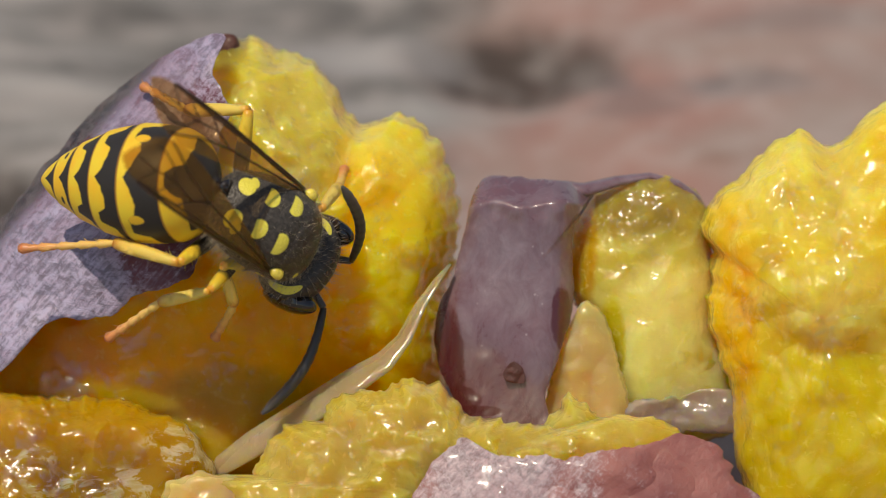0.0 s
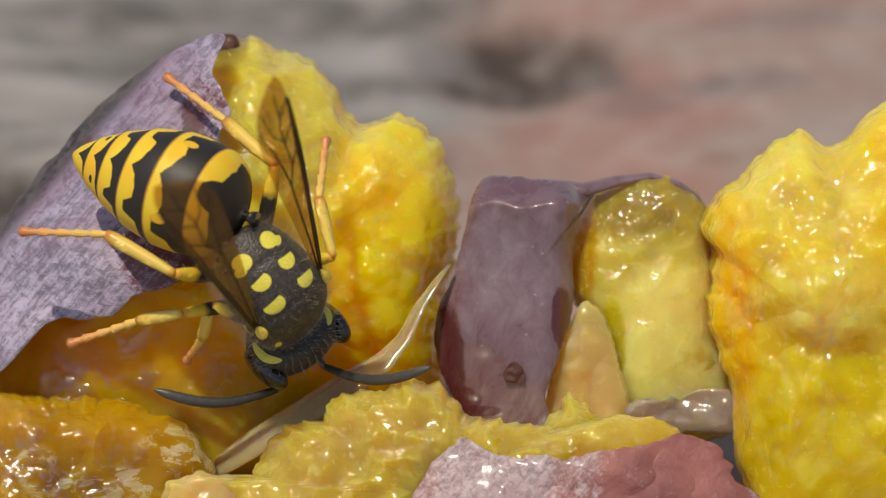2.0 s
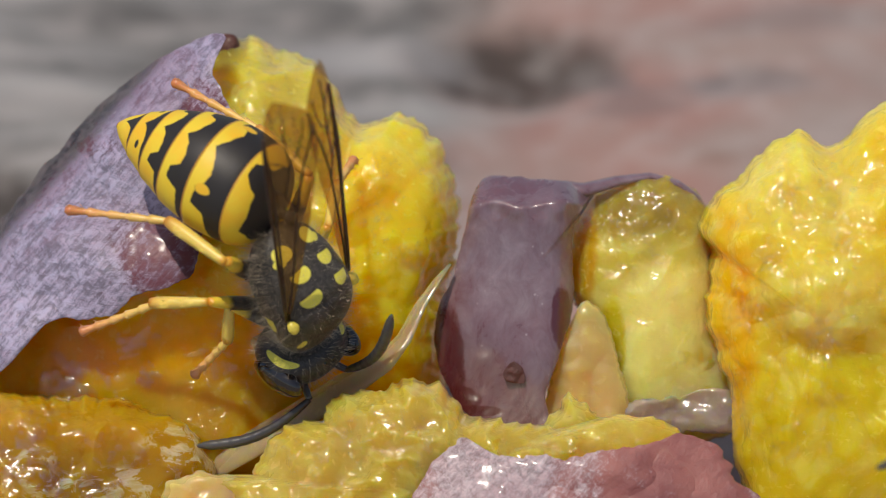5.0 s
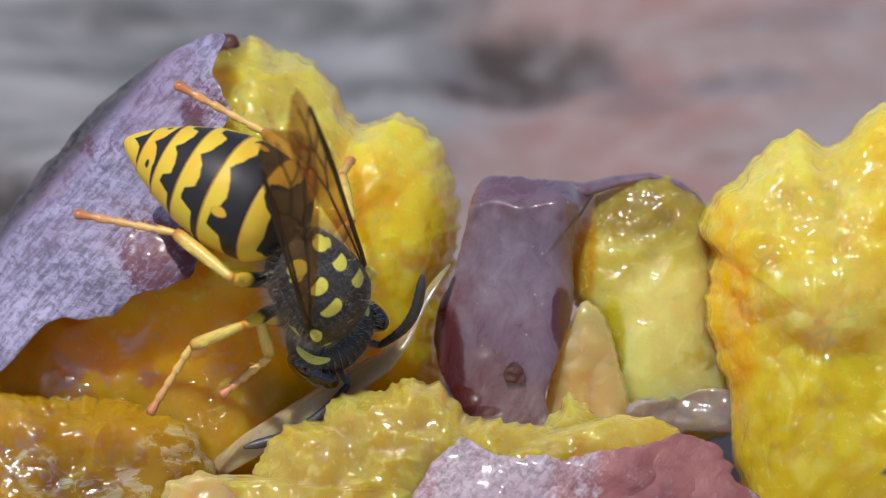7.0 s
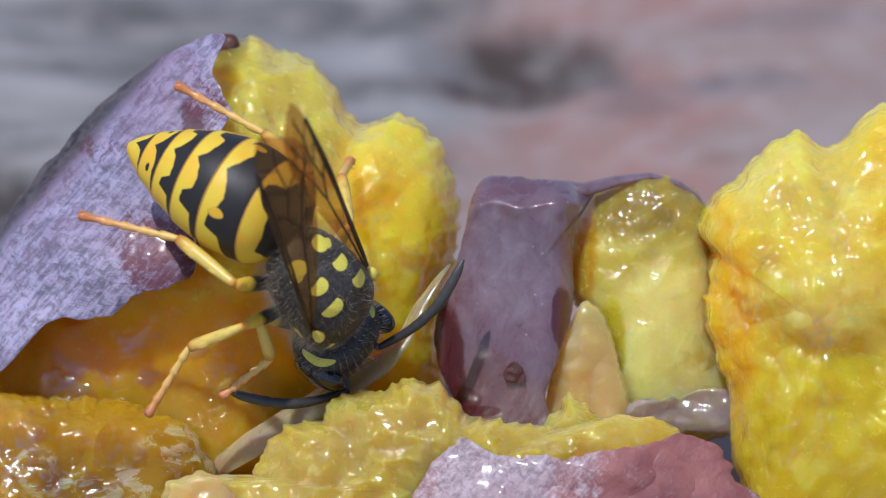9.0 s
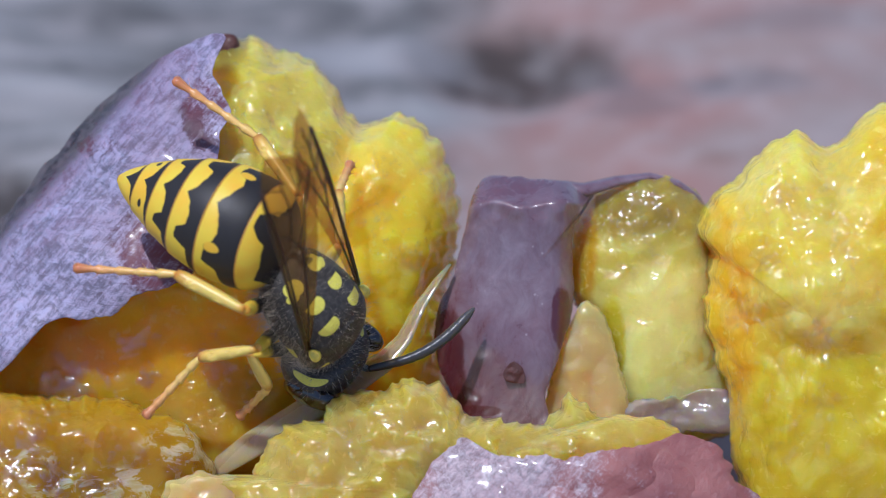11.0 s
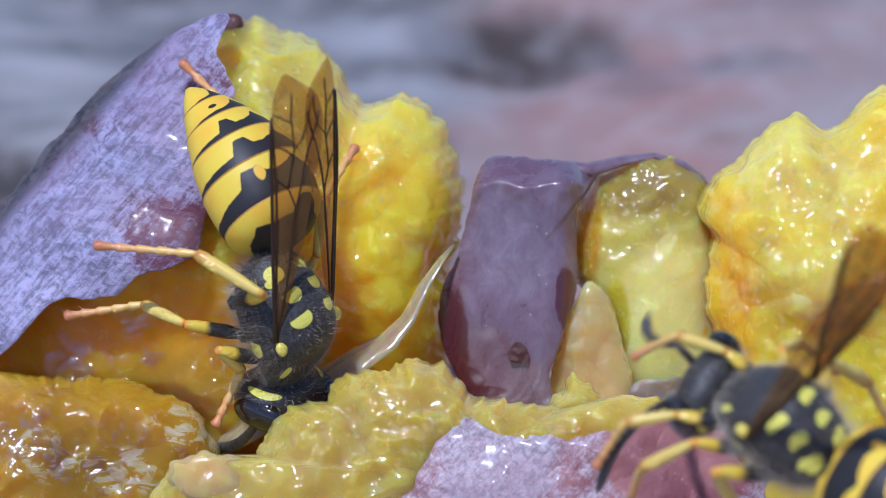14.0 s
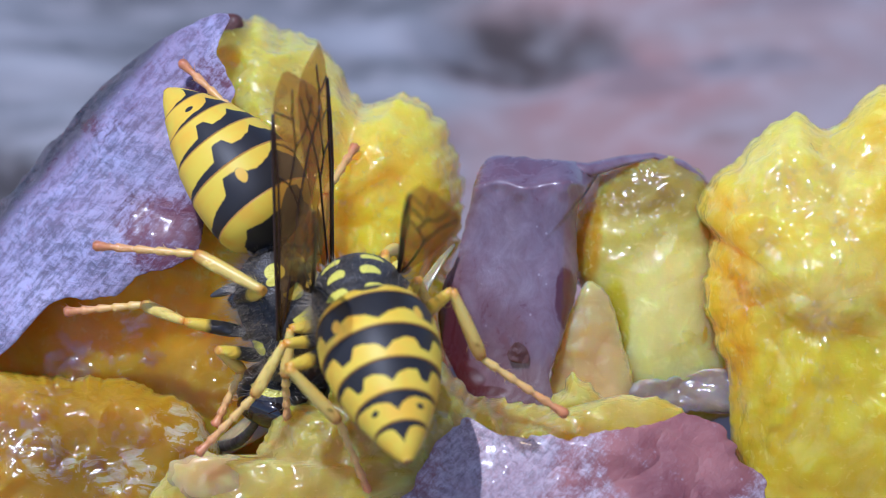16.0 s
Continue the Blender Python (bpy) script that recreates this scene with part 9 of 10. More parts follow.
    walk(second_wasp.antennae[0][1], keyed([
        (0, 1.45, 0.00, 0.00, 83.7, -22.4, 55.5), (13.5, 1.45, 0.00, 0.00, 63.5, 51.2, 55.5), (13.7, 1.45, 0.00, 0.00, 70.3, 14.7, 36.7), (13.8, 1.45, 0.00, 0.00, 71.1, 14.6, 46.1),
        (13.9, 1.45, 0.00, 0.00, 61.4, 66.8, 107.8), (13.95, 1.45, 0.00, 0.00, 99.3, 61.5, 95.4), (14, 1.45, 0.00, 0.00, 134.9, 60.5, 79.9), (14.1, 1.45, 0.00, 0.00, 88.2, 23.3, 63.2),
        (14.2, 1.45, 0.00, 0.00, 116.7, 4.8, 68.4), (14.25, 1.45, 0.00, 0.00, 128.7, -38.9, 94.7), (14.3, 1.45, 0.00, 0.00, 75.0, -78.6, 174.3), (14.35, 1.45, 0.00, 0.00, -46.6, -10.5, -66.8),
        (14.4, 1.45, 0.00, 0.00, -61.4, 74.6, -71.7), (14.5, 1.45, 0.00, 0.00, 76.3, 48.5, 41.8), (14.55, 1.45, 0.00, 0.00, -15.6, 48.3, -67.5), (14.6, 1.45, 0.00, 0.00, -30.9, -7.0, -107.5),
        (14.7, 1.45, 0.00, 0.00, 32.8, -38.6, 167.9), (14.8, 1.45, 0.00, 0.00, 74.0, 13.9, 101.1), (15, 1.45, 0.00, 0.00, 77.4, 6.1, 100.8), (15.2, 1.45, 0.00, 0.00, 78.6, 52.1, 76.7),
        (15.35, 1.45, 0.00, 0.00, 80.5, 46.5, 83.7), (15.5, 1.45, 0.00, 0.00, 71.8, 49.1, 63.3), (16, 1.45, 0.00, 0.00, 73.4, 17.1, 55.2)]))
    walk(second_wasp.legs["front", 1][0], keyed([
        (0, 0.00, 0.00, 0.00, -26.9, -6.4, 111.0), (13.5, 0.00, 0.00, 0.00, -26.9, -8.9, 111.0), (13.7, 0.00, 0.00, 0.00, -53.6, -26.5, 65.9), (13.8, 0.00, 0.00, 0.00, -67.7, -41.4, 70.9),
        (13.9, 0.00, 0.00, 0.00, -44.4, -24.7, 84.5), (14, 0.00, 0.00, 0.00, -18.3, -1.2, 37.9), (14.1, 0.00, 0.00, 0.00, -22.3, 4.5, 58.0), (14.2, 0.00, 0.00, 0.00, -37.8, -18.2, 109.1),
        (14.3, 0.00, 0.00, 0.00, 4.3, -16.5, 137.1), (14.4, 0.00, 0.00, 0.00, 1.2, -11.1, 134.0), (14.5, 0.00, 0.00, 0.00, -18.7, 1.0, 113.1), (14.6, 0.00, 0.00, 0.00, 17.9, 12.2, 140.7),
        (14.8, 0.00, 0.00, 0.00, -12.4, 18.7, 122.9), (15, 0.00, 0.00, 0.00, -21.2, 16.4, 140.6), (15.2, 0.00, 0.00, 0.00, -42.2, -6.1, 144.0), (15.35, 0.00, 0.00, 0.00, -52.4, -6.7, 144.4),
        (15.5, 0.00, 0.00, 0.00, -75.8, -20.1, 131.3), (16, 0.00, 0.00, 0.00, -73.0, -17.0, 122.2)]))
    walk(second_wasp.legs["front", 1][1], keyed([
        (0, -0.85, 2.23, 0.27, -56.8, 60.3, 63.2), (13.5, -0.85, 2.21, 0.37, -48.8, 56.4, 71.6), (13.7, 0.88, 1.96, 1.07, -54.9, 21.7, 67.1), (13.8, 0.59, 1.70, 1.59, -61.8, 6.1, 56.0),
        (13.9, 0.21, 2.17, 1.00, -41.7, 23.8, 70.6), (14, 1.89, 1.47, 0.05, -18.4, 15.8, 52.4), (14.1, 1.27, 2.03, -0.19, -29.1, 41.9, 40.3), (14.2, -0.75, 2.15, 0.75, -53.2, 53.9, -14.4),
        (14.3, -1.69, 1.57, 0.68, -53.5, 50.6, -8.4), (14.4, -1.64, 1.69, 0.46, -52.5, 48.4, -5.8), (14.5, -0.94, 2.21, -0.04, -45.1, 42.2, 3.7), (14.6, -1.82, 1.48, -0.51, -35.3, 31.1, 5.7),
        (14.8, -1.23, 1.91, -0.77, -33.3, 7.4, 6.5), (15, -1.78, 1.46, -0.68, -32.5, -24.5, 18.7), (15.2, -1.93, 1.40, 0.25, -59.9, 25.2, 32.7), (15.35, -1.94, 1.39, 0.28, -67.6, 45.2, 90.3),
        (15.5, -1.49, 1.69, 0.83, -53.2, 70.0, 122.4), (16, -1.22, 1.94, 0.70, -61.4, 69.7, 114.4)]))
    walk(second_wasp.legs["front", 1][2], keyed([
        (0, -0.41, 3.11, -1.47, 11.1, 71.4, 162.6), (13.5, -0.50, 3.26, -1.30, 6.3, 69.4, 158.1), (13.7, 1.60, 3.67, 0.33, -44.9, 64.2, 98.7), (13.8, 1.70, 3.35, 1.37, -61.3, 36.8, 73.1),
        (13.9, 0.82, 3.90, 0.20, -29.6, 43.4, 101.8), (14, 3.07, 3.00, -0.49, -8.3, 56.2, 100.5), (14.1, 2.40, 2.99, -1.52, 49.5, 69.7, -151.5), (14.2, 0.40, 1.86, -0.86, 63.8, 65.2, -118.3),
        (14.3, -0.43, 1.38, -0.86, 80.8, 68.4, -107.5), (14.4, -0.31, 1.56, -1.03, 98.7, 71.4, -101.7), (14.5, 0.54, 2.30, -1.38, 137.1, 77.7, -75.5), (14.6, -0.11, 1.66, -1.54, -107.7, 88.1, 29.7),
        (14.8, 0.74, 2.13, -1.03, -26.7, 70.5, 106.5), (15, -0.06, 2.04, 0.15, -16.9, 56.1, 131.0), (15.2, -0.41, 2.38, -0.60, -94.2, 71.4, 65.8), (15.35, -1.94, 2.80, -1.14, -148.8, 57.1, 15.6),
        (15.5, -1.85, 2.27, -1.05, -156.5, 41.5, 9.3), (16, -1.51, 2.57, -1.17, -145.4, 71.5, 30.2)]))
    walk(second_wasp.legs["middle", 1][0], keyed([
        (0, 0.00, 0.00, 0.00, -1.6, -20.6, 149.0), (13.5, 0.00, 0.00, 0.00, -3.2, -21.3, 149.1), (13.6, 0.00, 0.00, 0.00, -31.7, -20.7, 117.7), (13.7, 0.00, 0.00, 0.00, -57.8, -34.0, 88.1),
        (13.8, 0.00, 0.00, 0.00, -67.4, -34.2, 74.3), (13.9, 0.00, 0.00, 0.00, -40.7, -21.2, 100.2), (14, 0.00, 0.00, 0.00, -17.8, -15.5, 44.3), (14.1, 0.00, 0.00, 0.00, -15.0, -12.4, 91.0),
        (14.2, 0.00, 0.00, 0.00, 5.8, 21.5, 150.1), (14.3, 0.00, 0.00, 0.00, 17.9, 18.6, 170.8), (14.4, 0.00, 0.00, 0.00, 15.5, 19.0, 167.5), (14.5, 0.00, 0.00, 0.00, -0.8, -7.3, 139.0),
        (14.6, 0.00, 0.00, 0.00, 17.4, 22.2, 172.2), (14.8, 0.00, 0.00, 0.00, 16.4, 8.3, 171.2), (15, 0.00, 0.00, 0.00, -4.3, 3.6, 172.2), (15.2, 0.00, 0.00, 0.00, -41.4, -12.6, 157.6),
        (15.35, 0.00, 0.00, 0.00, -54.3, -10.2, 148.1), (15.5, 0.00, 0.00, 0.00, -77.7, -23.0, 129.5), (16, 0.00, 0.00, 0.00, -73.4, -17.8, 121.3)]))
    walk(second_wasp.legs["middle", 1][1], keyed([
        (0, -2.09, 1.25, 0.91, -23.9, 52.9, 111.5), (13.5, -2.08, 1.24, 0.95, -23.2, 49.2, 112.3), (13.7, 0.07, 2.15, 1.45, -76.5, 61.0, 56.5), (13.8, 0.58, 2.07, 1.46, -63.2, 25.0, 64.6),
        (13.9, -0.43, 2.39, 0.94, -60.4, 52.7, 50.8), (14, 1.79, 1.75, 0.70, -17.5, 40.1, 64.1), (14.1, -0.04, 2.54, 0.56, -58.0, 68.5, 18.8), (14.2, -2.10, 1.21, -0.96, -53.9, 61.6, 6.4),
        (14.3, -2.43, 0.39, -0.83, -63.9, 65.4, -2.4), (14.4, -2.40, 0.53, -0.85, -69.5, 57.9, -10.7), (14.5, -1.95, 1.69, 0.33, -65.9, 55.0, -8.3), (14.6, -2.39, 0.33, -0.98, -44.6, 45.1, 7.2),
        (14.8, -2.54, 0.39, -0.38, -38.9, 7.2, 24.9), (15, -2.57, 0.35, -0.17, -41.7, -13.5, 35.0), (15.2, -2.35, 0.97, 0.57, -55.0, 16.4, 48.5), (15.35, -2.17, 1.35, 0.46, -62.8, 28.7, 92.4),
        (15.5, -1.52, 1.85, 1.01, -69.8, 47.1, 98.3), (16, -1.28, 2.12, 0.80, -73.3, 48.0, 95.5)]))
    walk(second_wasp.legs["middle", 1][2], keyed([
        (0, -2.64, 2.66, -1.08, 54.6, 65.0, -135.1), (13.5, -2.70, 2.75, -0.95, 48.9, 65.4, -140.3), (13.7, 0.74, 3.17, -0.73, -174.8, 70.9, -21.8), (13.8, 1.55, 4.12, 0.40, -130.2, 53.1, 0.5),
        (13.9, 0.53, 3.56, -1.05, -89.0, 60.0, 19.9), (14, 2.63, 3.47, -0.92, 14.2, 80.7, 134.8), (14.1, 0.83, 2.83, -1.77, 40.4, 78.7, 179.3), (14.2, -0.91, 1.34, -3.15, 49.7, 72.5, -154.2),
        (14.3, -1.39, 0.35, -3.10, 175.8, 75.4, -51.0), (14.35, -1.24, 0.32, -3.03, -112.6, 68.3, -20.2), (14.4, -1.10, 0.29, -2.97, -71.3, 56.6, -21.3), (14.5, -0.53, 1.49, -1.72, -33.6, 30.6, -4.8),
        (14.6, -0.64, 0.55, -2.75, -54.4, 49.3, -1.6), (14.8, -0.29, 1.43, -0.69, -88.2, 80.8, 43.0), (15, -0.58, 1.75, 0.42, -38.3, 59.6, 102.0), (15.2, -0.76, 2.76, -0.14, -49.3, 39.4, 105.3),
        (15.35, -2.26, 3.54, -0.74, -61.9, 36.7, 96.9), (15.5, -1.77, 3.53, -0.82, -71.4, 32.0, 91.4), (16, -1.45, 3.78, -1.06, -73.2, 34.4, 91.8)]))
    walk(second_wasp.legs["hind", 1][0], keyed([
        (0, 0.00, 0.00, 0.00, 19.0, 1.3, 174.2), (13.5, 0.00, 0.00, 0.00, 16.8, -0.7, 173.9), (13.7, 0.00, 0.00, 0.00, -42.4, -21.8, 126.0), (13.8, 0.00, 0.00, 0.00, -59.7, -9.0, 87.0),
        (13.9, 0.00, 0.00, 0.00, -31.9, -10.3, 109.6), (14, 0.00, 0.00, 0.00, -17.5, -23.4, 53.0), (14.1, 0.00, 0.00, 0.00, -16.4, -17.8, 87.6), (14.2, 0.00, 0.00, 0.00, -8.5, -7.6, 131.6),
        (14.3, 0.00, 0.00, 0.00, 13.3, 18.1, 169.1), (14.4, 0.00, 0.00, 0.00, 21.1, 16.3, 174.7), (14.5, 0.00, 0.00, 0.00, 16.7, 20.6, 169.3), (14.6, 0.00, 0.00, 0.00, 17.8, 14.5, 176.6),
        (14.8, 0.00, 0.00, 0.00, -1.1, -21.1, 156.9), (15, 0.00, 0.00, 0.00, -8.5, -9.1, 169.2), (15.2, 0.00, 0.00, 0.00, -35.0, -9.5, 170.3), (15.35, 0.00, 0.00, 0.00, -31.7, 7.0, 157.4),
        (15.5, 0.00, 0.00, 0.00, -47.6, 3.6, 149.7), (16, 0.00, 0.00, 0.00, -62.8, -9.8, 135.5)]))
    walk(second_wasp.legs["hind", 1][1], keyed([
        (0, -3.18, 0.32, -0.07, 34.8, 35.6, -152.8), (13.5, -3.18, 0.34, 0.04, 32.1, 36.2, -154.3), (13.7, -1.74, 2.41, 1.19, 66.3, 50.5, -113.2), (13.8, 0.16, 3.16, 0.50, 86.6, 55.3, -98.3),
        (13.9, -1.05, 2.97, 0.57, 59.7, 56.1, -119.4), (14, 1.77, 2.34, 1.27, 38.1, 63.0, -159.1), (14.1, 0.13, 3.04, 0.98, 40.3, 59.9, -149.9), (14.2, -2.11, 2.37, 0.42, 54.7, 69.0, -141.2),
        (14.3, -2.99, 0.57, -1.00, 71.2, 69.4, -122.2), (14.4, -3.06, 0.29, -0.90, 61.5, 65.6, -135.6), (14.5, -2.94, 0.55, -1.13, 74.5, 71.4, -122.0), (14.6, -3.09, 0.18, -0.80, 44.3, 59.2, -142.0),
        (14.8, -2.75, 1.17, 1.15, 44.6, 37.8, -136.0), (15, -3.10, 0.59, 0.50, 46.2, 33.6, -133.6), (15.2, -3.11, 0.53, 0.53, 67.8, 59.9, -96.6), (15.35, -2.93, 1.22, -0.39, 101.6, 62.1, -62.9),
        (15.5, -2.76, 1.61, -0.20, 126.6, 55.9, -36.9), (16, -2.25, 2.21, 0.55, 93.4, 61.7, -74.4)]))
    walk(second_wasp.legs["hind", 1][2], keyed([
        (0, -5.50, -0.87, -1.94, 55.8, 37.9, -85.1), (13.5, -5.51, -0.78, -1.85, 54.5, 39.7, -87.2), (13.7, -2.55, 0.54, -1.28, 81.9, 41.6, -73.3), (13.8, -0.10, 1.35, -2.13, 101.9, 46.1, -69.7),
        (13.9, -1.93, 1.41, -2.09, 75.7, 57.9, -97.0), (14, 0.41, 1.83, -1.58, 31.7, 48.6, -136.5), (14.1, -1.26, 2.24, -1.79, 38.3, 50.8, -131.3), (14.2, -3.00, 1.65, -2.57, 47.1, 52.4, -120.8),
        (14.3, -3.59, -0.38, -3.99, 55.4, 55.3, -115.6), (14.4, -4.00, -0.64, -3.81, 62.8, 58.3, -115.9), (14.5, -3.48, -0.31, -4.16, 75.5, 66.3, -109.7), (14.6, -4.38, -0.83, -3.55, 82.5, 71.1, -104.9),
        (14.8, -4.56, -0.59, -0.81, 105.2, 68.1, -84.9), (15, -4.94, -1.34, -1.27, 99.9, 56.9, -69.5), (15.2, -3.30, -1.06, -2.24, 118.5, 63.9, -45.1), (15.35, -2.25, -0.11, -3.22, 120.9, 57.9, -40.9),
        (15.5, -1.32, 0.54, -2.85, 126.9, 55.8, -36.6), (16, -1.84, 0.75, -2.27, 155.8, 68.4, -19.0)]))
    walk(second_wasp.antennae[1][0], keyed([
        (0, 3.97, 0.05, -2.47, -13.4, -44.0, -6.4), (13.5, 4.02, 0.06, -2.37, -13.4, -42.1, -4.7), (13.7, 4.02, 0.06, -2.37, -2.7, -59.1, -17.2), (13.8, 4.02, 0.06, -2.37, 17.3, -66.4, -40.2),
        (13.9, 4.02, 0.06, -2.37, 12.5, -45.5, -56.1), (14, 4.02, 0.06, -2.37, -15.5, -13.6, 3.8), (14.1, 4.02, 0.06, -2.37, -30.2, -11.7, 20.2), (14.2, 4.02, 0.06, -2.37, -60.6, -37.2, 50.0),
        (14.25, 4.02, 0.06, -2.37, -104.4, -58.6, 59.1), (14.3, 4.02, 0.06, -2.37, 177.9, -64.0, 104.9), (14.4, 4.02, 0.06, -2.37, -176.5, -59.3, 101.3), (14.45, 4.02, 0.06, -2.37, -113.8, -40.7, 55.2),
        (14.5, 4.02, 0.06, -2.37, -84.0, -7.5, 46.7), (14.6, 4.01, 0.06, -2.39, -71.4, -50.6, 100.8), (14.8, 3.96, -0.23, -2.23, -84.0, -26.6, 27.7), (15, 3.89, -0.50, -2.07, -112.0, -22.1, 50.7),
        (15.1, 3.89, -0.50, -2.07, -68.1, -33.0, 56.5), (15.2, 3.89, -0.50, -2.07, -17.9, -44.1, 50.8), (15.35, 3.89, -0.50, -2.07, -40.1, -52.5, 56.7), (15.5, 3.89, -0.50, -2.07, -3.3, -74.7, 6.8),
        (16, 3.89, -0.50, -2.07, 4.4, -76.4, -2.6)]))
    walk(second_wasp.antennae[1][1], keyed([
        (0, 1.45, 0.00, 0.00, -74.2, 0.8, 31.7), (13.5, 1.45, 0.00, 0.00, -79.2, 12.0, 27.9), (13.7, 1.45, 0.00, 0.00, -83.6, 10.8, -9.4), (13.8, 1.45, 0.00, 0.00, -81.7, 8.3, -28.8),
        (13.9, 1.45, 0.00, 0.00, -73.1, 12.5, -24.0), (14, 1.45, 0.00, 0.00, -93.4, 78.1, -19.5), (14.1, 1.45, 0.00, 0.00, -34.3, 77.9, 54.8), (14.2, 1.45, 0.00, 0.00, 16.3, 50.1, 126.8),
        (14.25, 1.45, 0.00, 0.00, -16.0, 13.8, 134.9), (14.3, 1.45, 0.00, 0.00, -52.5, -12.6, 161.0), (14.4, 1.45, 0.00, 0.00, -66.4, -17.8, 164.4), (14.5, 1.45, 0.00, 0.00, -53.7, 18.5, 91.1),
        (14.6, 1.45, 0.00, 0.00, 21.8, 26.7, 153.5), (14.8, 1.45, 0.00, 0.00, -60.8, 20.7, 89.1), (15, 1.45, 0.00, 0.00, -58.0, 2.3, 85.4), (15.1, 1.45, 0.00, 0.00, -65.1, 47.2, 88.3),
        (15.2, 1.45, 0.00, 0.00, 161.8, 86.2, -37.5), (15.35, 1.45, 0.00, 0.00, -100.5, 79.0, 67.5), (15.5, 1.45, 0.00, 0.00, -129.8, 74.8, 56.6), (16, 1.45, 0.00, 0.00, -135.7, 75.9, 58.8)]))
    walk(second_wasp.legs["front", -1][0], keyed([
        (0, 0.00, 0.00, 0.00, -26.5, -37.7, 13.7), (13.5, 0.00, 0.00, 0.00, -24.4, -36.7, 13.3), (13.7, 0.00, 0.00, 0.00, -28.0, -53.4, 12.8), (13.8, 0.00, 0.00, 0.00, -27.0, -62.9, 8.1),
        (13.9, 0.00, 0.00, 0.00, -6.0, -71.6, 14.4), (14, 0.00, 0.00, 0.00, -18.8, -11.7, 9.6), (14.1, 0.00, 0.00, 0.00, -23.8, -9.4, 25.5), (14.2, 0.00, 0.00, 0.00, -34.4, -5.1, 44.4),
        (14.3, 0.00, 0.00, 0.00, -43.6, -32.9, 68.7), (14.4, 0.00, 0.00, 0.00, -33.3, -23.4, 65.5), (14.5, 0.00, 0.00, 0.00, -31.8, -1.3, 52.0), (14.6, 0.00, 0.00, 0.00, -30.8, -32.5, 75.5),
        (14.8, 0.00, 0.00, 0.00, -24.8, -19.6, 37.5), (15, 0.00, 0.00, 0.00, -9.5, -47.4, 99.0), (15.2, 0.00, 0.00, 0.00, -69.3, -69.8, 128.2), (15.35, 0.00, 0.00, 0.00, -82.6, -68.0, 133.4),
        (15.5, 0.00, 0.00, 0.00, 37.2, -73.2, -25.8), (16, 0.00, 0.00, 0.00, 35.6, -74.1, -31.7)]))
    walk(second_wasp.legs["front", -1][1], keyed([
        (0, 1.85, 0.45, 1.47, -68.9, -10.5, 36.4), (13.5, 1.87, 0.44, 1.43, -66.7, -10.4, 36.7), (13.7, 1.40, 0.32, 1.93, -44.6, -29.7, 30.1), (13.8, 1.08, 0.15, 2.14, -50.0, -36.9, 29.9),
        (13.85, 0.91, 0.17, 2.21, -58.4, 6.8, 25.3), (13.9, 0.73, 0.19, 2.28, -75.8, 48.6, 9.7), (14, 2.32, 0.39, 0.48, -23.8, 6.5, 25.8), (14.1, 2.14, 1.02, 0.39, -33.5, 10.3, 41.9),
        (14.2, 1.71, 1.67, 0.21, -47.8, 52.1, 33.7), (14.3, 0.73, 1.88, 1.30, -56.2, 58.8, 26.0), (14.4, 0.91, 2.00, 0.95, -57.4, 59.3, 22.6), (14.5, 1.48, 1.89, 0.05, -40.3, 23.9, 51.0),
        (14.6, 0.51, 1.96, 1.29, -49.6, 46.9, 25.0), (14.8, 1.79, 1.38, 0.80, -51.1, 31.6, 22.7), (15, -0.25, 1.60, 1.77, -54.1, 24.4, 22.8), (15.2, -0.51, 0.65, 2.25, -53.4, 28.2, 12.3),
        (15.275, -0.57, 0.65, 2.24, -12.8, 23.6, 4.6), (15.35, -0.62, 0.65, 2.22, 27.5, 24.7, -4.5), (15.5, 0.62, -0.30, 2.30, 78.7, 6.4, -21.9), (16, 0.56, -0.35, 2.31, 98.4, 15.4, -13.0)]))
    walk(second_wasp.legs["front", -1][2], keyed([
        (0, 3.43, 1.62, 1.83, 80.5, 88.1, -125.9), (13.5, 3.45, 1.62, 1.80, 6.8, 87.7, 160.5), (13.7, 2.90, 1.19, 2.92, -110.5, 41.0, 25.1), (13.8, 2.47, 0.95, 3.34, -103.1, 29.3, 23.9),
        (13.9, 2.03, 0.41, 0.78, -83.8, 62.4, 30.5), (14, 4.11, 1.26, 0.26, -46.7, 56.7, 56.7), (14.1, 3.60, 2.34, 0.03, -46.5, 73.9, 54.2), (14.2, 2.73, 2.35, -1.36, -72.7, 73.0, 27.6),
        (14.3, 1.66, 2.33, -0.41, -91.9, 75.6, 13.8), (14.4, 1.86, 2.40, -0.77, -112.7, 77.9, -5.0), (14.5, 2.63, 3.31, -0.76, -116.0, 76.6, -3.4), (14.6, 1.74, 2.54, -0.17, -101.7, 76.1, 15.6),
        (14.8, 3.37, 2.03, -0.25, -117.4, 76.6, 9.8), (15, 1.43, 2.31, 0.94, -118.4, 63.0, 9.2), (15.2, 1.21, 1.03, 1.31, -134.6, 59.1, 18.9), (15.35, 1.19, 0.51, 1.39, -168.6, 54.6, 3.5),
        (15.5, 2.47, -1.04, 2.07, 170.8, 48.8, -4.4), (16, 2.44, -0.78, 1.78, 163.5, 41.7, -6.1)]))
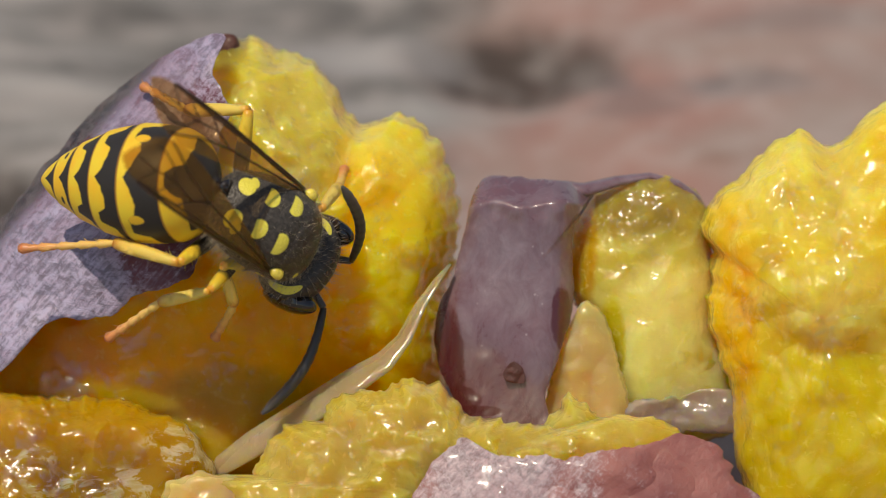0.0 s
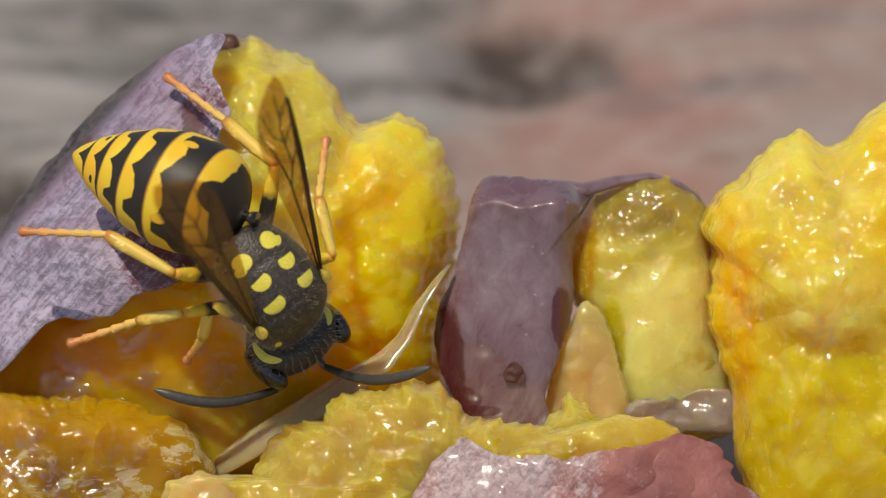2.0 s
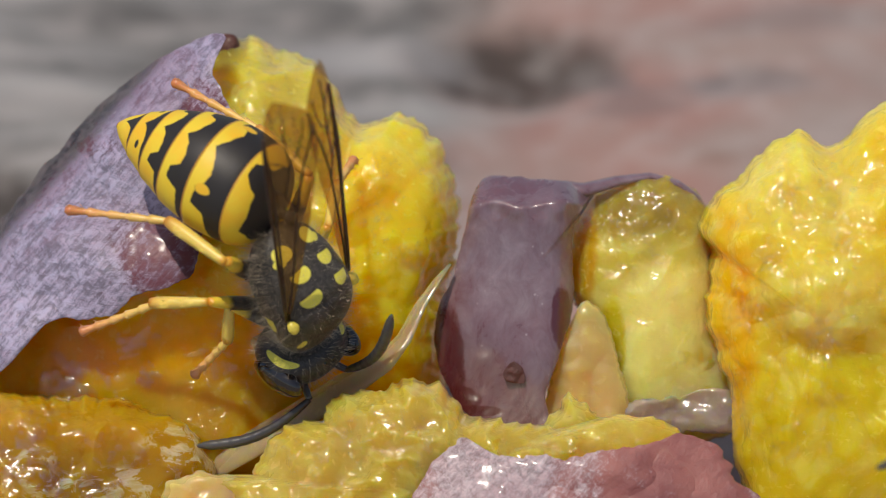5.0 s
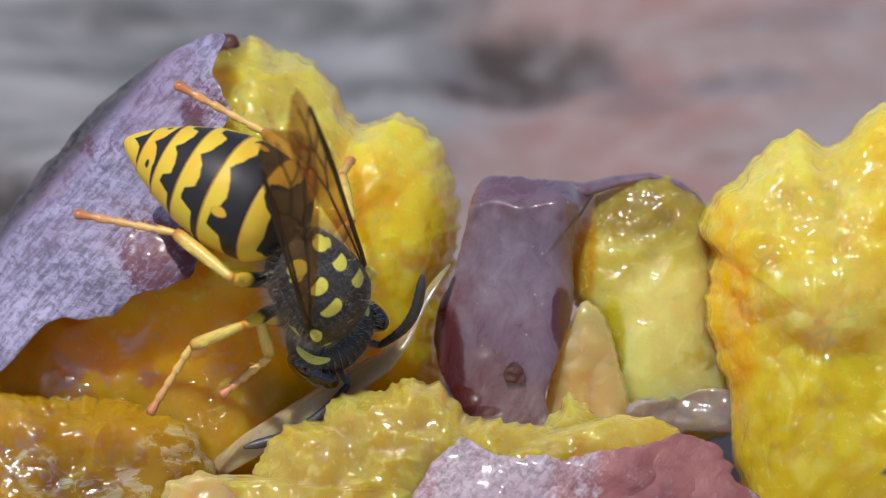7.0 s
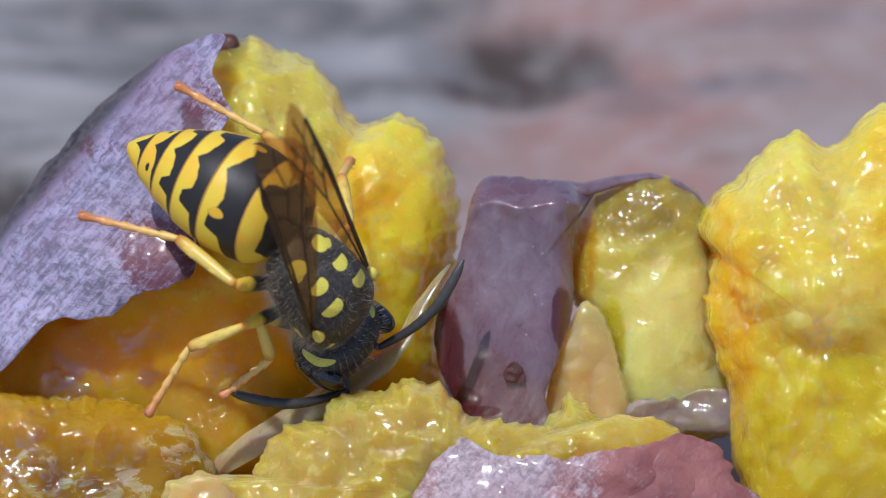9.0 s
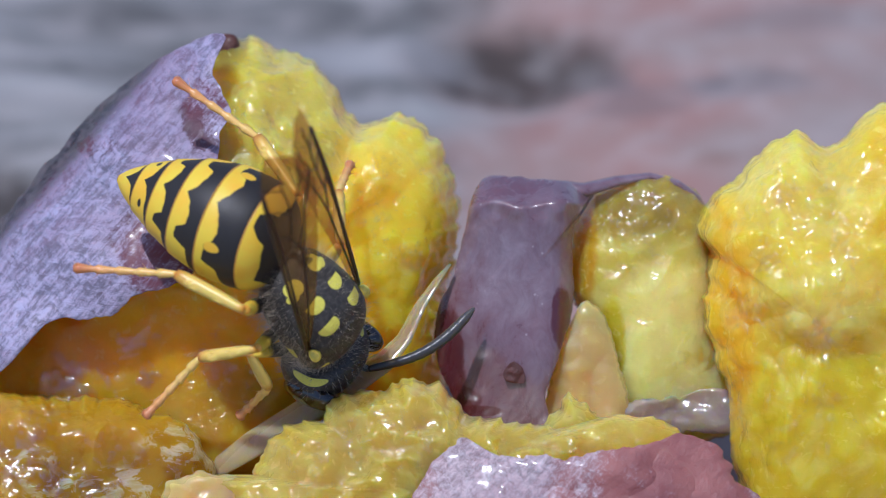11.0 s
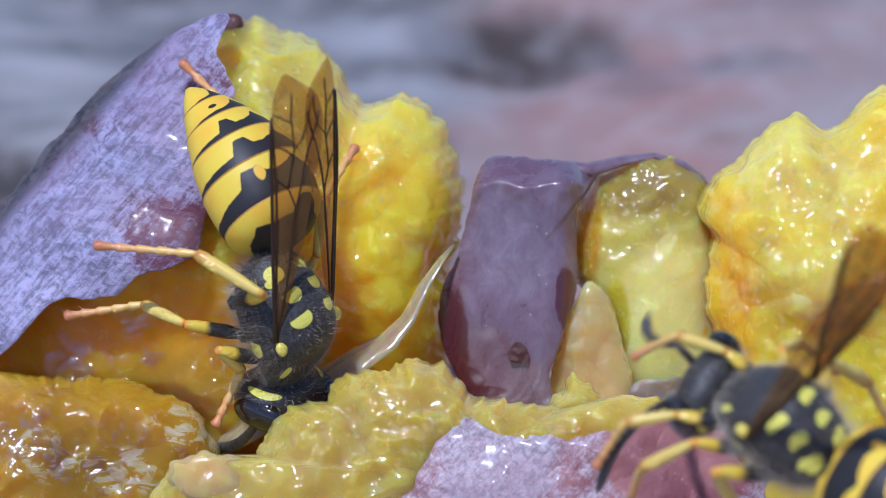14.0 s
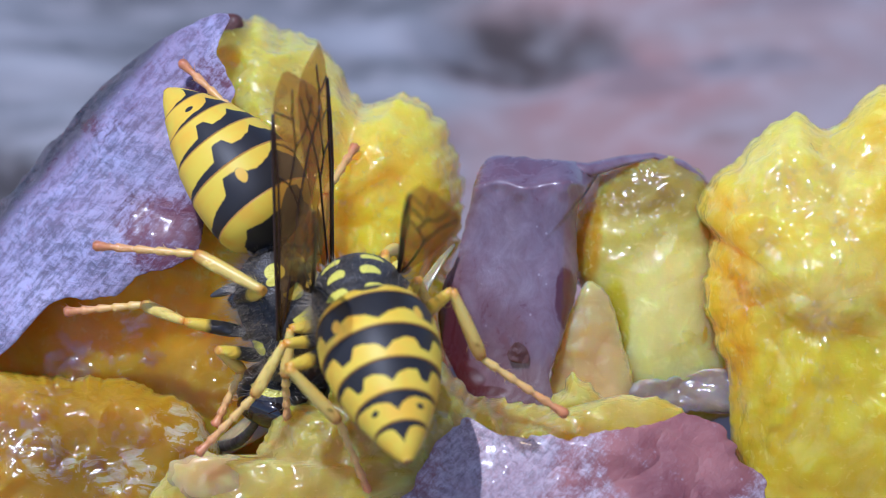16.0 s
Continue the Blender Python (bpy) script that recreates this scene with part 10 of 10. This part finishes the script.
    walk(second_wasp.legs["middle", -1][0], keyed([
        (0, 0.00, 0.00, 0.00, -1.3, -46.6, -31.9), (13.5, 0.00, 0.00, 0.00, 0.1, -44.7, -32.6), (13.7, 0.00, 0.00, 0.00, 1.8, -59.3, -28.0), (13.8, 0.00, 0.00, 0.00, 17.2, -65.8, -46.0),
        (13.9, 0.00, 0.00, 0.00, 18.7, -39.7, -75.3), (14, 0.00, 0.00, 0.00, -13.4, -21.9, -25.7), (14.1, 0.00, 0.00, 0.00, -19.5, -27.7, -33.0), (14.2, 0.00, 0.00, 0.00, 43.3, -73.6, -128.6),
        (14.3, 0.00, 0.00, 0.00, 28.6, -54.1, -116.9), (14.4, 0.00, 0.00, 0.00, 24.4, -62.9, -115.6), (14.5, 0.00, 0.00, 0.00, -23.0, -84.2, -57.5), (14.6, 0.00, 0.00, 0.00, 50.7, -61.6, -138.1),
        (14.8, 0.00, 0.00, 0.00, 31.1, -58.2, -111.9), (15, 0.00, 0.00, 0.00, 59.7, -41.1, -148.5), (15.2, 0.00, 0.00, 0.00, 46.6, -3.7, -104.1), (15.35, 0.00, 0.00, 0.00, 29.8, -30.1, -134.6),
        (15.5, 0.00, 0.00, 0.00, 85.2, -54.8, -119.3), (16, 0.00, 0.00, 0.00, 78.7, -53.1, -122.3)]))
    walk(second_wasp.legs["middle", -1][1], keyed([
        (0, 1.51, -0.94, 1.89, 44.3, -19.6, -87.0), (13.5, 1.56, -0.99, 1.83, 43.5, -17.3, -87.1), (13.7, 1.17, -0.62, 2.24, 64.2, -31.8, -78.5), (13.8, 0.74, -0.77, 2.37, 92.5, 4.2, -63.5),
        (13.9, 0.51, -1.93, 1.66, 72.5, 55.1, -115.1), (14, 2.17, -1.05, 0.97, 73.5, 53.7, -94.8), (14.1, 1.93, -1.25, 1.21, 31.6, 51.0, -160.6), (14.2, -0.46, -0.57, 2.49, 42.1, 58.1, -146.1),
        (14.3, -0.69, -1.36, 2.11, 44.8, 51.9, -136.2), (14.4, -0.51, -1.07, 2.31, 43.5, 44.8, -134.5), (14.5, 0.14, -0.22, 2.59, 41.3, 42.1, -132.0), (14.6, -0.92, -0.83, 2.29, 33.0, 24.8, -139.9),
        (14.8, -0.51, -1.27, 2.21, 44.5, 31.5, -130.3), (15, -1.67, -1.02, 1.71, 48.6, 23.1, -123.0), (15.2, -0.63, -2.52, 0.17, 75.5, 54.2, -80.9), (15.35, -1.58, -1.60, 1.30, 119.9, 54.8, -39.0),
        (15.5, -0.73, -1.31, 2.12, 151.4, 54.5, -17.4), (16, -0.84, -1.32, 2.08, 173.1, 57.3, -3.7)]))
    walk(second_wasp.legs["middle", -1][2], keyed([
        (0, 1.64, -3.30, 2.73, 63.7, 58.7, -123.7), (13.5, 1.68, -3.38, 2.57, 59.0, 59.7, -127.9), (13.7, 1.59, -2.71, 3.55, 99.7, 59.1, -82.1), (13.8, 1.85, -3.00, 2.19, 119.9, 58.5, -66.3),
        (13.9, -0.10, -3.23, -0.39, 81.6, 62.1, -96.1), (14, 2.05, -2.52, -1.04, 34.2, 53.1, -142.9), (14.1, 0.45, -1.78, -0.73, 42.0, 57.3, -139.2), (14.2, -1.55, -1.31, 0.37, 52.5, 61.1, -129.5),
        (14.3, -1.81, -2.43, 0.14, 61.0, 60.6, -118.2), (14.4, -1.76, -2.33, 0.55, 66.5, 59.7, -113.1), (14.5, -1.10, -1.60, 0.91, 75.6, 63.3, -101.9), (14.6, -2.66, -2.29, 1.24, 72.4, 64.4, -103.1),
        (14.8, -1.89, -2.90, 0.90, 72.0, 55.4, -101.2), (15, -2.92, -2.95, 0.73, 48.9, 16.7, -118.0), (15.2, -0.40, -3.96, -1.86, 125.2, 57.6, -33.2), (15.35, -0.46, -2.51, -0.74, 151.3, 61.6, -20.6),
        (15.5, 0.65, -1.74, 0.09, 176.6, 70.1, -2.5), (16, 0.51, -1.41, -0.03, 175.2, 59.8, -2.7)]))
    walk(second_wasp.legs["hind", -1][0], keyed([
        (0, 0.00, 0.00, 0.00, 6.6, -42.6, -63.5), (13.5, 0.00, 0.00, 0.00, 6.1, -40.3, -63.5), (13.7, 0.00, 0.00, 0.00, 23.1, -55.6, -56.6), (13.8, 0.00, 0.00, 0.00, 34.2, -59.1, -72.4),
        (13.9, 0.00, 0.00, 0.00, 27.0, -28.9, -95.7), (14, 0.00, 0.00, 0.00, -9.2, -24.7, -42.6), (14.1, 0.00, 0.00, 0.00, -3.7, -29.5, -62.2), (14.2, 0.00, 0.00, 0.00, 18.2, -27.5, -91.9),
        (14.3, 0.00, 0.00, 0.00, 21.6, -26.8, -99.6), (14.4, 0.00, 0.00, 0.00, 21.2, -28.1, -103.0), (14.5, 0.00, 0.00, 0.00, 21.3, -38.5, -104.3), (14.6, 0.00, 0.00, 0.00, 36.3, -44.5, -127.8),
        (14.8, 0.00, 0.00, 0.00, 33.5, -31.6, -108.7), (15, 0.00, 0.00, 0.00, 29.9, -59.3, -118.5), (15.2, 0.00, 0.00, 0.00, 25.3, -38.2, -107.7), (15.35, 0.00, 0.00, 0.00, 41.4, -33.5, -125.2),
        (15.5, 0.00, 0.00, 0.00, 52.6, -24.9, -97.2), (16, 0.00, 0.00, 0.00, 61.8, -31.2, -104.8)]))
    walk(second_wasp.legs["hind", -1][1], keyed([
        (0, 1.05, -2.11, 2.16, 43.9, 38.2, -136.2), (13.5, 1.09, -2.18, 2.07, 40.3, 38.3, -139.1), (13.7, 0.99, -1.51, 2.64, 77.3, 41.7, -97.1), (13.8, 0.50, -1.57, 2.75, 94.7, 61.2, -96.2),
        (13.9, -0.28, -2.79, 1.55, 30.9, 48.4, -165.5), (14, 2.14, -1.97, 1.34, 39.6, 47.5, -139.3), (14.1, 1.30, -2.47, 1.57, 32.0, 46.0, -163.1), (14.2, -0.10, -2.84, 1.48, 36.5, 49.2, -152.4),
        (14.3, -0.48, -2.82, 1.44, 30.9, 20.7, -154.7), (14.4, -0.63, -2.75, 1.51, 30.9, 17.7, -161.8), (14.5, -0.62, -2.43, 1.99, 26.0, 30.9, -171.8), (14.6, -1.40, -1.80, 2.24, 28.8, 26.2, -156.3),
        (14.8, -0.87, -2.58, 1.68, 36.0, 33.8, -155.3), (15, -0.78, -1.44, 2.75, 43.6, 37.4, -140.2), (15.2, -0.76, -2.40, 1.98, 37.9, 53.7, -135.5), (15.35, -1.54, -2.18, 1.76, 47.9, 61.8, -126.3),
        (15.5, -0.36, -2.88, 1.34, 124.4, 76.9, -50.5), (16, -0.70, -2.65, 1.66, 112.0, 79.0, -63.3)]))
    walk(second_wasp.legs["hind", -1][2], keyed([
        (0, -0.76, -3.85, 0.18, 56.3, 52.8, -119.8), (13.5, -0.81, -3.83, 0.09, 52.7, 53.8, -122.7), (13.7, 0.70, -3.88, 0.51, 83.2, 68.7, -106.2), (13.8, 0.33, -3.10, -0.06, 121.4, 79.7, -79.8),
        (13.9, -2.33, -3.32, -0.85, 18.7, 71.8, 172.6), (14, 0.50, -3.38, -1.02, 22.0, 43.1, 179.6), (14.1, -0.83, -3.11, -0.73, 25.3, 42.3, -170.8), (14.2, -1.95, -3.80, -0.94, 29.2, 38.5, -159.5),
        (14.3, -3.18, -4.10, 0.31, 30.2, 30.7, -158.1), (14.4, -3.53, -3.70, 0.54, 29.8, 18.9, -163.8), (14.5, -3.33, -2.82, 0.35, 29.6, 25.2, -160.0), (14.6, -4.03, -2.96, 0.83, 29.3, 26.3, -154.8),
        (14.8, -3.29, -3.69, -0.11, 40.1, 24.1, -141.3), (15, -2.73, -3.07, 0.81, 47.7, 26.7, -127.5), (15.2, -2.11, -3.72, -0.60, 48.9, 40.2, -116.0), (15.35, -2.43, -3.40, -1.06, 60.7, 41.2, -104.5),
        (15.5, 0.10, -3.44, -1.77, 69.8, 47.3, -98.0), (16, -0.43, -3.19, -1.48, 72.2, 47.0, -95.6)]))
    # the large chunk settles a little
    walk(plum_chunk, [(0.0, Matrix.Translation(at(15.12, -15.96, 2))), (4.2, Matrix.Translation(at(15.08, -15.97, 2))),
                      (11.5, Matrix.Translation(at(14.97, -16.0, 2))), (13.6, Matrix.Translation(at(14.97, -16.0, 2))),
                      (13.7, Matrix.Translation(at(14.82, -16.08, 2))), (16.0, Matrix.Translation(at(14.80, -16.08, 2)))])


motions()
